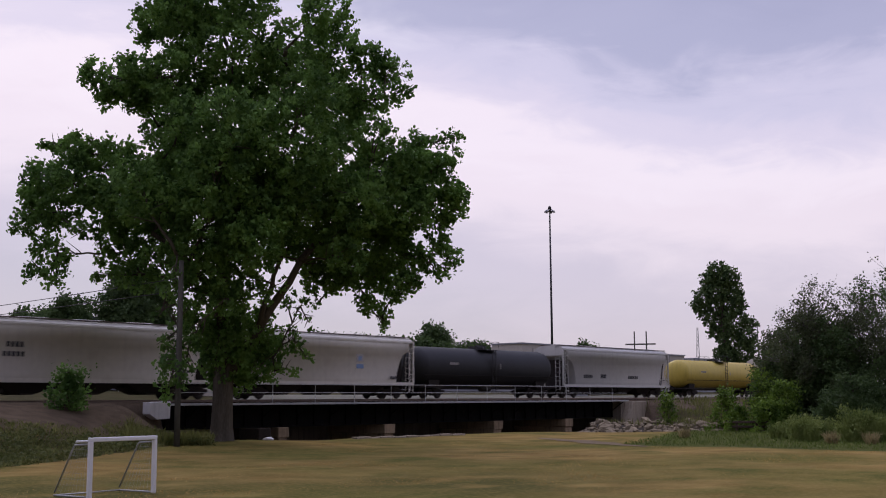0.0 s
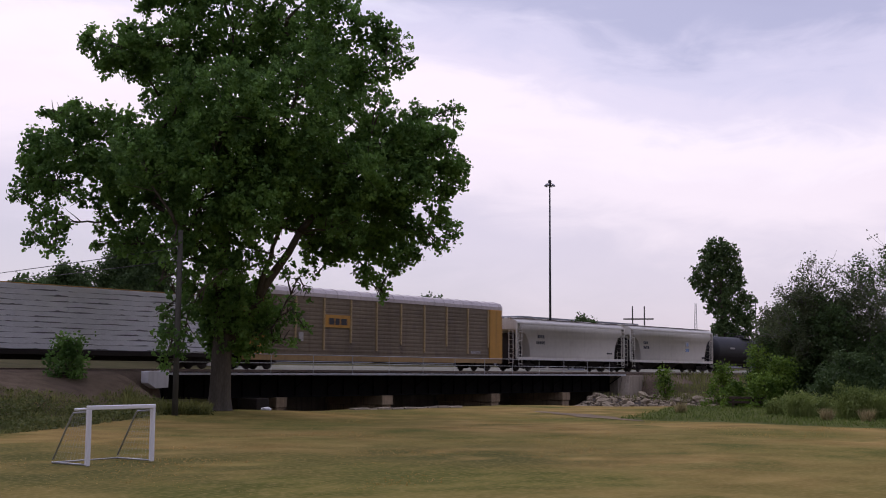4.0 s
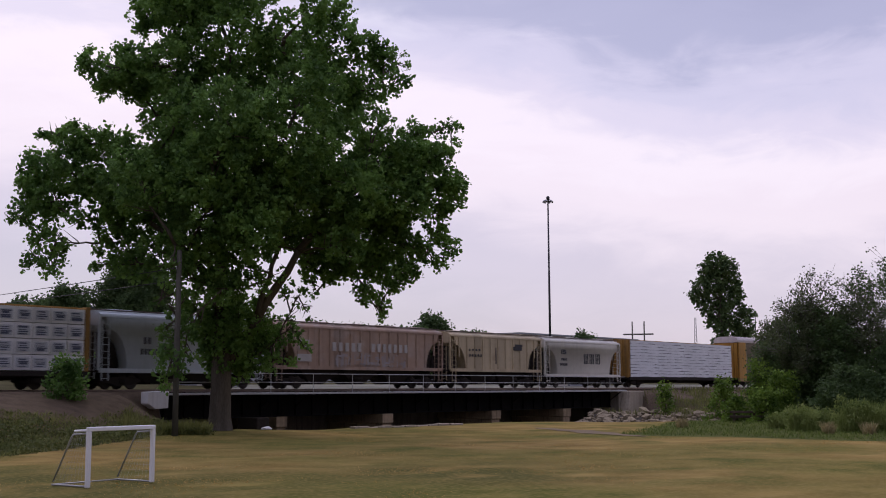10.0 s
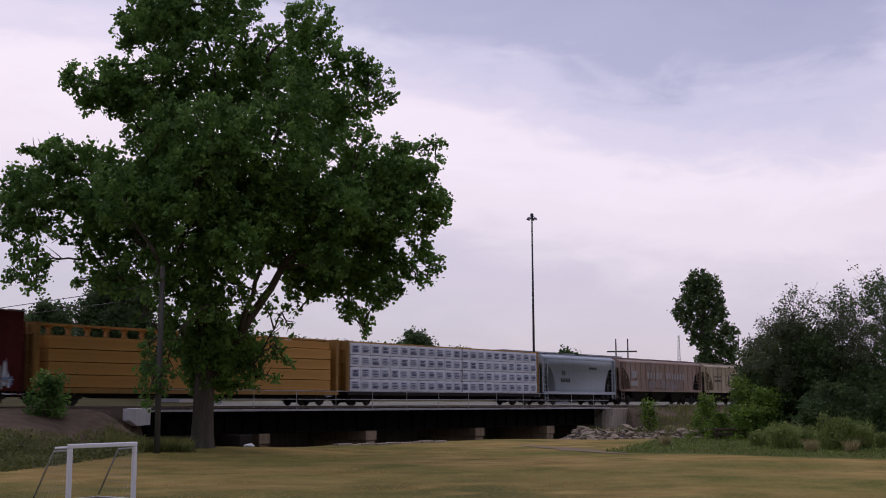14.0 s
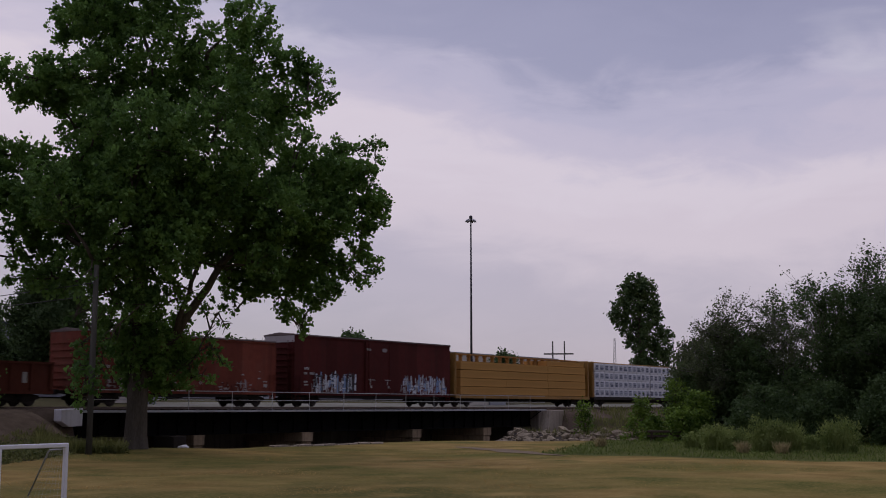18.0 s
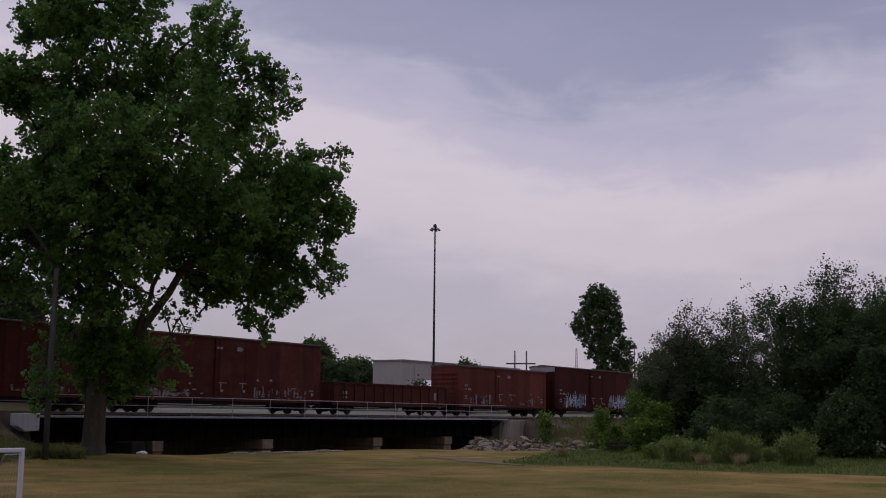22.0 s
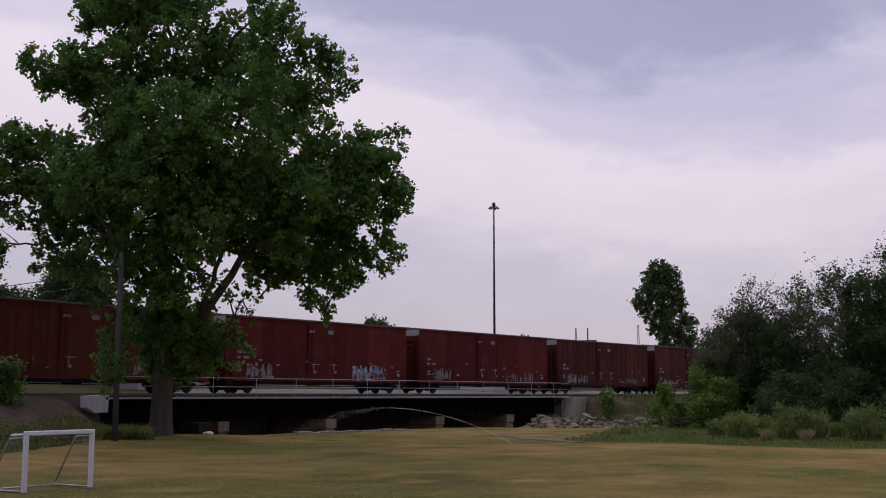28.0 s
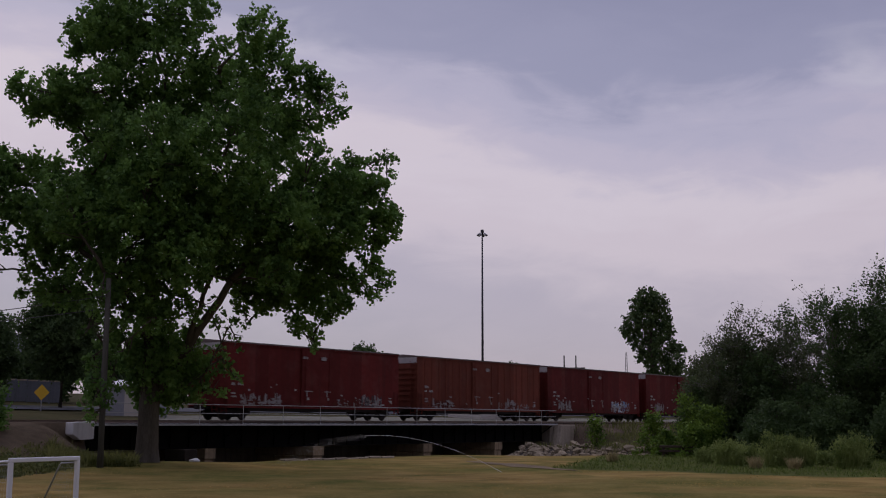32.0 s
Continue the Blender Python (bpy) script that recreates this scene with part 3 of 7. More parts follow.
def build_track():
    rail = fresh()
    for s in (-0.7175, 0.7175):
        y = TRACK_Y + s
        prof = [(y - 0.07, RAIL - 0.17), (y + 0.07, RAIL - 0.17), (y + 0.012, RAIL - 0.13), (y + 0.012, RAIL - 0.04),
                (y + 0.035, RAIL - 0.03), (y + 0.035, RAIL), (y - 0.035, RAIL), (y - 0.035, RAIL - 0.03), (y - 0.012, RAIL - 0.04),
                (y - 0.012, RAIL - 0.13)]
        extrude_x(rail, prof, -420, 620)
    track = thing("railway_track", "steel rails on dark timber ties over the bank and bridge", "railway track", kind="structure")
    part("rail", rail, "rail_steel", track, "worn steel rails")
    bed = fresh()
    for a, b in ((-420, BR0 - 0.4), (BR1 + 1.6, 620)):
        extrude_x(bed, [(TRACK_Y - 3.4, RAIL - 0.75), (TRACK_Y + 3.4, RAIL - 0.75), (TRACK_Y + 1.9, RAIL - 0.21), (TRACK_Y - 1.9, RAIL - 0.21)], a, b)
    part("ballast_bed", bed, "ballast", track, "brown crushed-stone ballast")
    bm = fresh()
    box(bm, -0.11, 0.11, -1.3, 1.3, -0.17, 0)
    me = bpy.data.meshes.new("tie")
    bm.to_mesh(me), bm.free()
    me.materials.append(M["tie_wood"])
    k = 0
    x = 0.0
    while x < 150 and k < 290:
        mesh_part("tie", me, track, at=pose(x, TRACK_Y + random.uniform(-0.03, 0.03), RAIL - 0.17, 0, 0, random.uniform(-1, 1)))
        x += 0.53
        k += 1


build_track()


# ---------------------------------------------------------------- bridge
BF = 53.5      # front of the bridge walkway


def build_bridge():
    br = thing("railway_bridge", "dark steel girder railway bridge on tan concrete piers with a pipe handrail", "bridge", kind="structure")
    bm = fresh()
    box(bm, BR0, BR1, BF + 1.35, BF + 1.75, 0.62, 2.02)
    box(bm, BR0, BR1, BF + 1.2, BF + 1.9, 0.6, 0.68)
    part("front_girder", bm, "girder", br, "riveted plate girder with backlit shade in its near-black colour")
    bm = fresh()
    box(bm, -0.03, 0.03, BF + 1.22, BF + 1.35, 0.68, 1.98)
    stiff = bpy.data.meshes.new("stiffener")
    bm.to_mesh(stiff), bm.free()
    stiff.materials.append(M["girder"])
    bm = fresh()
    tube(bm, [(0, BF + 0.08, 1.98), (0, BF + 1.3, 1.2)], 0.04, 5)
    brace = bpy.data.meshes.new("bracket")
    bm.to_mesh(brace), bm.free()
    brace.materials.append(M["girder"])
    for i in range(34):
        x = BR0 + 0.6 + i * 1.47
        mesh_part("stiffener", stiff, br, at=pose(x, 0, 0))
        if i % 2:
            mesh_part("bracket", brace, br, at=pose(x, 0, 0))
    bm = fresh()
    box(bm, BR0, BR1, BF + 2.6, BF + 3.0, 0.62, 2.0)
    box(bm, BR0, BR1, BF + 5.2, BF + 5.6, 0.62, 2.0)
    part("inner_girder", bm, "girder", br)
    bm = fresh()
    box(bm, BR0, BR1, BF + 0.02, BF + 7.2, 2.0, 2.08)
    part("deck", bm, "tie_wood", br, "dark timber deck")
    bm = fresh()
    box(bm, BR0 - 0.2, BR1 + 0.3, BF - 0.03, BF + 0.06, 2.0, 2.13)
    soft_edges(bm, 0.01)
    part("deck_edge", bm, "steel_edge", br, "pale steel edge beam")
    bm = fresh()
    box(bm, BR0, BR1, BF + 6.6, BF + 8.0, -2.4, 2.0)
    part("back_wall", bm, "old_concrete", br)
    # handrail: posts and two pipes
    bm = fresh()
    tube(bm, [(BR0 + 0.3, BF + 0.1, 3.28), (BR1 + 0.2, BF + 0.1, 3.28)], 0.027, 6)
    tube(bm, [(BR0 + 0.3, BF + 0.1, 2.74), (BR1 + 0.2, BF + 0.1, 2.74)], 0.024, 6)
    part("handrail", bm, "rail_pipe", br, "grey pipe handrail")
    bm = fresh()
    box(bm, -0.015, 0.015, -0.015, 0.015, 0, 1.2)
    me = bpy.data.meshes.new("post")
    bm.to_mesh(me), bm.free()
    me.materials.append(M["rail_pipe"])
    x = BR0 + 0.5
    while x < BR1:
        mesh_part("post", me, br, at=pose(x, BF + 0.1, 2.1))
        x += 3.6
    # piers
    for x, w in ((50.0, 0.75), (59.9, 0.95), (72.4, 1.0), (82.3, 1.0)):
        bm = fresh()
        box(bm, x - w / 2, x + w / 2, BF + 1.0, BF + 6.4, -2.4, -0.05)
        soft_edges(bm, 0.05)
        pier = part("pier", bm, "pier_concrete", br, "tan weathered concrete pier")
        bm = fresh()
        box(bm, x - w / 2 - 0.1, x + w / 2 + 0.06, BF + 0.9, BF + 6.5, -0.05, 0.6)
        soft_edges(bm, 0.04)
        part("pier_cap", bm, "pier_concrete", pier)
    # abutments
    bm = fresh()
    extrude_y(bm, [(38.95, 2.20), (38.95, 1.55), (39.45, 1.25), (40.3, 1.3), (40.33, 2.24)], BF - 0.35, BF + 0.35)
    soft_edges(bm, 0.02)
    part("wing_wall", bm, "white_concrete", br, "whitewashed concrete wing wall")
    bm = fresh()
    box(bm, 39.6, BR0 + 0.05, BF + 1.3, BF + 7.0, -2.4, 1.98)
    box(bm, BR1 - 0.4, BR1 + 1.2, BF + 0.4, BF + 7.0, -2.4, 1.98)
    part("abutment", bm, "old_concrete", br)
    bm = fresh()
    extrude_y(bm, [(BR1 - 0.9, -1.2), (BR1 + 3.2, -1.0), (BR1 + 2.6, 2.02), (BR1 + 0.3, 2.02)], BF - 0.5, BF + 0.38)
    soft_edges(bm, 0.04)
    part("wing_wall", bm, "concrete", br, "sloping pale concrete wing wall")
    # timber bent beside the tree
    bm = fresh()
    box(bm, 46.6, 47.6, BF - 0.6, BF + 1.2, -1.2, 0.62)
    soft_edges(bm, 0.04)
    part("footing", bm, "creek_bed", br)


build_bridge()


# ---------------------------------------------------------------- trees
def leaf_mesh(name, centres, sizes, mat, seed, flat=0.6):
    """Many folded leaves, one island each: centres (n, 3), sizes (n)."""
    rng = np.random.default_rng(seed)
    n = len(centres)
    d = rng.normal(size=(n, 3))
    d[:, 2] *= flat
    d /= np.linalg.norm(d, axis=1)[:, None]
    s = np.cross(d, rng.normal(size=(n, 3)))
    s /= np.linalg.norm(s, axis=1)[:, None]
    nn = np.cross(d, s)
    sz = sizes[:, None]
    fold = nn * sz * 0.12
    ring = [centres - d * sz * 0.5, centres - d * sz * 0.22 + s * sz * 0.46 + fold, centres + d * sz * 0.2 + s * sz * 0.36 + fold,
            centres + d * sz * 0.6, centres + d * sz * 0.2 - s * sz * 0.36 + fold, centres - d * sz * 0.22 - s * sz * 0.46 + fold]
    verts = np.stack(ring, 1).reshape(-1, 3)
    i = np.arange(n, dtype=np.int32) * 6
    faces = np.stack([i, i + 1, i + 2, i + 3, i, i + 3, i + 4, i + 5], 1).reshape(-1, 4)
    me = bpy.data.meshes.new(name)
    me.from_pydata(verts.tolist(), [], faces.tolist())
    me.materials.append(M[mat])
    return me


def crown_points(lobes, per_m2, seed, cluster=9, spread=0.34, shell=0.55):
    """Leaf centres in clusters through a set of ellipsoid lobes (centre, radii)."""
    rng = np.random.default_rng(seed)
    out = []
    for lobe in lobes:
        c, r = np.array(lobe[0]), np.array(lobe[1])
        k = max(3, int(per_m2 * (lobe[2] if len(lobe) > 2 else 1) * (r[0] * r[2] + r[0] * r[1] + r[1] * r[2]) * 4.2))
        d = rng.normal(size=(k, 3))
        d /= np.linalg.norm(d, axis=1)[:, None]
        rad = shell + (1 - shell) * rng.random(k) ** 0.6
        rad *= 1 + 0.13 * np.sin(d[:, 0] * 5 + c[0]) * np.sin(d[:, 2] * 6 + c[2])
        p = c + d * rad[:, None] * r
        out.append((p[:, None, :] + rng.normal(size=(k, cluster, 3)) * spread).reshape(-1, 3))
    return np.concatenate(out)


def limb(bm, a, b, r0, r1, bend, seed, n=6, seg=7):
    rng = random.Random(seed)
    a, b = Vector(a), Vector(b)
    side = Vector((rng.uniform(-1, 1), rng.uniform(-1, 1), rng.uniform(-0.2, 0.6))) * bend * (b - a).length
    pts, rad = [], []
    for i in range(n + 1):
        t = i / n
        jit = Vector((rng.uniform(-1, 1), rng.uniform(-1, 1), rng.uniform(-1, 1))) * 0.02 * (b - a).length * (0 < i < n)
        pts.append(a.lerp(b, t) + side * 4 * t * (1 - t) * 0.5 + jit)
        rad.append(r0 + (r1 - r0) * t)
    tube(bm, pts, rad, seg)
    return pts


def polar(az, r, z):
    return Vector((r * math.cos(radians(az)), r * math.sin(radians(az)), z))


def cottonwood():
    """The great tree beside the bridge. Lobes are set out across (u) and up (w) from the foot of the trunk."""
    az0, dist = 50.45, 61.0
    foot = polar(az0, dist, 0.2)
    out = Vector((math.cos(radians(az0)), math.sin(radians(az0)), 0))      # away from the field
    across = Vector((out.y, -out.x, 0))
    tree = thing("cottonwood_tree", "tall broad cottonwood with dense dark green leaves", "tree", at=Matrix.Translation(foot))

    def at(u, w, v=0.0):
        return across * u + out * v + Vector((0, 0, w))

    # boughs: u, w, radius of each lobe in metres, fullness
    top_west = [
        (-5.9, 18.9, 1.52, 1), (-7.1, 18.9, 0.67, 0.8), (-4.6, 18.8, 1.58, 1), (-2.9, 19.1, 1.82, 1), (-6.1, 17.7, 0.73, 0.7), (-4.6,
        17.7, 1.06, 0.8), (-4, 22, 1.15, 0.8), (-4.5, 20.9, 0.55, 0.7), (-2.4, 21.8, 1.82, 1), (-2.9, 22.7, 1.82, 1), (-1.4, 23.3, 2.18,
        1), (0.3, 20.2, 2.67, 1)
    ]
    top_east = [
        (1.3, 23.7, 1.85, 1), (3.1, 20.9, 1.9, 0.8), (5.3, 22.8, 1.62, 1), (5.8, 20.8, 1.82, 1), (3.5, 19, 2.58, 0.9), (7.5, 20.4, 1.27,
        0.9), (8.7, 20, 1.09, 0.9), (9.3, 18.8, 0.73, 0.8), (8.5, 18.4, 0.91, 0.7), (7, 18.2, 1.52, 0.8), (5.8, 17.6, 1.88, 0.9), (9.5,
        19.7, 0.55, 0.8)
    ]
    west_bough = [
        (-3.5, 16.4, 0.67, 0.6), (-4, 16.1, 0.42, 0.6), (-8.8, 15.3, 0.67, 0.8), (-7.7, 14.9, 1.03, 1), (-6.3, 14.7, 1.21, 1), (-6.9,
        15.7, 0.36, 0.7), (-4.9, 14.2, 1.36, 1), (-3.2, 14.7, 1.45, 1), (-9.1, 13.4, 1.27, 1), (-10, 12.4, 0.73, 0.8), (-7.4, 13.1, 1.67,
        1), (-5.4, 12.6, 1.67, 1), (-9.5, 11.5, 0.97, 0.8), (-8.5, 11.7, 1.06, 0.8), (-5.5, 11.2, 1.06, 0.9), (-1.7, 13.8, 2.12, 1),
        (-3.1, 12.3, 1.82, 1)
    ]
    west_droop = [
        (-10.1, 10.9, 0.67, 0.7), (-9.3, 10, 0.91, 0.7), (-8.3, 9.6, 0.91, 0.7), (-9.5, 8.7, 0.67, 0.7), (-8.6, 8.5, 0.79, 0.7), (-8.3,
        7.9, 0.36, 0.7), (-7.5, 10.8, 0.61, 0.6), (-6.4, 10.8, 0.85, 0.8), (-6.1, 9.6, 0.85, 0.8), (-6.3, 8.5, 0.48, 0.7), (-4.8, 9.6,
        1.36, 0.9), (-5.1, 8.5, 0.76, 0.8), (-4.1, 8.5, 1.06, 0.7), (-3.5, 10.8, 1.82, 1)
    ]
    east_bough = [
        (8.5, 14.6, 1.82, 1), (10, 14, 1.82, 1), (11.3, 14.4, 1.21, 0.9), (10.2, 16.1, 0.85, 0.7), (11.3, 16, 0.67, 0.6), (12.3, 16.5,
        0.55, 0.6), (12.3, 15.3, 0.67, 0.7), (12.4, 13.1, 0.85, 0.9), (11.6, 12.5, 1.36, 1), (12.7, 12.2, 0.55, 0.8), (9.4, 12.5, 1.82,
        1), (7.2, 12.8, 2.12, 1)
    ]
    east_droop = [
        (5.7, 10.9, 1.67, 0.9), (7.2, 10.6, 1.67, 1), (8.7, 10, 1.36, 1), (10, 9.7, 0.91, 0.8), (11.5, 10.6, 0.85, 0.5), (12, 9.7, 0.73,
        0.5), (11.7, 8.8, 0.48, 0.5), (10.9, 9.4, 0.79, 0.5), (6.9, 8.8, 1.21, 0.9), (5.1, 9.4, 1.21, 0.8), (4.5, 8.2, 0.67, 0.5), (5.7,
        8.2, 0.79, 0.7), (8.4, 8.5, 1.21, 0.9), (9.8, 8.2, 0.79, 0.8), (7.5, 7.1, 0.67, 0.7), (8.4, 6.7, 0.55, 0.7), (8.5, 6, 0.36, 0.7),
        (9.3, 7.6, 0.55, 0.7), (3.9, 10.3, 1.36, 0.8), (8.8, 11.2, 1.21, 0.9)
    ]
    heart = [
        (-0.6, 16.6, 3.18, 1), (3.2, 15.4, 3.33, 1), (-2, 16.9, 1.36, 0.8), (1.2, 13, 2.73, 1), (-0.8, 11.4, 2.27, 1), (3.9, 12.7, 2.42,
        0.9), (6.3, 15, 2.27, 0.9), (7.9, 16.2, 1.36, 0.7), (1.8, 10.3, 1.52, 0.8), (-0.5, 13.9, 2.12, 1), (2.1, 11.5, 1.82, 0.9)
    ]
    under_heart = [
        (-2.2, 9.9, 1.36, 0.9), (-0.2, 9.7, 1.52, 0.9), (-2.8, 8.5, 0.97, 0.5), (-1.8, 7.9, 1.06, 0.4), (-1.4, 6.7, 0.91, 0.35), (1, 8.5,
        1.21, 0.8), (2.4, 7.9, 1.06, 0.4), (0.1, 7.3, 1.21, 0.9), (-1.1, 8.8, 1.21, 0.8), (0.7, 9.7, 1.36, 0.9), (2.7, 9.7, 0.91, 0.6),
        (-1.7, 9.3, 1.21, 0.8), (1.2, 7.3, 1.03, 0.8), (-0.8, 7.6, 1.09, 0.8), (-3.4, 9.3, 1.09, 0.8), (4.5, 9.1, 0.85, 0.7), (6.3, 9.7,
        1.21, 0.9)
    ]
    trunk_skirt = [
        (-1.9, 6.1, 0.73, 0.6), (-0.3, 6.1, 1.03, 1), (0.7, 6.1, 1.21, 1), (1.8, 4.9, 1.15, 1), (1.1, 4, 1.21, 1), (0.1, 4.9, 1.21, 1),
        (-0.8, 4.9, 0.79, 0.8), (-1.1, 5.8, 0.85, 0.6), (-1.6, 6.5, 0.79, 0.5), (2.1, 6.5, 0.79, 0.6), (-0.2, 3.2, 0.79, 0.9), (0.7, 3,
        0.73, 0.8), (-0.2, 5.5, 1.15, 1), (1, 5.2, 1.36, 1), (2.1, 5.5, 1.06, 0.8), (0.4, 4, 1.21, 1), (1.7, 3.7, 0.97, 0.8), (-0.6, 3.8,
        0.85, 0.8), (1.3, 2.9, 0.55, 0.6)
    ]
    skirt_fringe = [
        (4, 7, 0.61, 0.4), (4.5, 6.1, 0.55, 0.4), (3.1, 7.4, 0.67, 0.45), (5, 7.2, 0.45, 0.4), (3.7, 5.3, 0.61, 0.5), (2.6, 4.3, 0.85,
        0.6), (3, 4.9, 0.91, 0.4), (3.9, 4.9, 0.79, 0.35), (3.6, 6.1, 0.73, 0.35), (4.3, 4.3, 0.48, 0.3), (2.7, 3.6, 0.79, 0.4), (3.4,
        3.7, 0.67, 0.35)
    ]
    hanging = [
        (-2.6, 8.5, 0.55, 0.6), (-2.9, 7.4, 0.61, 0.5), (-2.1, 7.1, 0.61, 0.5), (-2.2, 5.7, 0.67, 0.6), (-2.4, 3.8, 0.79, 0.8), (-1.9,
        2.9, 0.55, 0.5), (-3, 4.1, 0.48, 0.5), (-2.4, 9.6, 0.61, 0.6), (-1.6, 5.2, 0.55, 0.4), (-2.6, 2.4, 0.36, 0.5), (-1.9, 4.9, 0.85,
        0.4), (-2.5, 4.4, 0.73, 0.7), (-2.5, 3.2, 0.73, 0.7), (-2.8, 5.2, 0.67, 0.6), (-1.8, 3.8, 0.67, 0.4), (-2.6, 6.4, 0.48, 0.6),
        (-3.1, 6.7, 0.55, 0.4)
    ]
    rng = random.Random(4)
    lobes, spots = [], []
    for group, push, deep, thin in ((top_west, 0.0, 2.2, 1.15), (top_east, 0.0, 2.2, 1.05), (west_bough, -0.5, 2.0, 1.25), (west_droop, -0.5, 2.0, 0.75), (east_bough, -0.5, 2.0, 1.2),
                                    (east_droop, -0.5, 2.0, 1.5), (heart, -1.6, 3.6, 1.0), (under_heart, -1.6, 2.6, 0.65), (trunk_skirt, 0.4, 1.0, 0.8), (skirt_fringe, 0.4, 1.0, 0.55), (hanging, -4.9, 1.6, 0.5)):
        for u, w, r, full in group:
            v = rng.uniform(-deep, deep) * (1 if r > 1.2 else 0.6) + push
            near = 1 + v / dist
            c = at(u * near, 2.05 + (w - 2.05) * near, v)
            q = max(0.26, r - 0.07)
            lobes.append((c, (q, q, q * 0.95), full * thin))
            spots.append((c, q))
    # deep foliage behind and before the core, so that the crown is round in plan
    for u, w, v, r in ((0.5, 16, 5.0, 3.0), (-3.5, 13.5, 4.0, 2.6), (4.5, 14, 4.2, 2.8), (0.5, 15, -5.2, 2.8), (4.0, 17.5, -3.6, 2.4), (-3.0, 18, 3.0, 2.3),
                       (-4, 12, -5, 2.2), (6.5, 12, -4.0, 2.2)):
        lobes.append((at(u, w, v), (r - 0.5, r - 0.5, r * 0.75), 0.7))
        spots.append((at(u, w, v), r - 0.5))
    bm = fresh()
    trunk = [(0.03, -0.6, 0), (0.03, 0.0, 0), (0.06, 0.7, 0), (0.08, 2.0, 0), (0.1, 3.6, 0), (0.12, 5.4, 0)]
    tube(bm, [at(u, w, v) for u, w, v in trunk], [1.0, 0.72, 0.58, 0.53, 0.53, 0.5], 14)
    part("trunk", bm, "bark", tree, "thick furrowed grey-brown trunk")
    forks = [at(-0.1, 9.5, 0.2), at(3.9, 9.2, -1.4), at(2.6, 8.0, -1.0)]
    bm = fresh()
    limb(bm, at(0.12, 5.0), forks[0], 0.48, 0.36, 0.03, 1, seg=10)
    limb(bm, at(0.5, 3.6), forks[1], 0.30, 0.17, 0.01, 2, seg=10)
    limb(bm, at(1.9, 5.9, -0.8), at(3.0, 9.6, -1.2), 0.16, 0.10, 0.05, 3, seg=8)
    limb(bm, forks[0], at(0.0, 15.5, 0), 0.36, 0.18, 0.04, 5)
    limb(bm, forks[1], at(5.8, 11.5, -1), 0.20, 0.12, 0.05, 6)
    limb(bm, at(-0.05, 7.5, 0.1), at(-3.6, 10.6, -0.5), 0.24, 0.12, 0.06, 7)
    tips = forks + [at(0.0, 15.5, 0), at(5.8, 11.5, -1), at(0.1, 12.5, 0), at(-3.6, 10.6, -0.5), at(-1.8, 9.0, -0.2), at(0.1, 4.8), at(0.2, 6.5, 0)]
    part("limb", bm, "bark", tree)
    bm = fresh()
    nodes = list(tips)
    spots.sort(key=lambda s: (s[0] - at(0.2, max(5.0, s[0].z - 3), 0)).length)
    for i, (c, r) in enumerate(spots):
        start = min(nodes, key=lambda p: (p - c).length + (1.5 if p.z > c.z + 0.5 and r > 0.8 else 0))
        pts = limb(bm, start, c, min(0.13, 0.03 + 0.04 * r), 0.02, 0.1, 20 + i)
        nodes.append(c)
        for k in range(4):
            d = Vector((rng.gauss(0, 1), rng.gauss(0, 1), rng.gauss(0.3, 1))).normalized()
            limb(bm, pts[3 + k % 3], c + d * r * 0.9, 0.035, 0.008, 0.12, 200 + i * 7 + k, n=4, seg=5)
    tagged(part("branch_work", bm, "bark", tree), kind="stuff")
    spray = 13
    pts = crown_points(lobes, 5.7, 11, cluster=spray, spread=0.125, shell=0.35)
    keep = np.ones(len(pts), bool)
    for i in range(len(pts) // spray):                # holes through which the sky shows
        p = pts[i * spray]
        if noise.noise((p[0] * 0.85, p[1] * 0.5, p[2] * 0.85)) > (0.25 if p[2] > 14 else 0.40) or noise.noise((p[0] * 2.1, p[1] * 2.1, p[2] * 2.1)) > 0.36:
            keep[i * spray:(i + 1) * spray] = False
    pts = pts[keep]
    rs = np.random.default_rng(5)
    mesh_part("crown", leaf_mesh("crown", pts, rs.uniform(0.12, 0.24, len(pts)), "leaf_cottonwood", 6, 1.0), tree, "dense glossy green leaves")


cottonwood()


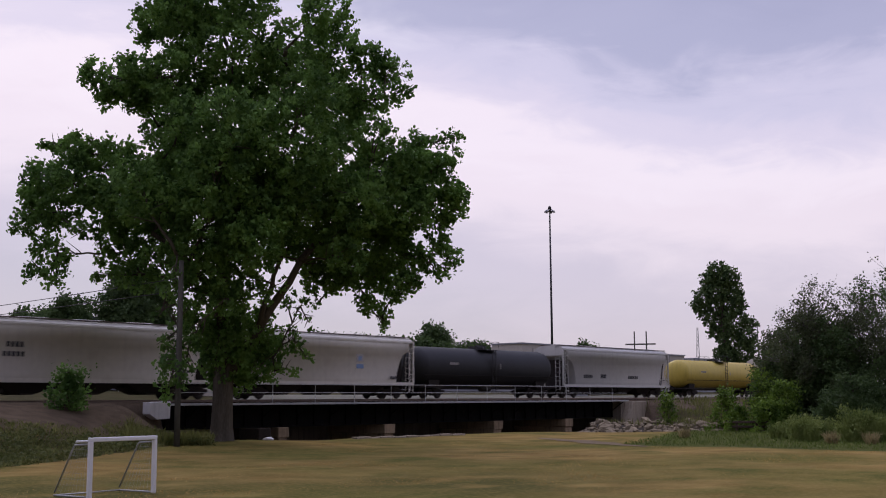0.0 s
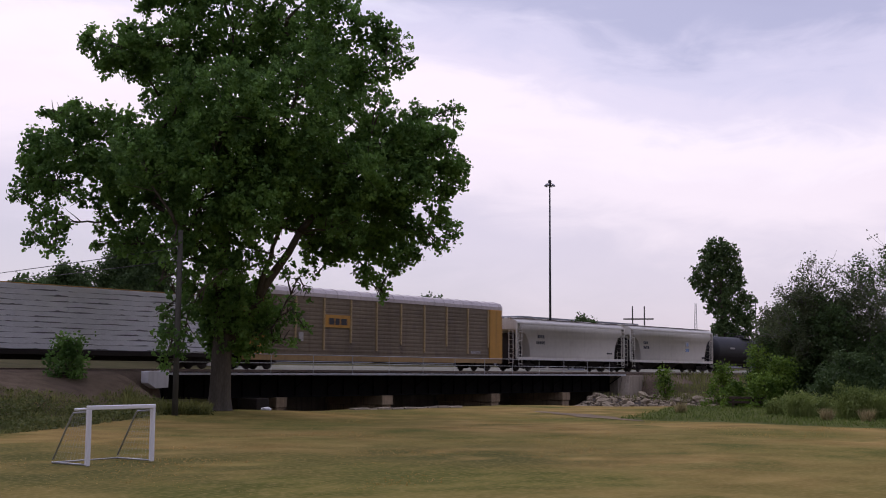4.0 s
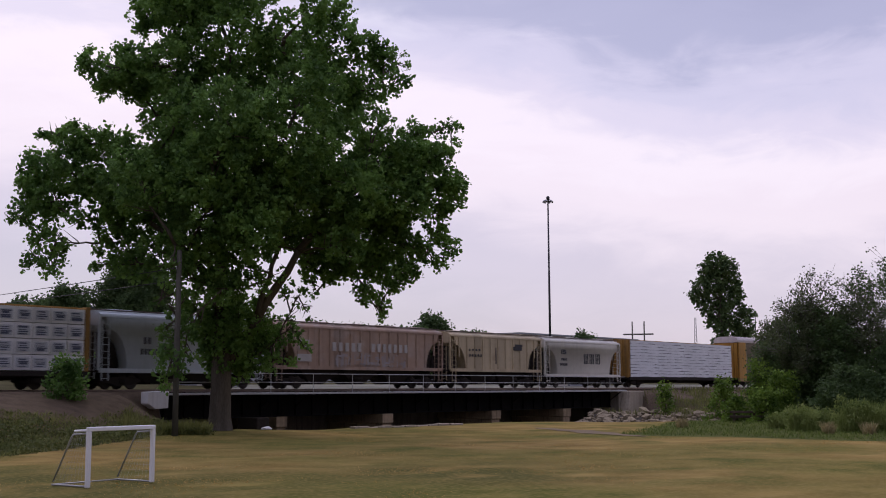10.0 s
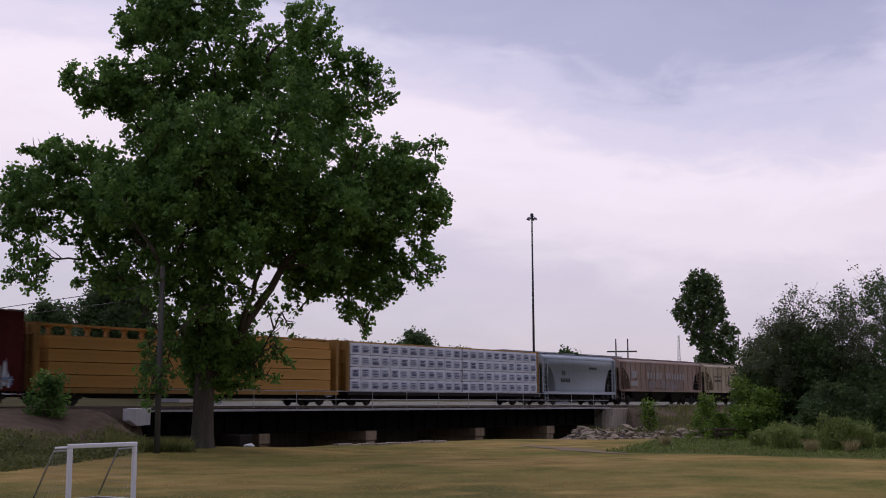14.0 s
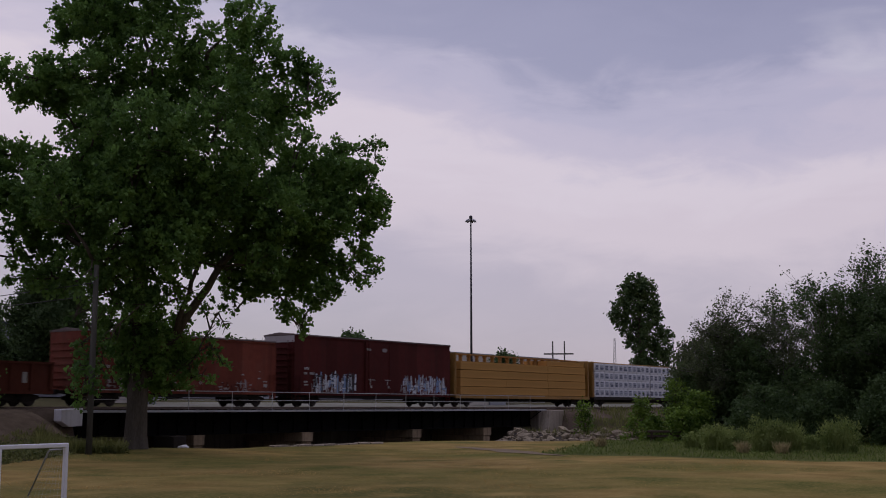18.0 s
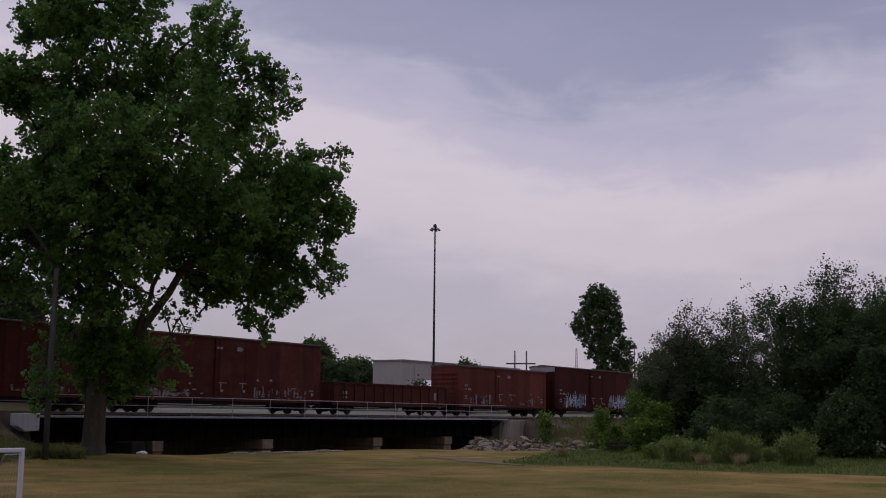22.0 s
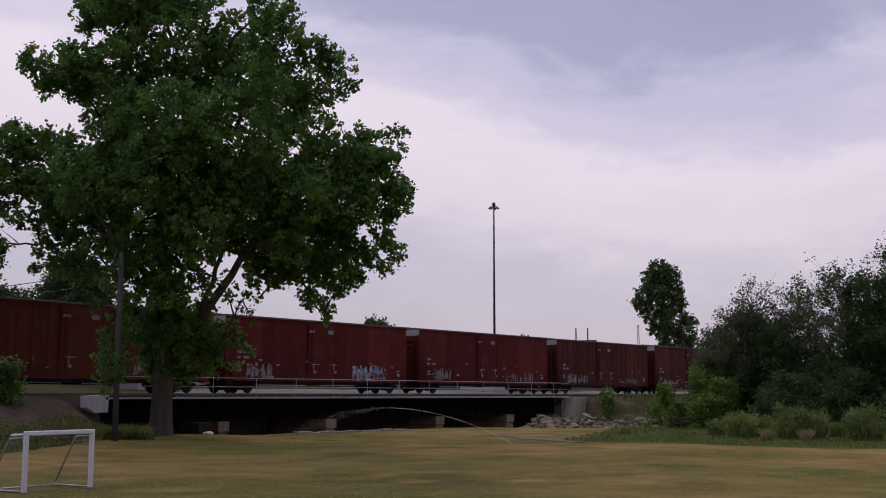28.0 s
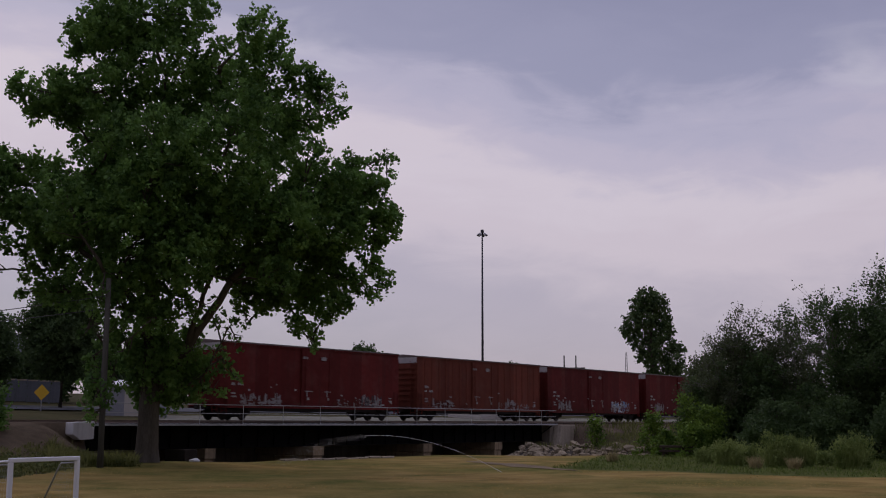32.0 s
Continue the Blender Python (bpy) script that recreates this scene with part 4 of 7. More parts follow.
def plain_tree(name, label, az, dist, z0, height, width, seed, leaf="leaf_far", trunk=0.18, base=0.25, shape="round", leaf_size=0.35,
               per_m2=0.5, category="tree", group=""):
    rng = random.Random(seed)
    foot = polar(az, dist, z0)
    tree = thing(name, label, category, group, at=Matrix.Translation(foot))
    bm = fresh()
    tube(bm, [(0, 0, -0.4), (0.05, 0, height * 0.3), (-0.05, 0.1, height * 0.7), (0, 0, height * 0.93)],
         [trunk * 1.3, trunk, trunk * 0.6, 0.03], 8)
    lobes = []
    n = 15 if shape != "wild" else 20
    for i in range(n):
        t = base + (1 - base) * (i + 0.6) / n
        if shape == "wild":
            w = width / 2 * (1.15 - 0.75 * t)
        else:
            w = width / 2 * math.sin(math.pi * (0.10 + 0.82 * (t - base) / (1 - base))) ** 0.6
        a = i * 2.4 + rng.uniform(-0.4, 0.4)
        off = w * (rng.uniform(0.35, 0.62) if shape != "wild" else rng.uniform(0.3, 1.0))
        r = max(0.3, w * rng.uniform(0.42, 0.62)) if shape != "wild" else width * rng.uniform(0.11, 0.2)
        c = Vector((math.cos(a) * off, math.sin(a) * off, height * t - r * 0.25))
        lobes.append((c, (r, r, min(r * 0.95, height * 0.14 + 0.2))))
        limb(bm, (0, 0, max(0.2, c.z - abs(off) * 0.9)), c, trunk * 0.4, 0.02, 0.08, seed * 31 + i, n=4, seg=5)
    part("trunk", bm, "bark", tree)
    pts = crown_points(lobes, per_m2 * 3.2, seed + 90, cluster=9, spread=leaf_size * 1.1, shell=0.3)
    pts = pts[pts[:, 2] > 0.05]
    rs = np.random.default_rng(seed)
    mesh_part("crown", leaf_mesh("crown", pts, rs.uniform(0.7, 1.35, len(pts)) * leaf_size, leaf, seed + 3), tree)
    return tree


def scrub_tree(name, label, az, dist, z0, height, width, leafy, seed, leaf, group):
    """Several stems that fork again and again; leaves sit on the outer twigs, fewer towards the top."""
    rng = random.Random(seed)
    tree = thing(name, label, "tree", group, at=Matrix.Translation(polar(az, dist, z0)))
    bm, ends = fresh(), []

    def fork(p, way, length, r, depth):
        q = p + way * length
        mid = (p + q) / 2 + Vector((rng.gauss(0, 1), rng.gauss(0, 1), rng.gauss(0, 1))) * length * 0.06
        tube(bm, [p, mid, q], [r, r * 0.85, r * 0.68], 5 if depth > 2 else 4, False)
        if depth <= 2:
            ends.append((q, depth)), ends.append((mid, depth))
        if depth == 0:
            return
        for _ in range(3 if depth < 4 else 2):
            turn = Vector((rng.gauss(0, 1), rng.gauss(0, 1), rng.gauss(0.15, 0.7))) * 0.52
            fork(q if rng.random() < 0.7 else mid, (way + turn).normalized(), length * rng.uniform(0.62, 0.86), max(0.011, r * 0.64), depth - 1)

    n = 4
    for k in range(n):
        a = 2 * math.pi * k / n + rng.uniform(-0.5, 0.5)
        lean = width / height * rng.uniform(0.2, 0.75)
        way = Vector((math.cos(a) * lean, math.sin(a) * lean, 1)).normalized()
        fork(Vector((math.cos(a) * 0.2, math.sin(a) * 0.2, -0.3)), way, height * rng.uniform(0.26, 0.34), 0.10, 5)
    top = max(q.z for q, _ in ends)
    bmesh.ops.scale(bm, vec=(1, 1, height / top), verts=bm.verts)
    part("trunk", bm, "dead_wood", tree, "grey forking stems and twigs")
    pts = []
    for q, depth in ends:
        z = q.z / top
        if rng.random() < leafy * (1.25 - (0.85 if leafy < 1 else 0.5) * smooth(0.6, 1.0, z)) * 0.95:
            for _ in range(13 if leafy < 1 else 20):
                pts.append((q.x + rng.gauss(0, 0.22), q.y + rng.gauss(0, 0.22), q.z * height / top + rng.gauss(0, 0.22)))
    if pts:
        pts = np.array(pts)
        rs = np.random.default_rng(seed)
        mesh_part("crown", leaf_mesh("crown", pts, rs.uniform(0.08, 0.17, len(pts)), leaf, seed), tree)
    return tree


def narrow_cottonwood():
    """An upright cottonwood beyond the railway: a few stacked clumps on one stem."""
    rng = random.Random(27)
    az, d = 25.95, 165
    tree = thing("cottonwood_tree", "narrow upright green cottonwood beyond the railway", "tree", at=Matrix.Translation(polar(az, d, gz(az, d))))
    side = Vector((math.sin(radians(az)), -math.cos(radians(az)), 0))
    bm = fresh()
    tube(bm, [(0, 0, -0.4), (0.1, 0, 5), (-0.1, 0.1, 11), (0, 0, 17)], [0.5, 0.4, 0.25, 0.05], 8)
    lobes = []
    for u, w, r in ((-0.6, 16.8, 1.7), (-1.6, 15.7, 1.6), (0.9, 16.0, 1.6), (1.5, 14.4, 1.5), (-2.6, 13.6, 1.6), (-0.6, 14.0, 2.1), (-3.6, 12.3, 1.2), (0.8, 12.2, 2.0), (2.2, 12.2, 1.2), (-1.6, 10.9, 1.8),
                    (1.5, 10.0, 1.9), (3.3, 9.6, 1.3), (-0.9, 8.6, 1.7), (3.0, 7.6, 1.6), (0.8, 7.4, 2.0), (3.9, 6.6, 1.1), (2.4, 5.4, 1.8), (0.4, 5.2, 1.5), (-0.8, 5.6, 1.1), (2.8, 3.4, 1.3), (1.2, 3.0, 1.4)):
        c = side * u + Vector((0, 0, w)) + side.cross(Vector((0, 0, 1))) * rng.uniform(-1.5, 1.5)
        c.z += 0.5
        lobes.append((c, (r - 0.15, r - 0.15, r - 0.2), 0.9))
        limb(bm, (0, 0, max(0.5, w - 1.6)), c, 0.14, 0.03, 0.08, 900 + int(w * 10), n=4, seg=5)
    part("trunk", bm, "bark", tree)
    pts = crown_points(lobes, 3.0, 117, cluster=9, spread=0.2, shell=0.5)
    rs = np.random.default_rng(27)
    mesh_part("crown", leaf_mesh("crown", pts, rs.uniform(0.2, 0.4, len(pts)), "leaf_far", 30, 1.0), tree)


def gz(az, dist):
    p = polar(az, dist, 0)
    return ground_z(p.x, p.y) - 0.05


def build_trees():
    # beyond the railway
    narrow_cottonwood()
    plain_tree("broadleaf_tree", "dark dense round-headed tree beside the far road", 54.4, 112, gz(54.4, 112), 11.2, 8.4, 22, "leaf_dark", base=0.3, leaf_size=0.22, per_m2=1.8)
    plain_tree("broadleaf_tree", "round dark green tree beyond the railway", 57.6, 118, gz(57.6, 118), 8.6, 6.0, 23, "leaf_dark", group="far trees", per_m2=1.4, leaf_size=0.26)
    plain_tree("broadleaf_tree", "round dark green tree beyond the railway", 40.1, 200, gz(40.1, 200), 9.6, 7.0, 24, "leaf_dark", group="far trees", leaf_size=0.36, per_m2=0.9)
    plain_tree("broadleaf_tree", "round dark green tree beyond the railway", 38.0, 215, gz(38.0, 215), 6.8, 8.0, 25, "leaf_dark", group="far trees", leaf_size=0.36, per_m2=0.9)
    plain_tree("broadleaf_tree", "round dark green tree in front of the warehouse", 32.6, 150, gz(32.6, 150), 6.5, 4.6, 27, "leaf_dark", group="far trees", leaf_size=0.22, per_m2=1.6)
    for i, (az, d, h, w) in enumerate(((45.5, 190, 6.9, 9), (43.8, 205, 7.0, 8), (47.4, 180, 6.9, 9), (50.5, 150, 6.5, 8), (48.9, 170, 7.0, 8), (59.4, 135, 7.4, 7), 
                                       (52.4, 130, 6.0, 6), (46.5, 240, 7.4, 10), (42.2, 230, 7.4, 8))):
        plain_tree("broadleaf_tree", "dark green tree beyond the railway", az, d, gz(az, d), h, w, 40 + i, "leaf_dark", group="far trees", leaf_size=0.36, per_m2=0.8)
    for i, (az, top, w) in enumerate(((42.5, 3.05, 5.0), (41.5, 2.85, 5.0), (40.6, 3.0, 4.5), (39.4, 2.7, 4.5), (38.6, 2.6, 4.0))):
        z = gz(az, 150)
        plain_tree("broadleaf_tree", "dark green tree in front of the warehouse", az, 150, z, 2.25 + 150 * math.tan(radians(top)) - z, w, 130 + i, "leaf_dark", group="far trees", leaf_size=0.32, per_m2=0.9, base=0.08)
    for i, (az, d, h, w) in enumerate(((55.0, 130, 5.6, 6.0), (56.3, 131, 5.0, 6.0), (57.7, 130, 5.8, 6.0), (59.2, 131, 5.2, 6.5))):
        plain_tree("broadleaf_tree", "dark low-branched tree behind the fence", az, d, gz(az, d), h, w, 160 + i, "leaf_dark", group="far trees", leaf_size=0.25, per_m2=1.4, base=0.06)
    plain_tree("small_tree", "small brownish tree beside a shed", 34.9, 140, gz(34.9, 140), 3.6, 2.6, 60, "leaf_olive", leaf_size=0.3)
    # the thicket beside the creek: thin half-dead trees over a dense dark understorey
    th = "creekside thicket"
    for k, (az, d, h, w, leafy, leaf) in enumerate(((23.3, 90, 8.4, 3.4, 1.0, "leaf_olive"), (22.2, 88, 9.6, 3.6, 0.9, "leaf_olive"), (21.0, 87, 11.2, 3.6, 0.5, "leaf_olive"), (20.1, 88, 10.5, 2.8, 0.62, "leaf_olive"),
                                                    (18.7, 88, 10.2, 3.2, 0.04, "leaf_olive"), (17.5, 86, 11.8, 3.6, 0.45, "leaf_olive"), (16.2, 84, 13.0, 4.2, 1.0, "leaf_dark"), (14.6, 83, 12.2, 4.8, 1.0, "leaf_dark"),
                                                    (12.6, 81, 11.0, 5.2, 1.0, "leaf_dark"), (10.2, 80, 10.5, 5.2, 1.0, "leaf_dark"))):
        label = "bare grey half-dead tree with fine twigs" if leafy < 0.1 else "thin scrubby tree with bare twigs at its top" if leafy < 0.7 else "scrubby dark-leaved creekside tree"
        scrub_tree("thicket_tree", label, az, d, gz(az, d), h, w, leafy, 300 + k, leaf, th)
    for i, (az, d, h, w) in enumerate(((23.6, 88, 5.2, 4.4), (22.5, 86, 6.6, 4.4), (21.0, 85, 7.8, 4.0), (20.3, 84, 6.8, 3.4), (18.5, 82, 4.8, 4.6), (16.6, 82, 8.4, 4.8), (15.4, 81, 9.8, 5.4), (14.0, 80, 10.0, 6.0),
                                       (12.2, 77, 9.5, 6.0), (10.2, 76, 9.5, 6.0), (8.0, 75, 9.0, 7.0), (20.2, 79, 3.6, 4.6), (17.4, 78, 3.8, 4.6), (14.6, 75, 4.0, 4.6))):
        plain_tree("thicket_tree", "low dense dark scrub tree", az, d, gz(az, d), h, w, 70 + i, "leaf_dark", group=th, base=0.04, leaf_size=0.15, per_m2=1.9)
    # bright bushes on the banks
    bb = "bright bushes on the bank"
    for i, (az, d, h, w) in enumerate(((28.75, 96, 2.6, 1.8), (26.0, 92, 3.3, 2.6), (24.3, 84, 4.3, 2.4), (23.4, 81, 3.4, 2.6), (25.4, 82, 1.8, 2.0), (24.0, 80, 2.2, 2.4), (57.5, 60.5, 2.1, 2.3))):
        p = polar(az, d, 0)
        plain_tree("bush", "bright green leafy bush on the bank" if az < 50 else "dark green leafy bush beside the ballast", az, d, ground_z(p.x, p.y) - 0.1, h, w, 95 + i, "leaf_bright" if az < 50 else "leaf_cottonwood", category="bush", group=bb,
                   base=0.05, trunk=0.05, leaf_size=0.15, per_m2=2.0, shape="wild")


build_trees()


# ---------------------------------------------------------------- railcars (x along the track, -y faces the field, z = 0 at the rail)
CARS = []


def shared(name, bm, mats):
    me = bpy.data.meshes.new(name)
    bm.to_mesh(me), bm.free()
    for m in mats:
        me.materials.append(M[m])
    return me


def make_truck_meshes():
    bm = fresh()
    for s in (-1, 1):
        y0, y1 = sorted((s * 0.98, s * 1.12))
        extrude_y(bm, [(-1.25, 0.42), (-0.95, 0.36), (-0.35, 0.22), (0.35, 0.22), (0.95, 0.36), (1.25, 0.42), (1.2, 0.62), (0.5, 0.72), (-0.5, 0.72), (-1.2, 0.62)], y0, y1)
    box(bm, -0.22, 0.22, -1.15, 1.15, 0.45, 0.82)
    for s in (-1, 1):
        for k in (-0.12, 0, 0.12):
            tube(bm, [(k, s * 1.16, 0.32), (k, s * 1.16, 0.6)], 0.06, 6)
    frame_me = shared("truck", bm, ["under"])
    bm = fresh()
    tube(bm, [(0, -1.0, 0), (0, 1.0, 0)], 0.08, 8)
    for s in (-1, 1):
        ring = [(s * 0.76, 0.08), (s * 0.76, 0.40), (s * 0.70, 0.44), (s * 0.68, 0.46), (s * 0.66, 0.46), (s * 0.66, 0.40), (s * 0.70, 0.30), (s * 0.68, 0.08)]
        seg = 20
        vs = [[bm.verts.new((r * math.cos(2 * math.pi * k / seg), y, r * math.sin(2 * math.pi * k / seg))) for y, r in ring] for k in range(seg)]
        for k in range(seg):
            for j in range(len(ring)):
                bm.faces.new((vs[k][j], vs[(k + 1) % seg][j], vs[(k + 1) % seg][(j + 1) % len(ring)], vs[k][(j + 1) % len(ring)]))
    bmesh.ops.recalc_face_normals(bm, faces=bm.faces)
    return frame_me, shared("wheelset", bm, ["wheel"])


TRUCK, WHEELSET = make_truck_meshes()
WHEELS = []


def coupler_mesh():
    bm = fresh()
    box(bm, 0, 0.75, -0.1, 0.1, 0.75, 0.95)
    box(bm, 0.6, 0.86, -0.16, 0.16, 0.7, 1.0)
    return shared("coupler", soft_edges(bm, 0.02), ["under"])


COUPLER = coupler_mesh()


def railcar(name, label, x0, x1, category="railcar"):
    """An empty at the car's middle, with its trucks and couplers. x0, x1: its ends along the track at the clip's start."""
    car = thing(name, label, category, "freight train")
    half = (x1 - x0) / 2
    for s in (-1, 1):
        tr = mesh_part("truck", TRUCK, car, at=pose(s * (half - 1.9), 0, 0))
        for k in (-0.86, 0.86):
            WHEELS.append((mesh_part("wheelset", WHEELSET, tr, at=pose(k, 0, 0.46)), (x0 + x1) / 2))
        mesh_part("coupler", COUPLER, car, at=pose(s * (half - 0.15), 0, 0, 0, 0, 0 if s > 0 else 180))
    CARS.append((car, (x0 + x1) / 2))
    return car, half


def ladder(car, x, y, z0, z1, mat, along="x"):
    bm = fresh()
    w = 0.22
    for s in (-w, w):
        if along == "x":
            box(bm, x + s - 0.02, x + s + 0.02, y - 0.02, y + 0.02, z0, z1)
        else:
            box(bm, x - 0.02, x + 0.02, y + s - 0.02, y + s + 0.02, z0, z1)
    z = z0 + 0.1
    while z < z1:
        if along == "x":
            box(bm, x - w, x + w, y - 0.015, y + 0.015, z, z + 0.03)
        else:
            box(bm, x - 0.015, x + 0.015, y - w, y + w, z, z + 0.03)
        z += 0.38
    return part("ladder", bm, mat, car)


def underframe(car, half, z=0.95, w=1.35, side=True):
    bm = fresh()
    box(bm, -half + 0.1, half - 0.1, -0.3, 0.3, 0.72, z + 0.05)
    if side:
        for s in (-1, 1):
            box(bm, -half + 2.6, half - 2.6, s * w - 0.05, s * w + 0.05, 0.62, z)
    tube(bm, [(-1.0, -0.8, 0.75), (0.3, -0.8, 0.75)], 0.2, 8)
    return part("underframe", bm, "under", car)


def bars(car, name, mat, rects, y=-1.512, label=""):
    """Flat painted marks on the side that faces the field: rows of (x0, x1, z0, z1)."""
    bm = fresh()
    for x0, x1, z0, z1 in rects:
        box(bm, x0, x1, y - 0.004, y + 0.02, z0, z1)
    return tagged(part(name, bm, mat, car, label), kind="stuff")


def word_bars(x, z, n, w, h, gap=0.3):
    """A row of upright plain bars that stands for a line of writing."""
    return [(x + i * w, x + i * w + w * (1 - gap), z, z + h) for i in range(n)]


def scrawl(car, name, x0, x1, z0, z1, mats, seed, label, y=-1.53):
    """Spray-paint: overlapping slanted strokes of a few colours."""
    rng = random.Random(seed)
    bm = fresh()
    x = x0
    while x < x1:
        w = rng.uniform(0.05, 0.2)
        letter = 0.5 + 0.5 * math.sin((x - x0) * 4.3 + seed)                  # letters swell and thin along the line
        zb = z0 + rng.uniform(0, 0.25) * (z1 - z0)
        zt = z1 - rng.uniform(0.0, 0.3 + 0.35 * (1 - letter)) * (z1 - z0)
        lean = rng.uniform(-0.12, 0.16)
        k = rng.randrange(len(mats))
        yy = y - 0.004 * k - rng.uniform(0, 0.003)
        v = [bm.verts.new(p) for p in ((x, yy, zb), (x + w, yy, zb + rng.uniform(-0.1, 0.1)), (x + w * 0.8 + lean, yy, zt), (x + lean * 0.8, yy, zt - rng.uniform(-0.1, 0.15)))]
        bm.faces.new(v).material_index = k
        if rng.random() < 0.5:
            zz = rng.uniform(zb, zt - 0.1)
            u = rng.uniform(0.2, 0.5)
            v = [bm.verts.new(p) for p in ((x - 0.05, yy - 0.003, zz), (x + u, yy - 0.003, zz + rng.uniform(-0.15, 0.15)), (x + u, yy - 0.003, zz + 0.1), (x - 0.05, yy - 0.003, zz + 0.08))]
            bm.faces.new(v).material_index = rng.randrange(len(mats))
        x += w * rng.uniform(0.5, 1.2)
    return tagged(part(name, bm, mats, car, label), kind="stuff")


def boxcar(x0, x1, top, mat, label, roof="car_roof_grey", white_end=True, door=(-1.7, 1.5), seed=0, ribs=True, bottom=0.93):
    car, h = railcar("boxcar", label, x0, x1, "boxcar")
    bm = fresh()
    box(bm, -h, h, -1.46, 1.46, bottom, top - 0.12)
    part("body", bm, mat, car)
    if ribs:
        n = int(h * 2 / 0.95)
        bm = fresh()
        extrude_x(bm, [(-0.028, bottom), (0.0, bottom), (0.0, top - 0.2), (-0.028, top - 0.2)], -0.06, 0.06)
        rib = shared("side_post", bm, [mat])
        for i in range(n + 1):
            x = -h + 0.08 + (2 * h - 0.16) * i / n
            if door[0] - 0.1 < x < door[1] + 0.1:
                continue
            for s in (-1, 1):
                mesh_part("side_post", rib, car, at=pose(x, s * 1.46, 0, 0, 0, 0 if s < 0 else 180))
    bm = fresh()
    for s in (-1, 1):
        box(bm, -h, h, min(s * 1.46, s * 1.52), max(s * 1.46, s * 1.52), top - 0.22, top - 0.1)
        box(bm, -h, h, min(s * 1.46, s * 1.51), max(s * 1.46, s * 1.51), bottom - 0.12, bottom + 0.08)
    part("side_sill", bm, mat, car)
    bm = fresh()
    extrude_x(bm, [(-1.54, top - 0.12), (1.54, top - 0.12), (1.54, top - 0.06), (0, top + 0.08), (-1.54, top - 0.06)], -h - 0.03, h + 0.03)
    n = int(2 * h / 1.25)
    for i in range(n + 1):
        x = -h + 2 * h * i / n
        extrude_x(bm, [(-1.52, top - 0.07), (1.52, top - 0.07), (1.5, top - 0.03), (0, top + 0.12), (-1.5, top - 0.03)], x - 0.05, x + 0.05)
    part("roof", bm, roof, car, "ribbed sheet-metal roof")
    for s in (-1, 1):                                   # corrugated ends
        bm = fresh()
        z = bottom + 0.25
        limit = top - (0.85 if white_end else 0.4)
        while z < limit:
            xa, xb = sorted((s * h, s * (h + 0.09)))
            box(bm, xa, xb, -1.3, 1.3, z, z + 0.16)
            z += 0.42
        part("end_ribs", bm, mat, car)
        ladder(car, s * (h + 0.12), -1.15, 0.55, top - 0.5, mat, "y")
    if white_end:
        for s in (-1, 1):
            bm = fresh()
            xa, xb = sorted((s * h, s * (h + 0.03)))
            box(bm, xa, xb, -1.44, 1.44, top - 0.6, top - 0.13)
            part("end_panel", bm, "end_white", car, "white excess-height panel")
    for s in (-1, 1):
        bm = fresh()
        ya, yb = sorted((s * 1.47, s * 1.56))
        box(bm, door[0], door[1], ya, yb, bottom + 0.05, top - 0.28)
        dr = part("door", bm, mat, car, "sliding door")
        k = bottom + 0.3
        while k < top - 0.6:
            yc, yd = sorted((s * 1.56, s * 1.575))
            bm = fresh()
            box(bm, door[0] + 0.1, door[1] - 0.1, yc, yd, k, k + 0.4)
            part("door_panel", bm, mat, dr)
            k += 0.62
        bm = fresh()
        for x in (door[0] + 0.35, door[1] - 0.35):
            tube(bm, [(x, s * 1.59, bottom + 0.1), (x, s * 1.59, top - 0.4)], 0.025, 5)
        box(bm, door[0] + 0.2, door[1] - 0.2, min(s * 1.57, s * 1.6), max(s * 1.57, s * 1.6), bottom + 1.15, bottom + 1.22)
        part("lock_rod", bm, mat, dr)
    ladder(car, -h + 0.35, -1.53, 0.5, 2.2, mat)
    ladder(car, h - 0.35, -1.53, 0.5, 2.2, mat)
    underframe(car, h, bottom)
    # stencilled marks as plain bars and blocks
    rng = random.Random(seed)
    marks = word_bars(-h + 1.0, 2.62, 3, 0.17, 0.17, 0.4) + word_bars(-h + 1.0, 2.28, 2, 0.17, 0.17, 0.4) + word_bars(-h + 1.6, 2.28, 3, 0.17, 0.17, 0.4)
    marks += word_bars(-h + 1.0, 1.7, 2, 0.2, 0.12) + word_bars(-h + 1.0, 1.5, 3, 0.16, 0.1) + [(h - 1.15, h - 0.85, 1.3, 1.52), (h - 1.2, h - 0.85, 1.65, 1.72)]
    for _ in range(9):                                  # placards, chalk marks and bare spots
        x, z = rng.uniform(-h + 1.5, h - 1.0), rng.uniform(1.2, 2.4)
        w = rng.uniform(0.06, 0.3)
        marks.append((x, x + w, z, z + rng.uniform(0.05, 0.16)))
    bars(car, "stencil", "stencil_white", marks)
    # Small glints at mid-door, painted on as pale bars.
    bars(car, "door_stencil", "stencil_white", [(door[0] + 0.5, door[0] + 0.56, 1.65, 2.1), (door[1] - 0.6, door[1] - 0.54, 1.65, 2.1), (door[0] + 0.3, door[0] + 1.1, 2.0, 2.05), (door[1] - 0.9, door[1] - 0.2, 2.0, 2.05),
                                                (door[0] + 0.55, door[0] + 0.75, 1.42, 1.6), (door[1] - 0.5, door[1] - 0.3, 1.42, 1.6)], y=-1.6)
    bars(car, "emblem", "paint_dim", [(0.3, 0.85, top - 0.92, top - 0.72), (0.4, 0.75, top - 0.96, top - 0.68), (door[0] + 0.1, door[0] + 0.6, top - 0.9, top - 0.74)], y=-1.585)
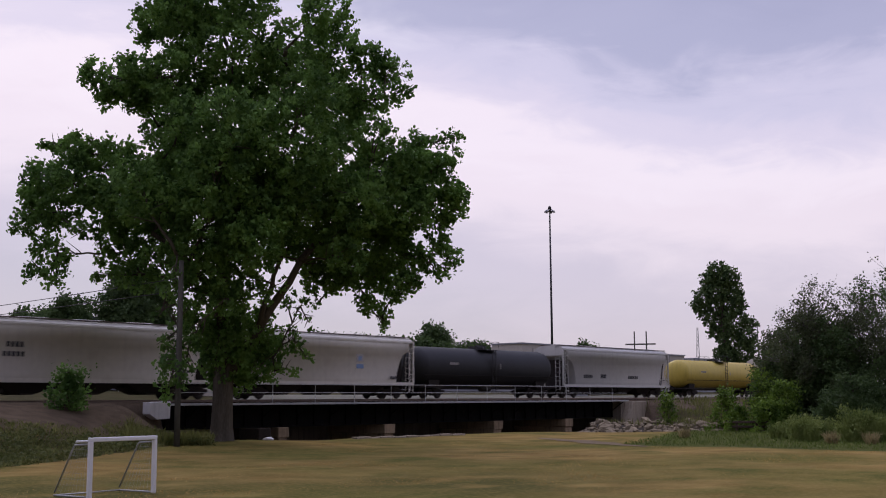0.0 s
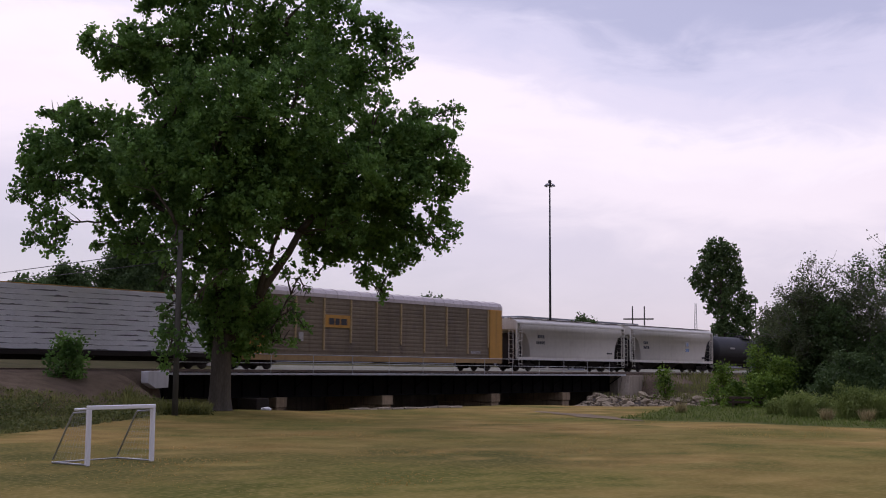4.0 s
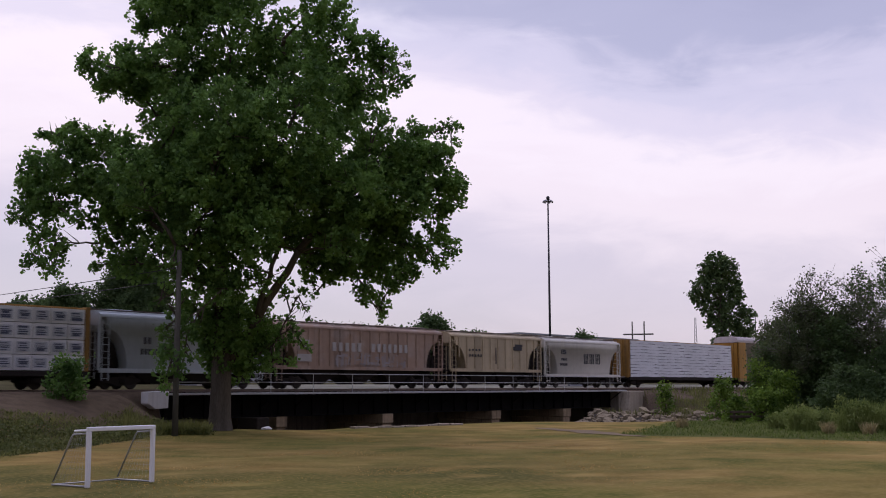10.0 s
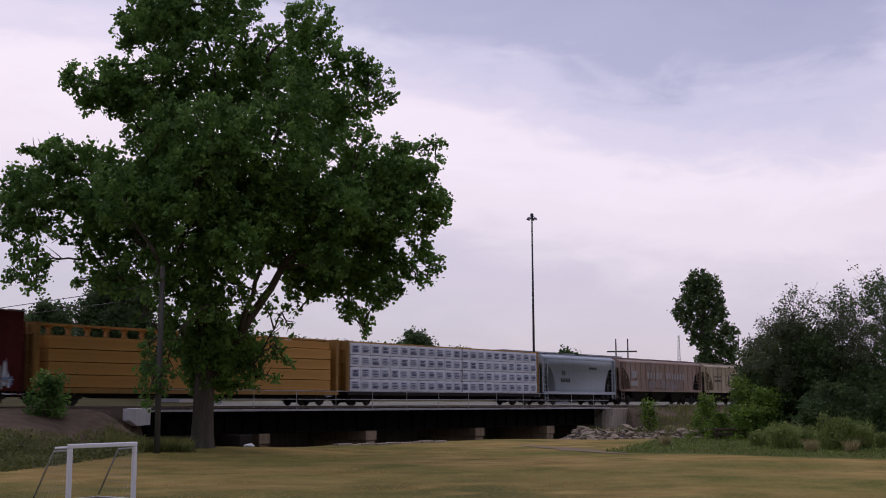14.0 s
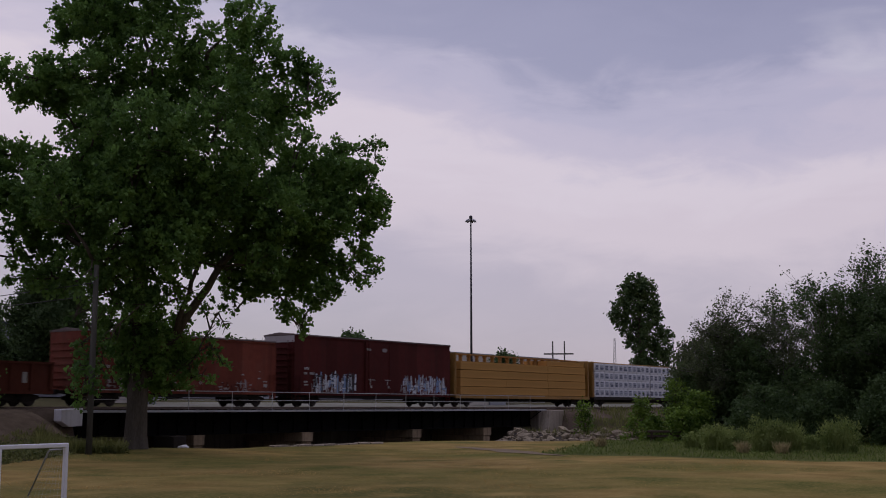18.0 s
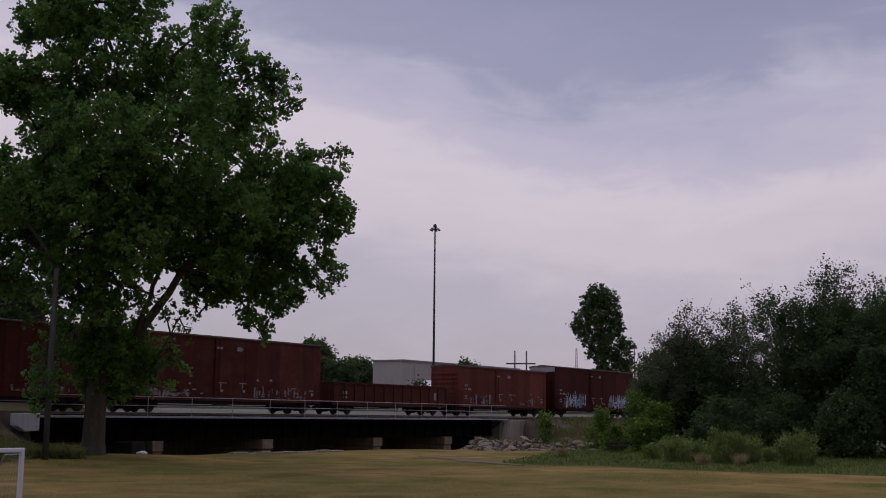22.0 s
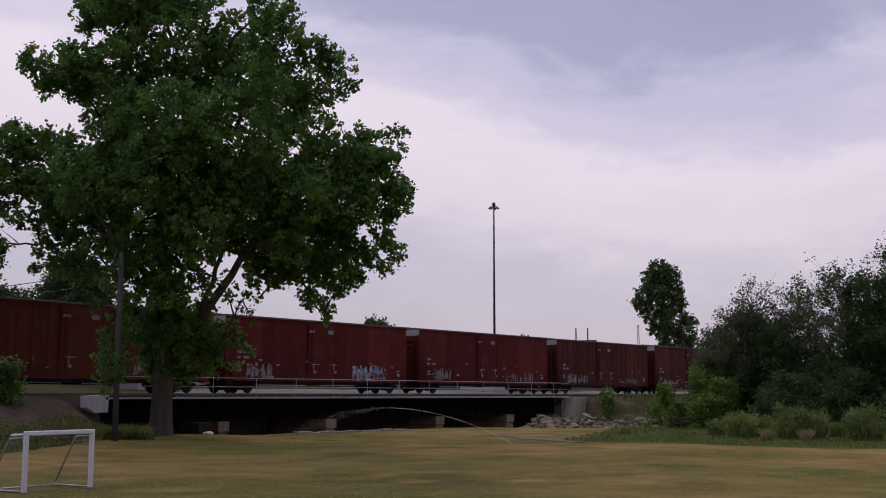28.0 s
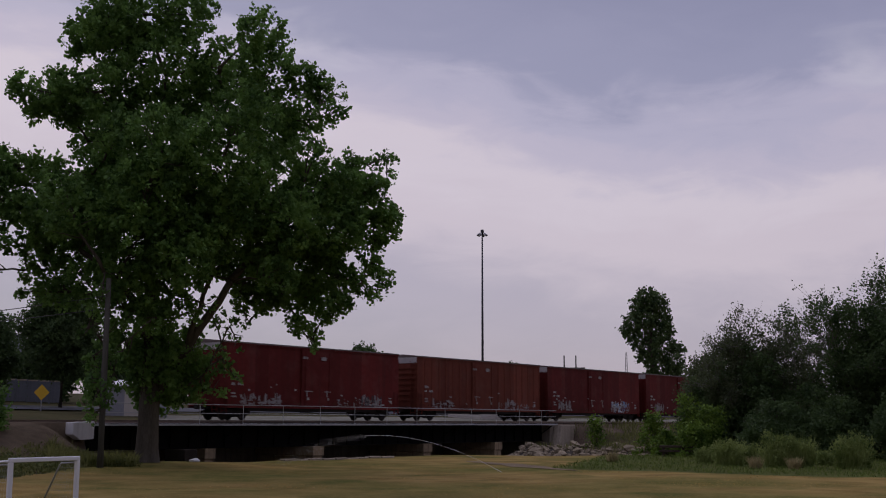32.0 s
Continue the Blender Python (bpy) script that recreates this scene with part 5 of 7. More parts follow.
    scrawl(car, "graffiti", -h + 1.8, -h + rng.uniform(3.4, 5.6), 1.0, rng.uniform(1.6, 2.1), ["paint_dim", "car_brick", "paint_dim"], seed + 3, "faded pale graffiti")
    scrawl(car, "graffiti", door[1] + rng.uniform(0.5, 1.5), h - rng.uniform(0.8, 2.5), 1.0, rng.uniform(1.4, 1.9), ["paint_dim", mat, "car_brick"], seed + 23, "faded pale graffiti")
    scrawl(car, "rust_patch", -h + 0.5, h - 0.5, 0.98, 1.35, [mat, "gondola_brown", mat], seed + 43, "dull rust along the sill", y=-1.515)
    return car, h


def hopper(x0, x1, top, mat, label, bays=2, ribbed=False, sill=1.08):
    car, h = railcar("covered_hopper", label, x0, x1, "hopper car")
    eave = top - 0.42
    cut = 1.4                      # how far the slope sheets run in at the bottom
    bm = fresh()
    # side outline, drawn across the car; the ends slope in towards the bays
    steps = 8
    pl = []
    for i in range(steps + 1):
        t = i / steps
        pl.append((-h + 0.55 + cut * math.sqrt(max(0.0, 1 - min(1.0, t / 0.86) ** 2)), sill + (eave - 0.25 - sill) * t))
    pl.append((-h + 0.5, eave))

    def half_width(z):                                  # rolled sides, or flat ones behind posts
        return 1.49 if ribbed else 1.44 + 0.07 * math.sin(math.pi * min(1, 0.08 + 0.80 * (z - sill) / (eave - sill)))

    rows = []
    for x, z in pl:
        y = half_width(z)
        rows.append([bm.verts.new(p) for p in ((x, -y, z), (-x, -y, z), (-x, y, z), (x, y, z))])
    for p, q in zip(rows, rows[1:]):
        for k in range(4):
            f = bm.faces.new((p[k], p[(k + 1) % 4], q[(k + 1) % 4], q[k]))
            f.smooth = k in (0, 2) and not ribbed
    bm.faces.new(rows[0][::-1]), bm.faces.new(rows[-1])
    bmesh.ops.recalc_face_normals(bm, faces=bm.faces)
    rim = half_width(eave)
    part("body", bm, mat, car)
    bm = fresh()
    extrude_x(bm, [(-rim, eave), (rim, eave), (rim - 0.05, eave + 0.14), (1.12, eave + 0.29), (0.7, top - 0.04), (-0.7, top - 0.04), (-1.12, eave + 0.29), (0.05 - rim, eave + 0.14)], -h + 0.1, h - 0.1)
    part("roof", bm, mat, car)
    bm = fresh()
    for s in (-1, 1):
        box(bm, -h + 0.1, h - 0.1, min(s * rim, s * (rim + 0.05)), max(s * rim, s * (rim + 0.05)), eave - 0.04, eave + 0.04)
    part("eave_trim", bm, mat, car)
    bm = fresh()
    box(bm, -h, h, -0.85, -0.5, top - 0.02, top + 0.02)
    box(bm, -h, h, 0.5, 0.85, top - 0.02, top + 0.02)
    box(bm, -h - 0.02, h + 0.02, -1.15, -0.98, top - 0.04, top)
    part("running_board", bm, "car_roof_grey", car, "grating walkway")
    k = int(h * 2 / 3.2)
    bm = fresh()
    box(bm, -0.9, 0.9, -0.42, 0.42, -0.05, 0.09)
    hatch = shared("hatch", soft_edges(bm, 0.03), [mat])
    for i in range(k):
        mesh_part("hatch", hatch, car, at=pose(-h + 2 * h * (i + 0.5) / k, 0, top))
    for s in (-1, 1):                                   # side sills
        bm = fresh()
        box(bm, -h + 0.1, h - 0.1, min(s * 1.42, s * 1.55), max(s * 1.42, s * 1.55), sill - 0.14, sill + 0.1)
        part("side_sill", bm, mat, car)
    for s in (-1, 1):                                   # open ends: posts, platform, slope sheet brace, dark fill for shade
        bm = fresh()
        for y in (-1.44, 1.44):
            box(bm, min(s * h, s * (h - 0.14)), max(s * h, s * (h - 0.14)), y - 0.06, y + 0.06, sill, eave + 0.1)
        box(bm, min(s * h, s * (h - 0.14)), max(s * h, s * (h - 0.14)), -1.4, 1.4, eave - 0.5, eave + 0.12)
        part("end_post", bm, mat, car)
        bm = fresh()
        box(bm, min(s * h, s * (h - 1.7)), max(s * h, s * (h - 1.7)), -1.4, 1.4, sill - 0.12, sill - 0.02)
        # Dark block added for the shadow in the hollow below the slope sheet.
        shade_fill = [(s * (h - 0.4), sill - 0.1)]
        for q in range(6):
            a = math.radians(18 * q)
            shade_fill.append((s * (h - 0.55 - cut * math.cos(a) * 0.97), sill + 0.72 * (eave - sill) * math.sin(a)))
        extrude_y(bm, shade_fill if s > 0 else shade_fill[::-1], -0.7, 0.7)
        tube(bm, [(s * (h - 1.2), -1.2, sill), (s * (h - 0.5), -1.2, eave - 0.4)], 0.05, 6)
        tube(bm, [(s * (h - 1.2), 1.2, sill), (s * (h - 0.5), 1.2, eave - 0.4)], 0.05, 6)
        tube(bm, [(s * (h - 0.9), -0.7, 1.35), (s * (h - 0.9), 0.2, 1.35)], 0.22, 8)
        part("end_platform", bm, "under", car)
        ladder(car, s * (h - 0.02), -0.9, 0.6, top - 0.1, mat, "y")
        ladder(car, s * (h - 0.42), -1.56, 0.5, eave - 0.2, mat)
    if ribbed:
        n = int((2 * h - 2) / 1.0)
        for i in range(n + 1):
            x = -h + 1.1 + (2 * h - 2.2) * i / n
            low = sill + max(0, cut - (h - 0.55 - abs(x))) * 1.2
            for s in (-1, 1):
                bm = fresh()
                box(bm, x - 0.05, x + 0.05, min(s * 1.49, s * 1.55), max(s * 1.49, s * 1.55), min(low, eave - 0.3), eave - 0.05)
                part("side_post", bm, mat, car)
    for i in range(bays):
        x = (i - (bays - 1) / 2) * (2 * h - 5.2) / bays
        w = (2 * h - 5.4) / bays * 0.5
        bm = fresh()
        a = [bm.verts.new((x + u * w, v * 1.2, sill - 0.1)) for u, v in ((-1, -1), (1, -1), (1, 1), (-1, 1))]
        b = [bm.verts.new((x + u * w * 0.35, v * 0.75, 0.36)) for u, v in ((-1, -1), (1, -1), (1, 1), (-1, 1))]
        for k in range(4):
            bm.faces.new((a[k], b[k], b[(k + 1) % 4], a[(k + 1) % 4]))
        bm.faces.new(b)
        box(bm, x - 0.4, x + 0.4, -0.95, 0.95, 0.3, 0.4)
        # Outlets take the dark underframe colour instead of the body's.
        part("outlet", bm, "under", car, "dark hopper outlet")
    underframe(car, h, sill - 0.1, side=False)
    return car, h


def tank_car(x0, x1, r, zc, mat, label, spill=False):
    car, h = railcar("tank_car", label, x0, x1, "tank car")
    bm = fresh()
    seg = 28
    prof = [(-h + 0.15, 0.0), (-h + 0.2, 0.45 * r), (-h + 0.38, 0.78 * r), (-h + 0.68, 0.96 * r), (-h + 1.0, r), (-h * 0.33, r), (h * 0.33, r), (h - 1.0, r), (h - 0.68, 0.96 * r),
            (h - 0.38, 0.78 * r), (h - 0.2, 0.45 * r), (h - 0.15, 0.0)]
    rings = []
    for x, q in prof:
        if q == 0:
            rings.append([bm.verts.new((x, 0, zc))])
        else:
            rings.append([bm.verts.new((x, q * math.cos(2 * math.pi * k / seg), zc + q * math.sin(2 * math.pi * k / seg))) for k in range(seg)])
    for a, b in zip(rings, rings[1:]):
        for k in range(seg):
            k2 = (k + 1) % seg
            if len(a) == 1:
                f = bm.faces.new((a[0], b[k2], b[k]))
            elif len(b) == 1:
                f = bm.faces.new((a[k], a[k2], b[0]))
            else:
                f = bm.faces.new((a[k], a[k2], b[k2], b[k]))
            f.smooth = True
    bmesh.ops.recalc_face_normals(bm, faces=bm.faces)
    part("tank", bm, mat, car)
    for x in (-h * 0.62, -h * 0.3, h * 0.3, h * 0.62):
        bm = fresh()
        for s in range(seg):
            a0, a1 = 2 * math.pi * s / seg, 2 * math.pi * (s + 1) / seg
            q = r + 0.012
            v = [bm.verts.new((x + dx, q * math.cos(a), zc + q * math.sin(a))) for dx, a in ((-0.03, a0), (0.03, a0), (0.03, a1), (-0.03, a1))]
            bm.faces.new(v)
        part("weld_band", bm, mat, car)
    if spill:
        bm = fresh()
        rng = random.Random(3)
        for i in range(22):
            x = -0.9 + i * 0.09
            q = r + 0.016
            down = rng.uniform(0.55, 1.0) if 4 < i < 18 else rng.uniform(0.2, 0.7)
            for s in range(10):
                a0 = math.pi / 2 + math.pi * 0.95 * down * s / 10
                a1 = math.pi / 2 + math.pi * 0.95 * down * (s + 1) / 10
                v = [bm.verts.new((x + dx, q * math.cos(a), zc + q * math.sin(a))) for dx, a in ((0, a0), (0.09, a0), (0.09, a1), (0, a1))]
                bm.faces.new(v)
        part("spill_stain", bm, "tank_spill", car, "black spill stain below the manway")
    bm = fresh()
    tube(bm, [(0, 0, zc + r - 0.1), (0, 0, zc + r + 0.22)], 0.42, 16)
    tube(bm, [(0, 0, zc + r + 0.2), (0, 0, zc + r + 0.30)], 0.34, 16)
    tube(bm, [(0.75, 0, zc + r - 0.1), (0.75, 0, zc + r + 0.25)], 0.12, 10)
    box(bm, -1.0, -0.5, -0.3, 0.3, zc + r - 0.1, zc + r + 0.2)
    part("manway", bm, "black_paint", car, "black manway and valve box")
    bm = fresh()
    box(bm, -1.2, 1.2, -1.1, 1.1, zc + r - 0.12, zc + r - 0.08)
    for x, y in ((-1.2, -1.1), (1.2, -1.1), (1.2, 1.1), (-1.2, 1.1), (0, -1.1), (0, 1.1)):
        tube(bm, [(x, y, zc + r - 0.1), (x, y, zc + r + 0.55)], 0.02, 5)
    for s in (-1.1, 1.1):
        tube(bm, [(-1.2, s, zc + r + 0.55), (1.2, s, zc + r + 0.55)], 0.02, 5)
    part("platform", bm, "black_paint", car)
    ladder(car, 0, -r - 0.06, 0.5, zc + r - 0.1, "black_paint")
    bm = fresh()
    for s in (-1, 1):
        box(bm, s * (h - 1.9) - 0.6, s * (h - 1.9) + 0.6, -1.1, 1.1, 0.8, zc - r * 0.72)
        box(bm, min(s * h, s * (h - 2.8)), max(s * h, s * (h - 2.8)), -1.35, 1.35, 0.82, 0.94)
    for s in (-1, 1):
        tube(bm, [(-h + 0.4, s * 1.42, 1.75), (h - 0.4, s * 1.42, 1.75)], 0.025, 5)
    part("end_sill", bm, "under", car)
    underframe(car, h, 0.9, side=False)
    bars(car, "stencil", "stencil_white", word_bars(-h * 0.62, zc + 0.1, 5, 0.22, 0.18) + [(h * 0.1, h * 0.1 + 0.08, zc - 0.1, zc + 0.3)], y=-r - 0.01)
    return car, h


def autorack(x0, x1):
    car, h = railcar("autorack_car", "weathered tan and grey enclosed autorack with yellow end doors", x0, x1, "autorack")
    bm = fresh()
    box(bm, -h + 0.25, h - 0.25, -1.40, 1.40, 0.95, 4.95)
    part("rack_body", bm, "rack_panel", car, "perforated grey-brown side panels")
    n = 10
    px = []
    for i in range(n):
        px.append(-h + 1.9 + (2 * h - 3.8) * i / (n - 1))
    for s in (-1, 1):
        for i in range(n - 1):
            bm = fresh()
            prof = [(s * 1.395, 1.2), (s * 1.40, 1.2)]      # one pressed sheet with ridges
            z = 1.2
            while z < 4.7:
                prof += [(s * 1.418, z + 0.04), (s * 1.418, z + 0.16), (s * 1.403, z + 0.2), (s * 1.403, z + 0.25)]
                z += 0.27
            prof += [(s * 1.395, z)]
            extrude_x(bm, prof, px[i] + 0.08, px[i + 1] - 0.08)
            part("side_panel", bm, "rack_panel", car)
        for i in range(n):
            bm = fresh()
            ya, yb = sorted((s * 1.40, s * 1.50))
            box(bm, px[i] - 0.055, px[i] + 0.055, ya, yb, 1.35 + 0.5 * (i % 2), 4.85)
            part("side_post", bm, "rack_post", car)
        for e in (-1, 1):
            bm = fresh()
            ya, yb = sorted((s * 1.38, s * 1.52))
            xa, xb = sorted((e * (h - 0.1), e * (h - 1.75)))
            box(bm, xa, xb, ya, yb, 0.95, 4.9)
            part("corner_panel", soft_edges(bm, 0.03), "rack_yellow", car, "yellow corner panel")
    for e in (-1, 1):
        xa, xb = sorted((e * (h - 0.1), e * (h + 0.02)))
        bm = fresh()
        box(bm, xa, xb, -1.3, 1.3, 2.7, 2.85)
        door = part("end_door", bm, "rack_yellow", car, "folding yellow end door")
        xa, xb = sorted((e * (h - 0.22), e * (h - 0.05)))
        for k in range(6):
            y = -1.3 + k * 0.44
            bm = fresh()
            box(bm, xa, xb, y, y + 0.38, 1.0, 4.85)
            part("door_leaf", bm, "rack_yellow", door)
    bm = fresh()
    extrude_x(bm, [(-1.44, 4.9), (1.44, 4.9), (1.44, 5.15), (1.25, 5.42), (0.8, 5.55), (-0.8, 5.55), (-1.25, 5.42), (-1.44, 5.15)], -h, h)
    for i in range(24):
        x = -h + 0.4 + (2 * h - 0.8) * i / 23
        extrude_x(bm, [(-1.46, 4.92), (1.46, 4.92), (1.46, 5.17), (1.26, 5.45), (0.8, 5.58), (-0.8, 5.58), (-1.26, 5.45), (-1.46, 5.17)], x - 0.06, x + 0.06)
    part("roof", bm, "rack_roof", car, "pinkish grey weathered roof")
    bm = fresh()
    for s in (-1, 1):
        box(bm, -h + 0.1, h - 0.1, min(s * 1.3, s * 1.5), max(s * 1.3, s * 1.5), 0.62, 0.95)
    part("side_sill", bm, "sill_rust", car)
    bm = fresh()
    box(bm, px[2] + 0.1, px[3] - 0.1, -1.475, -1.44, 2.9, 3.75)
    logo = part("logo_panel", bm, "rack_yellow", car, "yellow panel with a dark emblem")
    bars(logo, "emblem", "stencil_black", [(px[2] + 0.45, px[2] + 0.95, 3.08, 3.52), (px[2] + 1.05, px[2] + 1.5, 3.08, 3.52), (px[2] + 1.62, px[2] + 2.2, 3.08, 3.52)], y=-1.482)
    bars(car, "stencil", "stencil_white", word_bars(px[-2] + 0.4, 1.35, 6, 0.2, 0.22) + [(px[1] + 0.3, px[1] + 0.7, 1.9, 2.5)], y=-1.47)
    underframe(car, h, 0.9)
    return car, h


def centerbeam(x0, x1, label, load, beam_mat="beam_orange"):
    """A centre-beam flat with bulkheads and a stacked load."""
    car, h = railcar("centerbeam_flatcar", label, x0, x1, "flatcar")
    top = 4.55
    bm = fresh()
    box(bm, -h, h, -1.42, 1.42, 0.82, 0.98)
    for s in (-1, 1):
        box(bm, -h, h, min(s * 1.38, s * 1.5), max(s * 1.38, s * 1.5), 0.72, 1.0)
    part("deck", bm, "under" if load != "lumber" else beam_mat, car)
    bm = fresh()
    extrude_y(bm, [(-h * 0.75, 0.72), (h * 0.75, 0.72), (h * 0.6, 0.45), (-h * 0.6, 0.45)], -0.3, 0.3)
    part("fishbelly_sill", bm, "under", car)
    for e in (-1, 1):
        bm = fresh()
        xa, xb = sorted((e * h, e * (h - 0.18)))
        box(bm, xa, xb, -1.42, 1.42, 0.98, top)
        bh = part("bulkhead", bm, beam_mat, car, "ribbed yellow-orange bulkhead")
        xo, xp = sorted((e * h, e * (h + 0.1)))
        for y in (-1.38, -0.75, -0.1, 0.55, 1.18):
            bm = fresh()
            box(bm, xo, xp, y, y + 0.16, 0.95, top)
            part("post", bm, beam_mat, bh)
        xo, xp = sorted((e * h, e * (h + 0.085)))
        for z in (1.2, 2.1, 3.0, 3.9):
            bm = fresh()
            box(bm, xo, xp, -1.38, 1.38, z, z + 0.12)
            part("rib", bm, beam_mat, bh)
    bm = fresh()
    box(bm, -h, h, -0.28, 0.28, top - 0.06, top + 0.05)
    n = 19
    for i in range(n):
        x = -h + 0.3 + (2 * h - 0.6) * i / (n - 1)
        box(bm, x - 0.08, x + 0.08, -0.14, 0.14, 0.95, top)
        box(bm, x - 0.2, x + 0.2, -0.1, 0.1, top - 0.22, top - 0.02)
        box(bm, x - 0.2, x + 0.2, -0.1, 0.1, 3.86, 4.0)
    box(bm, -h, h, -0.2, 0.2, 3.84, 3.95)
    part("centre_beam", bm, beam_mat, car)
    underframe(car, h, 0.82, side=False)
    rng = random.Random(int(abs(x0)))
    span = 2 * h - (0.55 if load != "lumber" else 1.5)
    if load == "lumber":
        tiers, cols, ztop = 4, 3, 3.85
    elif load == "printed":
        tiers, cols, ztop = 4, 22, 4.42
    else:
        tiers, cols, ztop = 12, 4, 4.46
    th, w = (ztop - 1.02) / tiers, span / cols
    gap = {"lumber": 0.045, "printed": 0.035, "wrapped": 0.018}[load]
    kinds = []
    for k in range(7):
        bm = fresh()
        rg = random.Random(k)
        if load == "wrapped":                           # sagging film on each pack
            nseg, rows = 26, []
            for q in range(nseg + 1):
                x = -w / 2 + w * q / nseg
                dz, dy = 0.010 * math.sin(q * 0.5 + k * 2), 0.012 + 0.012 * math.sin(q * 0.9 + k * 3) + rg.uniform(0, 0.012)
                lift = 0.045 * max(0.0, math.sin(q * 0.31 + k * 1.7)) + (0.05 if rg.random() < 0.08 else 0.0)
                rows.append([bm.verts.new(p) for p in ((x, -1.42 - dy, gap + lift + dz), (x, -1.425 - dy, th + dz), (x, -0.16, th + dz), (x, -0.16, gap + lift + dz))])
            for a, b in zip(rows, rows[1:]):
                for e in range(4):
                    bm.faces.new((a[e], b[e], b[(e + 1) % 4], a[(e + 1) % 4]))
            bm.faces.new(rows[0]), bm.faces.new(rows[-1][::-1])
            bmesh.ops.recalc_face_normals(bm, faces=bm.faces)
            box(bm, -w / 2, w / 2, 0.16, 1.42, gap, th)
        else:
            box(bm, -w / 2 + 0.012, w / 2 - 0.012, -1.44 + rg.uniform(-0.02, 0.02), -0.16, gap, th)
            box(bm, -w / 2 + 0.012, w / 2 - 0.012, 0.16, 1.44, gap, th)
            if load == "printed":
                m = rg.uniform(-0.03, 0.03)
                box(bm, -w * 0.38 + m, w * 0.36 + m, -1.468, -1.45, th * 0.20, th * 0.82, 2)
                for q in range(4):                      # printed lines
                    za = th * (0.25 + 0.14 * q)
                    xa = -w * rg.uniform(0.2, 0.36)
                    box(bm, xa + m, w * rg.uniform(0.12, 0.34) + m, -1.474, -1.45, za, za + th * rg.choice((0.05, 0.08, 0.13)), 1)
        mats = {"lumber": ["lumber"], "printed": ["wrap_white", "wrap_print", "wrap_fold"], "wrapped": ["wrap_white"]}[load]
        kinds.append(shared("lumber_pack", bm, mats))
    for t in range(tiers):
        for c in range(cols):
            x = -span / 2 + w * (c + 0.5)
            mesh_part("lumber_pack", kinds[rng.randrange(7)], car, at=pose(x, rng.uniform(-0.012, 0.012), 1.0 + t * th, 0, 0, rng.uniform(-0.12, 0.12)))
    bm = fresh()
    if load == "lumber":                                # a half tier on top towards one end
        box(bm, span * 0.17, span / 2, -1.3, -0.3, ztop + 0.02, ztop + 0.5)
        box(bm, span * 0.17, span / 2, 0.3, 1.3, ztop + 0.02, ztop + 0.5)
        part("lumber_pack", bm, "lumber", car)
    elif load == "printed":
        x = -span / 2 + span * 0.55
        box(bm, x - 0.025, x + 0.025, -1.49, -1.478, 1.0, ztop)
        part("tie_strap", bm, "black_paint", car)
    else:
        # Dark sheet added behind the packs; its colour stands for shadow in the gaps.
        box(bm, -span / 2, span / 2, -1.40, -1.37, 1.0, ztop)
        part("film_lining", bm, "wrap_lining", car)
    return car, h


def gondola(x0, x1):
    car, h = railcar("gondola_car", "low dark brown ribbed gondola", x0, x1, "gondola")
    for s in (-1, 1):
        bm = fresh()
        extrude_x(bm, [(s * y, z) for y, z in ((1.36, 0.7), (1.5, 0.7), (1.5, 0.86), (1.44, 0.86), (1.44, 2.36), (1.52, 2.36), (1.52, 2.48), (1.36, 2.48))], -h, h)
        part("side_wall", bm, "gondola_brown", car)
        bm = fresh()
        box(bm, s * h - 0.05, s * h + 0.05, -1.36, 1.36, 0.9, 2.44)
        part("end_wall", bm, "gondola_brown", car)
    bm = fresh()
    box(bm, -h, h, -1.4, 1.4, 0.9, 1.0)
    part("floor", bm, "under", car)
    n = 13
    for i in range(n):
        x = -h + 0.15 + (2 * h - 0.3) * i / (n - 1)
        for s in (-1, 1):
            bm = fresh()
            box(bm, x - 0.07, x + 0.07, min(s * 1.44, s * 1.53), max(s * 1.44, s * 1.53), 0.88, 2.35)
            part("side_post", bm, "gondola_brown", car)
    bars(car, "stencil", "stencil_white", [(-h + 1.3, -h + 1.75, 1.55, 1.8), (-h + 1.3, -h + 1.75, 1.25, 1.4), (h - 2.0, h - 1.7, 1.3, 1.9)], y=-1.46)
    underframe(car, h, 0.8)
    return car, h


K = 1.19


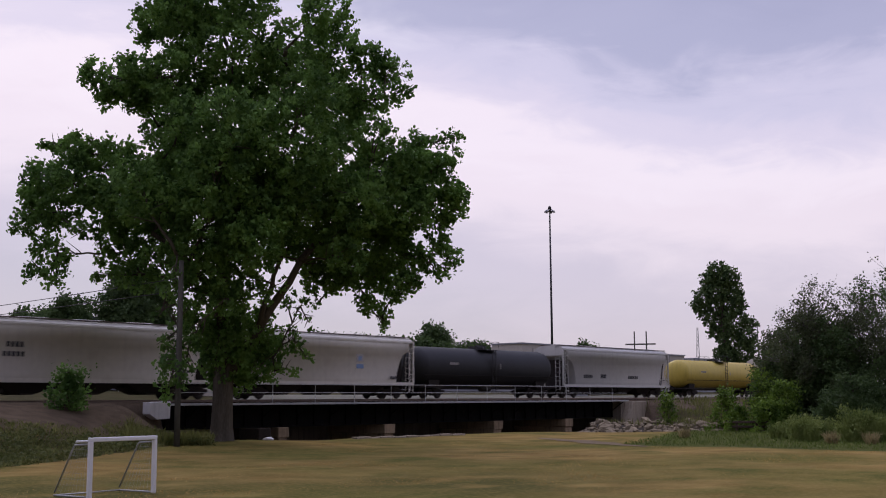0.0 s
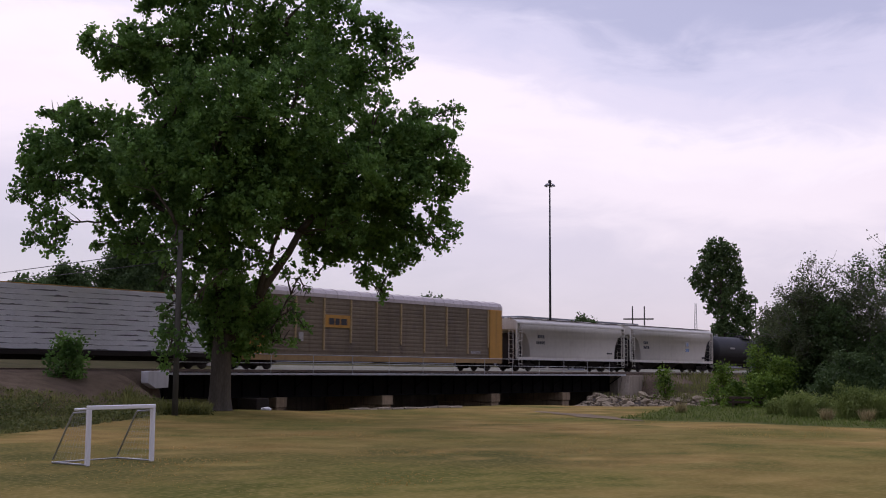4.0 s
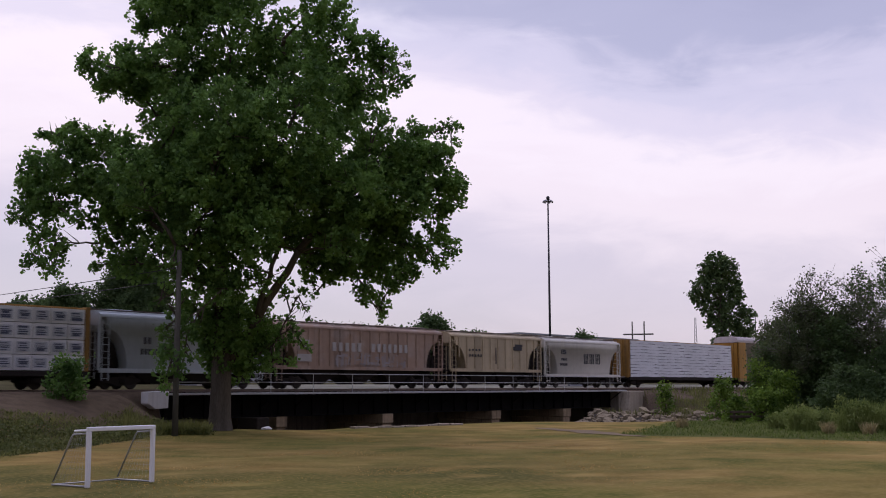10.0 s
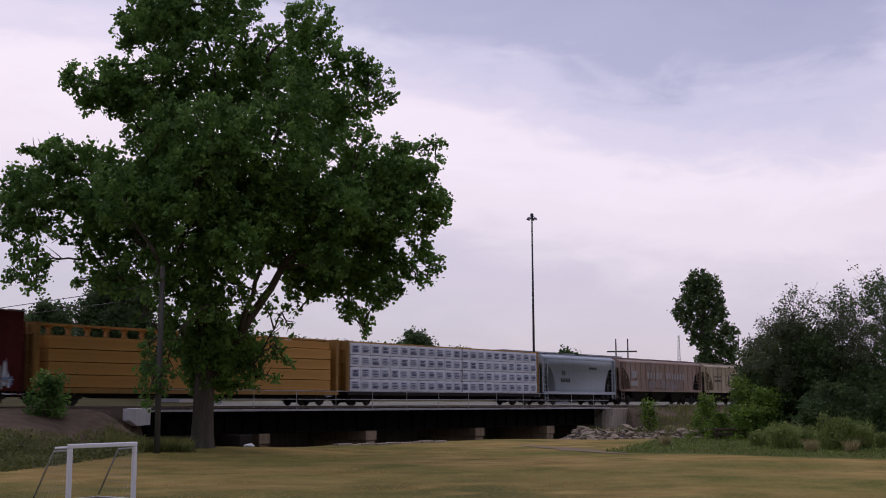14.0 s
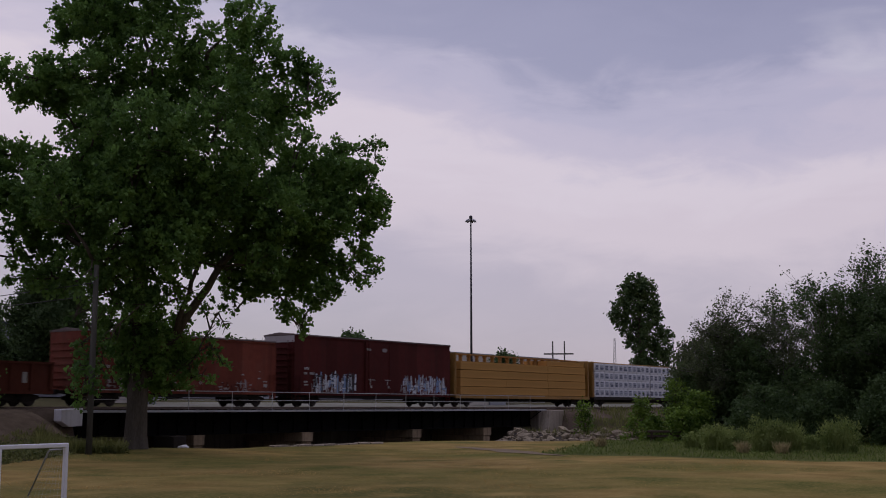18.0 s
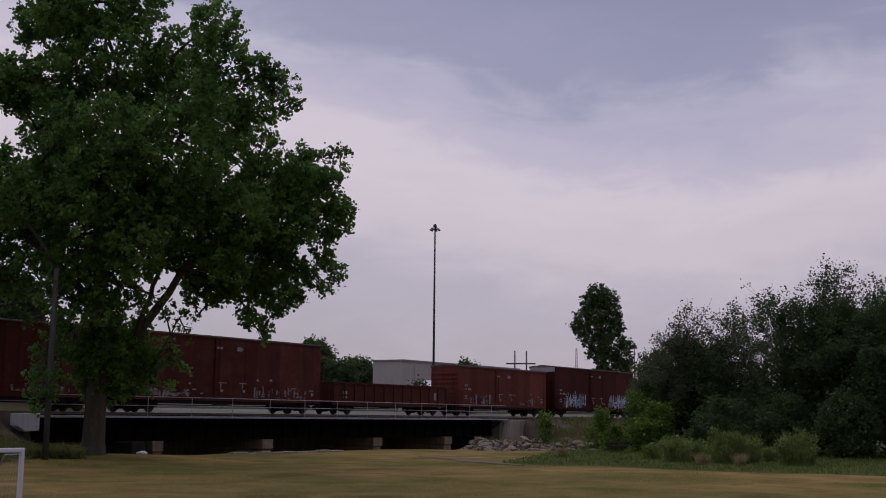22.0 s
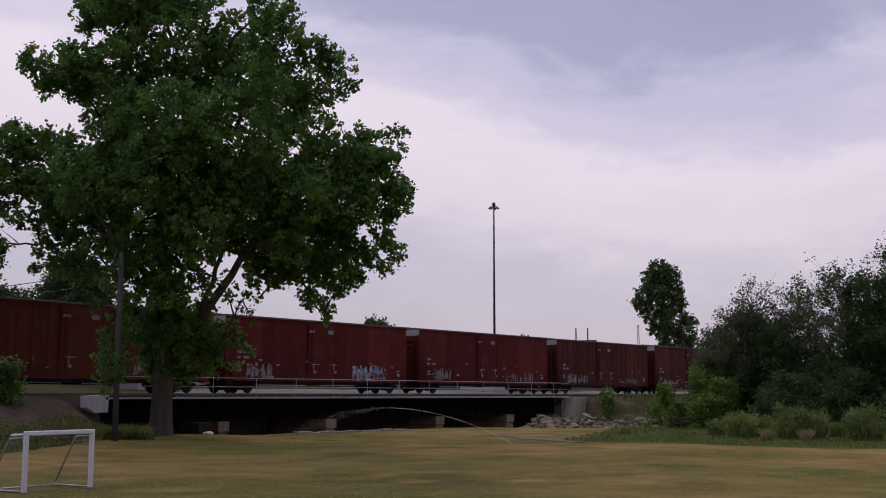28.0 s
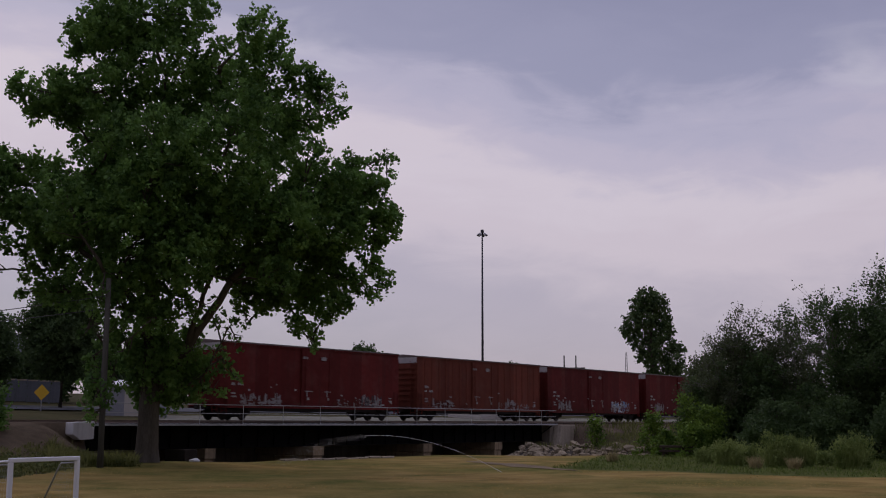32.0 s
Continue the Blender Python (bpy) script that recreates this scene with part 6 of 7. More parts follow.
def build_train():
    def ends(a, b):
        return a * K, b * K

    hopper(*ends(106.5, 120), 4.45, "car_light", "pale grey covered hopper", 3)
    tank_car(*ends(89.2, 104.6), 1.42, 2.42, "tank_yellow", "yellow tank car with black dome fittings")
    c, h = hopper(*ends(70.5, 86.2), 4.6, "car_grey", "long grey covered hopper with dark stencils", 4)
    bars(c, "stencil", "stencil_black", word_bars(-h + 3.2, 1.75, 6, 0.25, 0.3) + word_bars(-h + 6.0, 1.75, 4, 0.25, 0.35) + word_bars(1.5, 1.75, 6, 0.3, 0.25), y=-1.525)
    tank_car(*ends(54.7, 69.6), 1.48, 2.46, "tank_black", "black tank car with a spill stain down its middle", spill=True)
    c, h = hopper(*ends(39.7, 54.0), 4.48, "car_light", "pale grey covered hopper with a small blue emblem", 3)
    bars(c, "emblem", "stencil_white", [(2.4, 3.1, 2.55, 3.1)], y=-1.525)
    bars(c, "emblem_mark", "paint_blue", [(2.4, 3.1, 2.1, 2.4), (2.6, 2.9, 2.65, 2.95)], y=-1.53)
    bars(c, "stencil", "stencil_black", word_bars(-h + 2.4, 2.7, 3, 0.3, 0.26) + word_bars(-h + 2.4, 2.25, 4, 0.28, 0.26) + word_bars(h - 2.6, 1.4, 3, 0.22, 0.2), y=-1.525)
    c, h = hopper(*ends(24.3, 38.8), 4.42, "car_light", "pale grey covered hopper with dark stencils", 3)
    bars(c, "stencil", "stencil_black", word_bars(-h + 3.0, 2.8, 4, 0.26, 0.28) + word_bars(-h + 2.8, 2.3, 5, 0.26, 0.26) + word_bars(h - 3.2, 1.6, 3, 0.3, 0.14), y=-1.525)
    autorack(*ends(-0.3, 22.7))
    centerbeam(*ends(-19.95, -1.55), "centre-beam flatcar stacked with white film-wrapped lumber", "wrapped")
    c, h = hopper(*ends(-31.8, -21.4), 4.38, "car_light", "pale grey two-bay covered hopper with large dark lettering bars", 2)
    for x in (-0.1, 0.85, 1.85):
        bars(c, "lettering_bar", "stencil_black", [(x, x + 0.16, 2.1, 3.0), (x + 0.28, x + 0.44, 2.1, 3.0), (x + 0.56, x + 0.72, 2.1, 3.0)], y=-1.525)
    bars(c, "stencil", "stencil_black", word_bars(-h + 2.5, 2.9, 3, 0.28, 0.4) + word_bars(-h + 2.5, 2.35, 4, 0.24, 0.2) + word_bars(-h + 2.3, 1.9, 5, 0.24, 0.22), y=-1.525)
    c, h = hopper(*ends(-42.5, -32.2), 4.42, "car_tan", "tan ribbed covered hopper with rust streaks and a small dark emblem", 2, ribbed=True, sill=1.42)
    bars(c, "emblem", "stencil_black", [(2.0, 3.2, 3.05, 3.35), (2.3, 3.3, 3.35, 3.55)], y=-1.56)
    bars(c, "stencil", "stencil_black", word_bars(-h + 2.3, 2.9, 4, 0.42, 0.16, 0.6) + word_bars(-h + 2.3, 2.45, 5, 0.36, 0.2, 0.5) + [(-0.4, -0.3, 1.9, 3.2)], y=-1.56)
    c, h = hopper(*ends(-57.6, -43.2), 4.48, "car_brown", "faded brown ribbed covered hopper with pale lettering bars", 3, ribbed=True, sill=1.42)
    bars(c, "lettering", "stencil_white", word_bars(-3.3, 2.55, 5, 0.62, 0.6, 0.45) + word_bars(0.6, 2.55, 7, 0.58, 0.6, 0.45), y=-1.56)
    bars(c, "placard", "stencil_white", [(-h + 2.2, -h + 3.1, 2.6, 3.25), (-h + 2.0, -h + 3.3, 1.8, 2.3)], y=-1.56)
    scrawl(c, "graffiti", -3.0, 4.0, 1.45, 2.5, ["paint_dim", "paint_dim", "car_brown"], 77, "faded grey graffiti", y=-1.57)
    c, h = hopper(*ends(-68.6, -58.3), 4.52, "car_grey_blue", "blue-grey two-bay covered hopper with dark stencils", 2)
    bars(c, "stencil", "stencil_black", word_bars(-h + 3.0, 2.6, 2, 0.3, 0.4) + word_bars(-h + 2.8, 2.0, 6, 0.26, 0.34) + word_bars(1.4, 3.2, 5, 0.28, 0.2), y=-1.525)
    centerbeam(*ends(-89.1, -69.1), "centre-beam flatcar stacked with white printed lumber packs", "printed")
    centerbeam(*ends(-109.5, -89.9), "orange centre-beam flatcar stacked with bare yellow lumber", "lumber")
    c, h = boxcar(*ends(-126.1, -110.2), 5.14, "car_dark_red", "dark red tall boxcar with pale blue graffiti", seed=1, white_end=True, ribs=False)
    scrawl(c, "graffiti", -h + 1.9, -h + 6.6, 0.95, 2.6, ["paint_pale", "paint_blue", "paint_pale", "stencil_black"], 5, "pale blue graffiti letters")
    scrawl(c, "graffiti", 3.0, 8.8, 0.95, 2.55, ["paint_pale", "paint_dim", "paint_pale", "paint_blue"], 6, "pale grey graffiti letters")
    boxcar(*ends(-141.2, -127.7), 4.5, "car_orange_red", "bright red boxcar with few stencils", seed=2, white_end=False, ribs=False)
    gondola(*ends(-155.9, -142.7))
    boxcar(*ends(-172.9, -157.2), 5.18, "car_brick", "brick-red tall boxcar with faded graffiti", seed=3, ribs=False)
    boxcar(*ends(-189.8, -174.4), 5.12, "car_brick", "brick-red tall ribbed boxcar with white stencils", seed=4)
    boxcar(*ends(-207.3, -191.3), 5.14, "car_red", "dull red tall boxcar with white emblem patches", seed=5, ribs=False)
    c, h = boxcar(*ends(-224.4, -208.7), 5.14, "car_red", "red tall boxcar with blue and white graffiti", seed=6, ribs=False)
    scrawl(c, "graffiti", 3.0, 6.6, 0.9, 2.1, ["paint_pale", "paint_blue", "stencil_white"], 9, "blue and white graffiti")
    c, h = boxcar(*ends(-241.2, -225.6), 5.16, "car_orange_red", "orange-red tall boxcar with small graffiti", seed=7)
    scrawl(c, "graffiti", 3.5, 5.0, 0.95, 2.0, ["stencil_white", "paint_dim"], 10, "small white graffiti")
    c, h = boxcar(*ends(-258.8, -243.2), 5.18, "car_red", "red tall boxcar at the end of the train", seed=8, ribs=False)
    scrawl(c, "graffiti", 4.6, 7.2, 0.95, 2.0, ["stencil_white", "paint_dim", "stencil_black"], 12, "white graffiti letters")


build_train()


def travel(t):
    """How far the train has gone at t seconds."""
    u = t / 32
    return K * (328.83 * u - 26.25 * u * u)


# ---------------------------------------------------------------- beside the field
def soccer_goal():
    goal = thing("soccer_goal", "small white tubular soccer goal standing on the dry field", "soccer goal", at=pose(15.87, 23.91, ground_z(15.87, 23.91), 0, 0, 4.5))
    H, Wd = 1.31, 1.93
    for x in (0, Wd):
        bm = fresh()
        box(bm, x - 0.055, x + 0.055, -0.05, 0.05, 0, H)
        part("post", soft_edges(bm, 0.015), "white_paint", goal, "white square post")
    bm = fresh()
    box(bm, -0.055, Wd + 0.055, -0.05, 0.05, H - 0.005, H + 0.1)
    part("crossbar", soft_edges(bm, 0.015), "white_paint", goal, "white crossbar")
    for x in (0, Wd):
        bm = fresh()
        tube(bm, [(x, 0.05, H - 0.05), (x - 0.02, 0.55, H - 0.08), (x - 0.02, 0.62, H - 0.16), (x - 0.03, 1.25, 0.1)], 0.022, 7)
        part("back_stay", bm, "galvanised", goal, "bent grey steel stay")
        bm = fresh()
        tube(bm, [(x, 0.05, 0.03), (x - 0.03, 1.28, 0.03)], 0.024, 7)
        part("ground_bar", bm, "galvanised", goal)
        bm = fresh()
        tube(bm, [(x, 0.0, H + 0.02), (x - 0.02, 0.5, H + 0.0)], 0.03, 7)
        part("top_stay", bm, "white_paint", goal)
    bm = fresh()
    tube(bm, [(-0.03, 1.26, 0.03), (Wd - 0.03, 1.26, 0.03)], 0.02, 7)
    part("back_bar", bm, "galvanised", goal)
    bm = fresh()                                        # what is left of the net
    for i in range(9):
        for x in (0.0, Wd):
            y0 = 0.06 + i * 0.06
            tube(bm, [(x, y0, H - 0.06), (x, 0.1 + i * 0.14, 0.06)], 0.0018, 3, False)
    for k in range(9):
        z = 0.15 + k * 0.14
        for x in (0.0, Wd):
            tube(bm, [(x, 0.06, z), (x, 0.6 + (H - z) * 0.48, z)], 0.0018, 3, False)
    tagged(part("net", bm, "net", goal, "thin grey side netting"), kind="stuff")


soccer_goal()


def utility_pole():
    p = thing("utility_pole", "weathered grey wooden utility pole in front of the bank", "utility pole", at=pose(34.0, 44.3, ground_z(34.0, 44.3)))
    bm = fresh()
    tube(bm, [(0, 0, -0.5), (0, 0, 3), (0.03, 0, 8.7)], [0.165, 0.15, 0.115], 12)
    part("shaft", bm, "pole_wood", p)
    for z in (7.85, 7.25):
        bm = fresh()
        tube(bm, [(0.05, 0.14, z - 0.1), (0.05, 0.2, z + 0.05)], 0.05, 8)
        part("insulator", bm, "steel_edge", p)
    for k, (z0, z1) in enumerate(((8.05, 8.9), (7.45, 8.35))):
        bm = fresh()
        pts = []
        for i in range(17):
            t = i / 16
            pts.append((34.0 + 8.4 * 1.9 * t, 44.3 + 46.0 * 1.9 * t, z0 + (z1 - z0) * 1.9 * t - 0.2 * 4 * t * (1 - t)))
        tube(bm, pts, 0.022, 5)
        tagged(part("overhead_wire", bm, "cable", None), "thin black overhead wire crossing above the railway", "wire", "overhead wires")


utility_pole()


def light_mast(az, dist, height, label, big=True):
    p = polar(az, dist, gz(az, dist))
    m = thing("light_mast", label, "light mast", at=Matrix.Translation(p))
    bm = fresh()
    tube(bm, [(0, 0, -0.3), (0, 0, height * 0.5), (0, 0, height)], [0.2, 0.16, 0.11] if big else [0.16, 0.13, 0.1], 10)
    part("shaft", bm, "mast_steel", m)
    bm = fresh()
    tube(bm, [(-0.6, 0, height - 0.3), (0.6, 0, height - 0.3)], 0.04, 6)
    tube(bm, [(0, -0.6, height - 0.3), (0, 0.6, height - 0.3)], 0.04, 6)
    tube(bm, [(0, 0, height - 0.1), (0, 0, height + 0.35), (0, 0, height + 0.5)], [0.24, 0.26, 0.1], 8)
    part("ring", bm, "mast_steel", m)
    n = 6 if big else 4
    for i in range(n):
        a = 2 * math.pi * i / n + 0.3
        bm = fresh()
        r = 0.62
        x, y = math.cos(a) * r, math.sin(a) * r
        tube(bm, [(x * 0.5, y * 0.5, height - 0.05), (x, y, height - 0.25), (x * 1.15, y * 1.15, height - 0.5)], [0.05, 0.12, 0.17], 8)
        part("floodlight", bm, "galvanised", m, "grey floodlight head")
    return m


def far_things():
    light_mast(34.25, 170, 30.2 - gz(34.25, 170), "tall dark steel high-mast light with a ring of floodlights")
    light_mast(24.4, 300, 20.5 - gz(24.4, 300), "thin far light mast above the trees", False)
    # H-frame power pole
    p = polar(29.95, 330, gz(29.95, 330))
    hf = thing("power_pole", "far H-frame wooden power pole with a crossarm", "power pole", at=Matrix.Translation(p) @ pose(0, 0, 0, 0, 0, -60))
    for x in (-1.65, 1.65):
        bm = fresh()
        tube(bm, [(x, 0, -0.5), (x, 0, 21 - p.z)], [0.24, 0.18], 8)
        part("pole_shaft", bm, "pole_wood", hf)
    bm = fresh()
    box(bm, -4.2, 4.2, -0.12, 0.12, 17.2 - p.z, 17.6 - p.z)
    part("crossarm", bm, "pole_wood", hf)
    # lattice tower far away
    p = polar(27.2, 620, gz(27.2, 620))
    tw = thing("radio_tower", "slender grey lattice radio tower far away", "tower", at=Matrix.Translation(p))
    bm = fresh()
    top = 39 - p.z
    for a in range(3):
        x, y = math.cos(a * 2.094), math.sin(a * 2.094)
        tube(bm, [(x * 1.6, y * 1.6, -1), (x * 0.4, y * 0.4, top)], 0.14, 5)
    for i in range(16):
        z = top * i / 16
        r = 1.6 - 1.2 * i / 16
        for a in range(3):
            b = (a + 1) % 3
            tube(bm, [(math.cos(a * 2.094) * r, math.sin(a * 2.094) * r, z), (math.cos(b * 2.094) * r * 0.95, math.sin(b * 2.094) * r * 0.95, z + top / 16)], 0.07, 4)
    part("lattice", bm, "galvanised", tw)
    # long white warehouse
    z0 = ground_z(180, 110) - 0.3
    wh = thing("warehouse", "long low white warehouse with a flat roof beyond the railway", "warehouse", at=pose(150, 108, z0))
    hgt = 11.0 - z0
    bm = fresh()
    box(bm, 0, 37, 0, 6, 0, hgt)
    box(bm, 37, 57, 1.5, 6, 0, hgt - 0.5)
    part("wall", bm, "warehouse", wh)
    bm = fresh()
    box(bm, -0.15, 37.1, -0.15, 6.1, hgt, hgt + 0.25)
    box(bm, 37.1, 57.2, 1.35, 6.1, hgt - 0.5, hgt - 0.25)
    part("roof", bm, "roof_grey", wh, "grey roof edge")
    for i in range(9):
        bm = fresh()
        x = 3 + i * 6
        y = 0 if x < 36 else 1.5
        box(bm, x, x + 0.12, y - 0.05, y, 0, hgt - 0.6)
        part("panel_joint", bm, "roof_grey", wh)
    for i in range(5):
        bm = fresh()
        box(bm, 4 + i * 6.5, 7.2 + i * 6.5, -0.06, 0.02, 0, 3.6)
        part("loading_door", bm, "roof_grey", wh)
    # smaller building beside it
    z1 = ground_z(214, 110) - 0.3
    ab = thing("low_building", "small flat-roofed white building beside the warehouse", "building", at=pose(212, 110, z1))
    bm = fresh()
    box(bm, 0, 16, 0, 6, 0, 10.0 - z1)
    part("wall", bm, "white_concrete", ab)
    bm = fresh()
    box(bm, -0.2, 16.2, -0.2, 6.2, 10.0 - z1, 10.3 - z1)
    part("roof", bm, "roof_grey", ab, "grey roof edge")
    # shed and gabled house in front
    sh = thing("shed", "low pale metal shed", "shed", at=pose(112, 76.5, ground_z(112, 77) - 0.2, 0, 0, -4))
    bm = fresh()
    box(bm, 0, 6.0, 0, 5, 0, 2.6)
    part("wall", bm, "warehouse", sh)
    bm = fresh()
    extrude_x(bm, [(-0.4, 2.6), (5.4, 2.6), (5.4, 2.7), (2.5, 3.1), (-0.4, 2.7)], -0.4, 6.4)
    part("roof", bm, "roof_grey", sh, "grey sheet roof")
    ho = thing("gabled_house", "small house with a pale gable roof", "house", at=pose(115.6, 76, ground_z(115.6, 76) - 0.2, 0, 0, 0))
    bm = fresh()
    box(bm, 0, 3.4, 0, 5, 0, 3.0)
    extrude_y(bm, [(0, 3.0), (3.4, 3.0), (1.7, 4.1)], 0.05, 4.95)
    part("wall", bm, "roof_grey", ho)
    bm = fresh()
    for a, b in (((-0.3, 2.8), (1.7, 4.15)), ((3.7, 2.8), (1.7, 4.15))):
        extrude_y(bm, [a, b, (b[0], b[1] + 0.15), (a[0], a[1] + 0.15)], -0.3, 5.3)
    part("roof", bm, "white_concrete", ho)
    # dark-roofed house to the west
    p = polar(57.2, 140, 0)
    hz = ground_z(p.x, p.y) - 0.3
    ho = thing("house", "two-storey house with a dark roof behind the trees", "house", at=pose(p.x, p.y, hz, 0, 0, -35))
    bm = fresh()
    box(bm, -6, 6, -4, 4, 0, 5.4)
    extrude_y(bm, [(-6, 5.4), (6, 5.4), (0, 7.6)], -3.98, 3.98)
    part("wall", bm, "roof_grey", ho)
    bm = fresh()
    for a, b in (((-6.5, 5.2), (0, 7.7)), ((6.5, 5.2), (0, 7.7))):
        extrude_y(bm, [a, b, (b[0], b[1] + 0.2), (a[0], a[1] + 0.2)], -4.5, 4.5)
    part("roof", bm, "roof_dark", ho, "dark shingle roof")
    for x in (-4, 0, 4):
        bm = fresh()
        box(bm, x - 0.6, x + 0.6, -4.06, -3.98, 1.2, 2.6)
        part("window", bm, "glass", ho)
    # long panel fence beyond the road
    fe = thing("panel_fence", "long blue-grey panel fence with a pale top rail beyond the road", "fence")
    for i in range(12):
        p = polar(60.4 - i * 0.5, 126, 0)
        q = polar(60.4 - (i + 1) * 0.5, 126, 0)
        z = ground_z((p.x + q.x) / 2, (p.y + q.y) / 2)
        m = pose(p.x, p.y, z, 0, 0, math.degrees(math.atan2(q.y - p.y, q.x - p.x)))
        w = (q - p).length
        bm = fresh()
        box(bm, 0.08, w - 0.08, -0.03, 0.03, 0.1, 2.2)
        part("panel", bm, "fence_grey", fe, at=m)
        bm = fresh()
        box(bm, 0, w, -0.06, 0.06, 2.2, 2.34)
        part("top_rail", bm, "concrete", fe, at=m)
        bm = fresh()
        box(bm, -0.07, 0.07, -0.07, 0.07, -0.3, 2.4)
        part("post", bm, "fence_grey", fe, at=m)
    # pale shed behind the great tree
    p = polar(51.0, 100, 0)
    sh = thing("shed", "pale grey shed with a white roof beside the far road", "shed", at=pose(p.x, p.y, ground_z(p.x, p.y) - 0.2, 0, 0, -37))
    bm = fresh()
    box(bm, -2.6, 2.6, 0, 3.2, 0, 2.7)
    part("wall", bm, "roof_grey", sh)
    bm = fresh()
    extrude_x(bm, [(-0.3, 2.7), (3.5, 2.7), (3.5, 2.8), (1.6, 3.25), (-0.3, 2.8)], -2.9, 2.9)
    part("roof", bm, "white_concrete", sh, "white sheet roof")
    bm = fresh()
    box(bm, -0.9, 0.9, -0.05, 0.02, 0.1, 2.2)
    part("door", bm, "warehouse", sh)
    # yellow warning sign
    p = polar(55.25, 104, 0)
    sg = thing("road_sign", "yellow diamond warning sign on a steel post", "sign", at=pose(p.x, p.y, ground_z(p.x, p.y), 0, 0, -35))
    bm = fresh()
    box(bm, -0.04, 0.04, -0.03, 0.03, -0.2, 1.8)
    part("post", bm, "galvanised", sg)
    zc = 2.25 + 104 * math.tan(radians(1.33)) - ground_z(p.x, p.y)
    bm = fresh()
    extrude_y(bm, [(-0.62, zc), (0, zc - 0.68), (0.62, zc), (0, zc + 0.68)], -0.06, -0.03)
    part("panel", bm, "sign_yellow", sg, "yellow diamond panel")


far_things()


# ---------------------------------------------------------------- rocks, edges, path
def rock_mesh(k):
    rg = random.Random(k)
    bm = fresh()
    bmesh.ops.create_icosphere(bm, subdivisions=1, radius=0.5)
    for v in bm.verts:
        f = rg.uniform(0.72, 1.12)
        v.co = Vector((v.co.x * f * 1.25, v.co.y * f, v.co.z * f * 0.78))
    for _ in range(5):                                  # broken faces
        n = Vector((rg.gauss(0, 1), rg.gauss(0, 1), rg.gauss(0, 0.8))).normalized()
        for v in bm.verts:
            d = v.co.dot(n) - 0.30
            if d > 0:
                v.co -= n * d * 0.95
    return shared("rock", bm, ["rock"])


def riprap():
    bank = thing("riprap_bank", "pile of tan and grey broken rocks lining the creek bank beside the bridge", "rock pile", kind="structure")
    kinds = [rock_mesh(k) for k in range(7)]
    rg = random.Random(8)
    i, done = 0, []
    for _ in range(9000):
        az, r = rg.uniform(25.0, 32.9), rg.uniform(86.5, 98.5)
        x, y = r * math.cos(radians(az)), r * math.sin(radians(az))
        if y > 53.0 or i >= 298 or (az < 28 and rg.random() < 0.25):
            continue
        s = rg.uniform(0.3, 0.62) if rg.random() < 0.62 else rg.uniform(0.6, 1.2)
        if any((x - a) ** 2 + (y - b) ** 2 < (0.43 * (s + c)) ** 2 for a, b, c in done):
            continue
        done.append((x, y, s))
        i += 1
        z = ground_z(x, y)
        m = pose(x, y, z + s * 0.16, rg.uniform(-25, 25), rg.uniform(-25, 25), rg.uniform(0, 360)) @ Matrix.Diagonal((s, s, s, 1))
        mesh_part("rock", kinds[rg.randrange(7)], bank, at=m)


riprap()


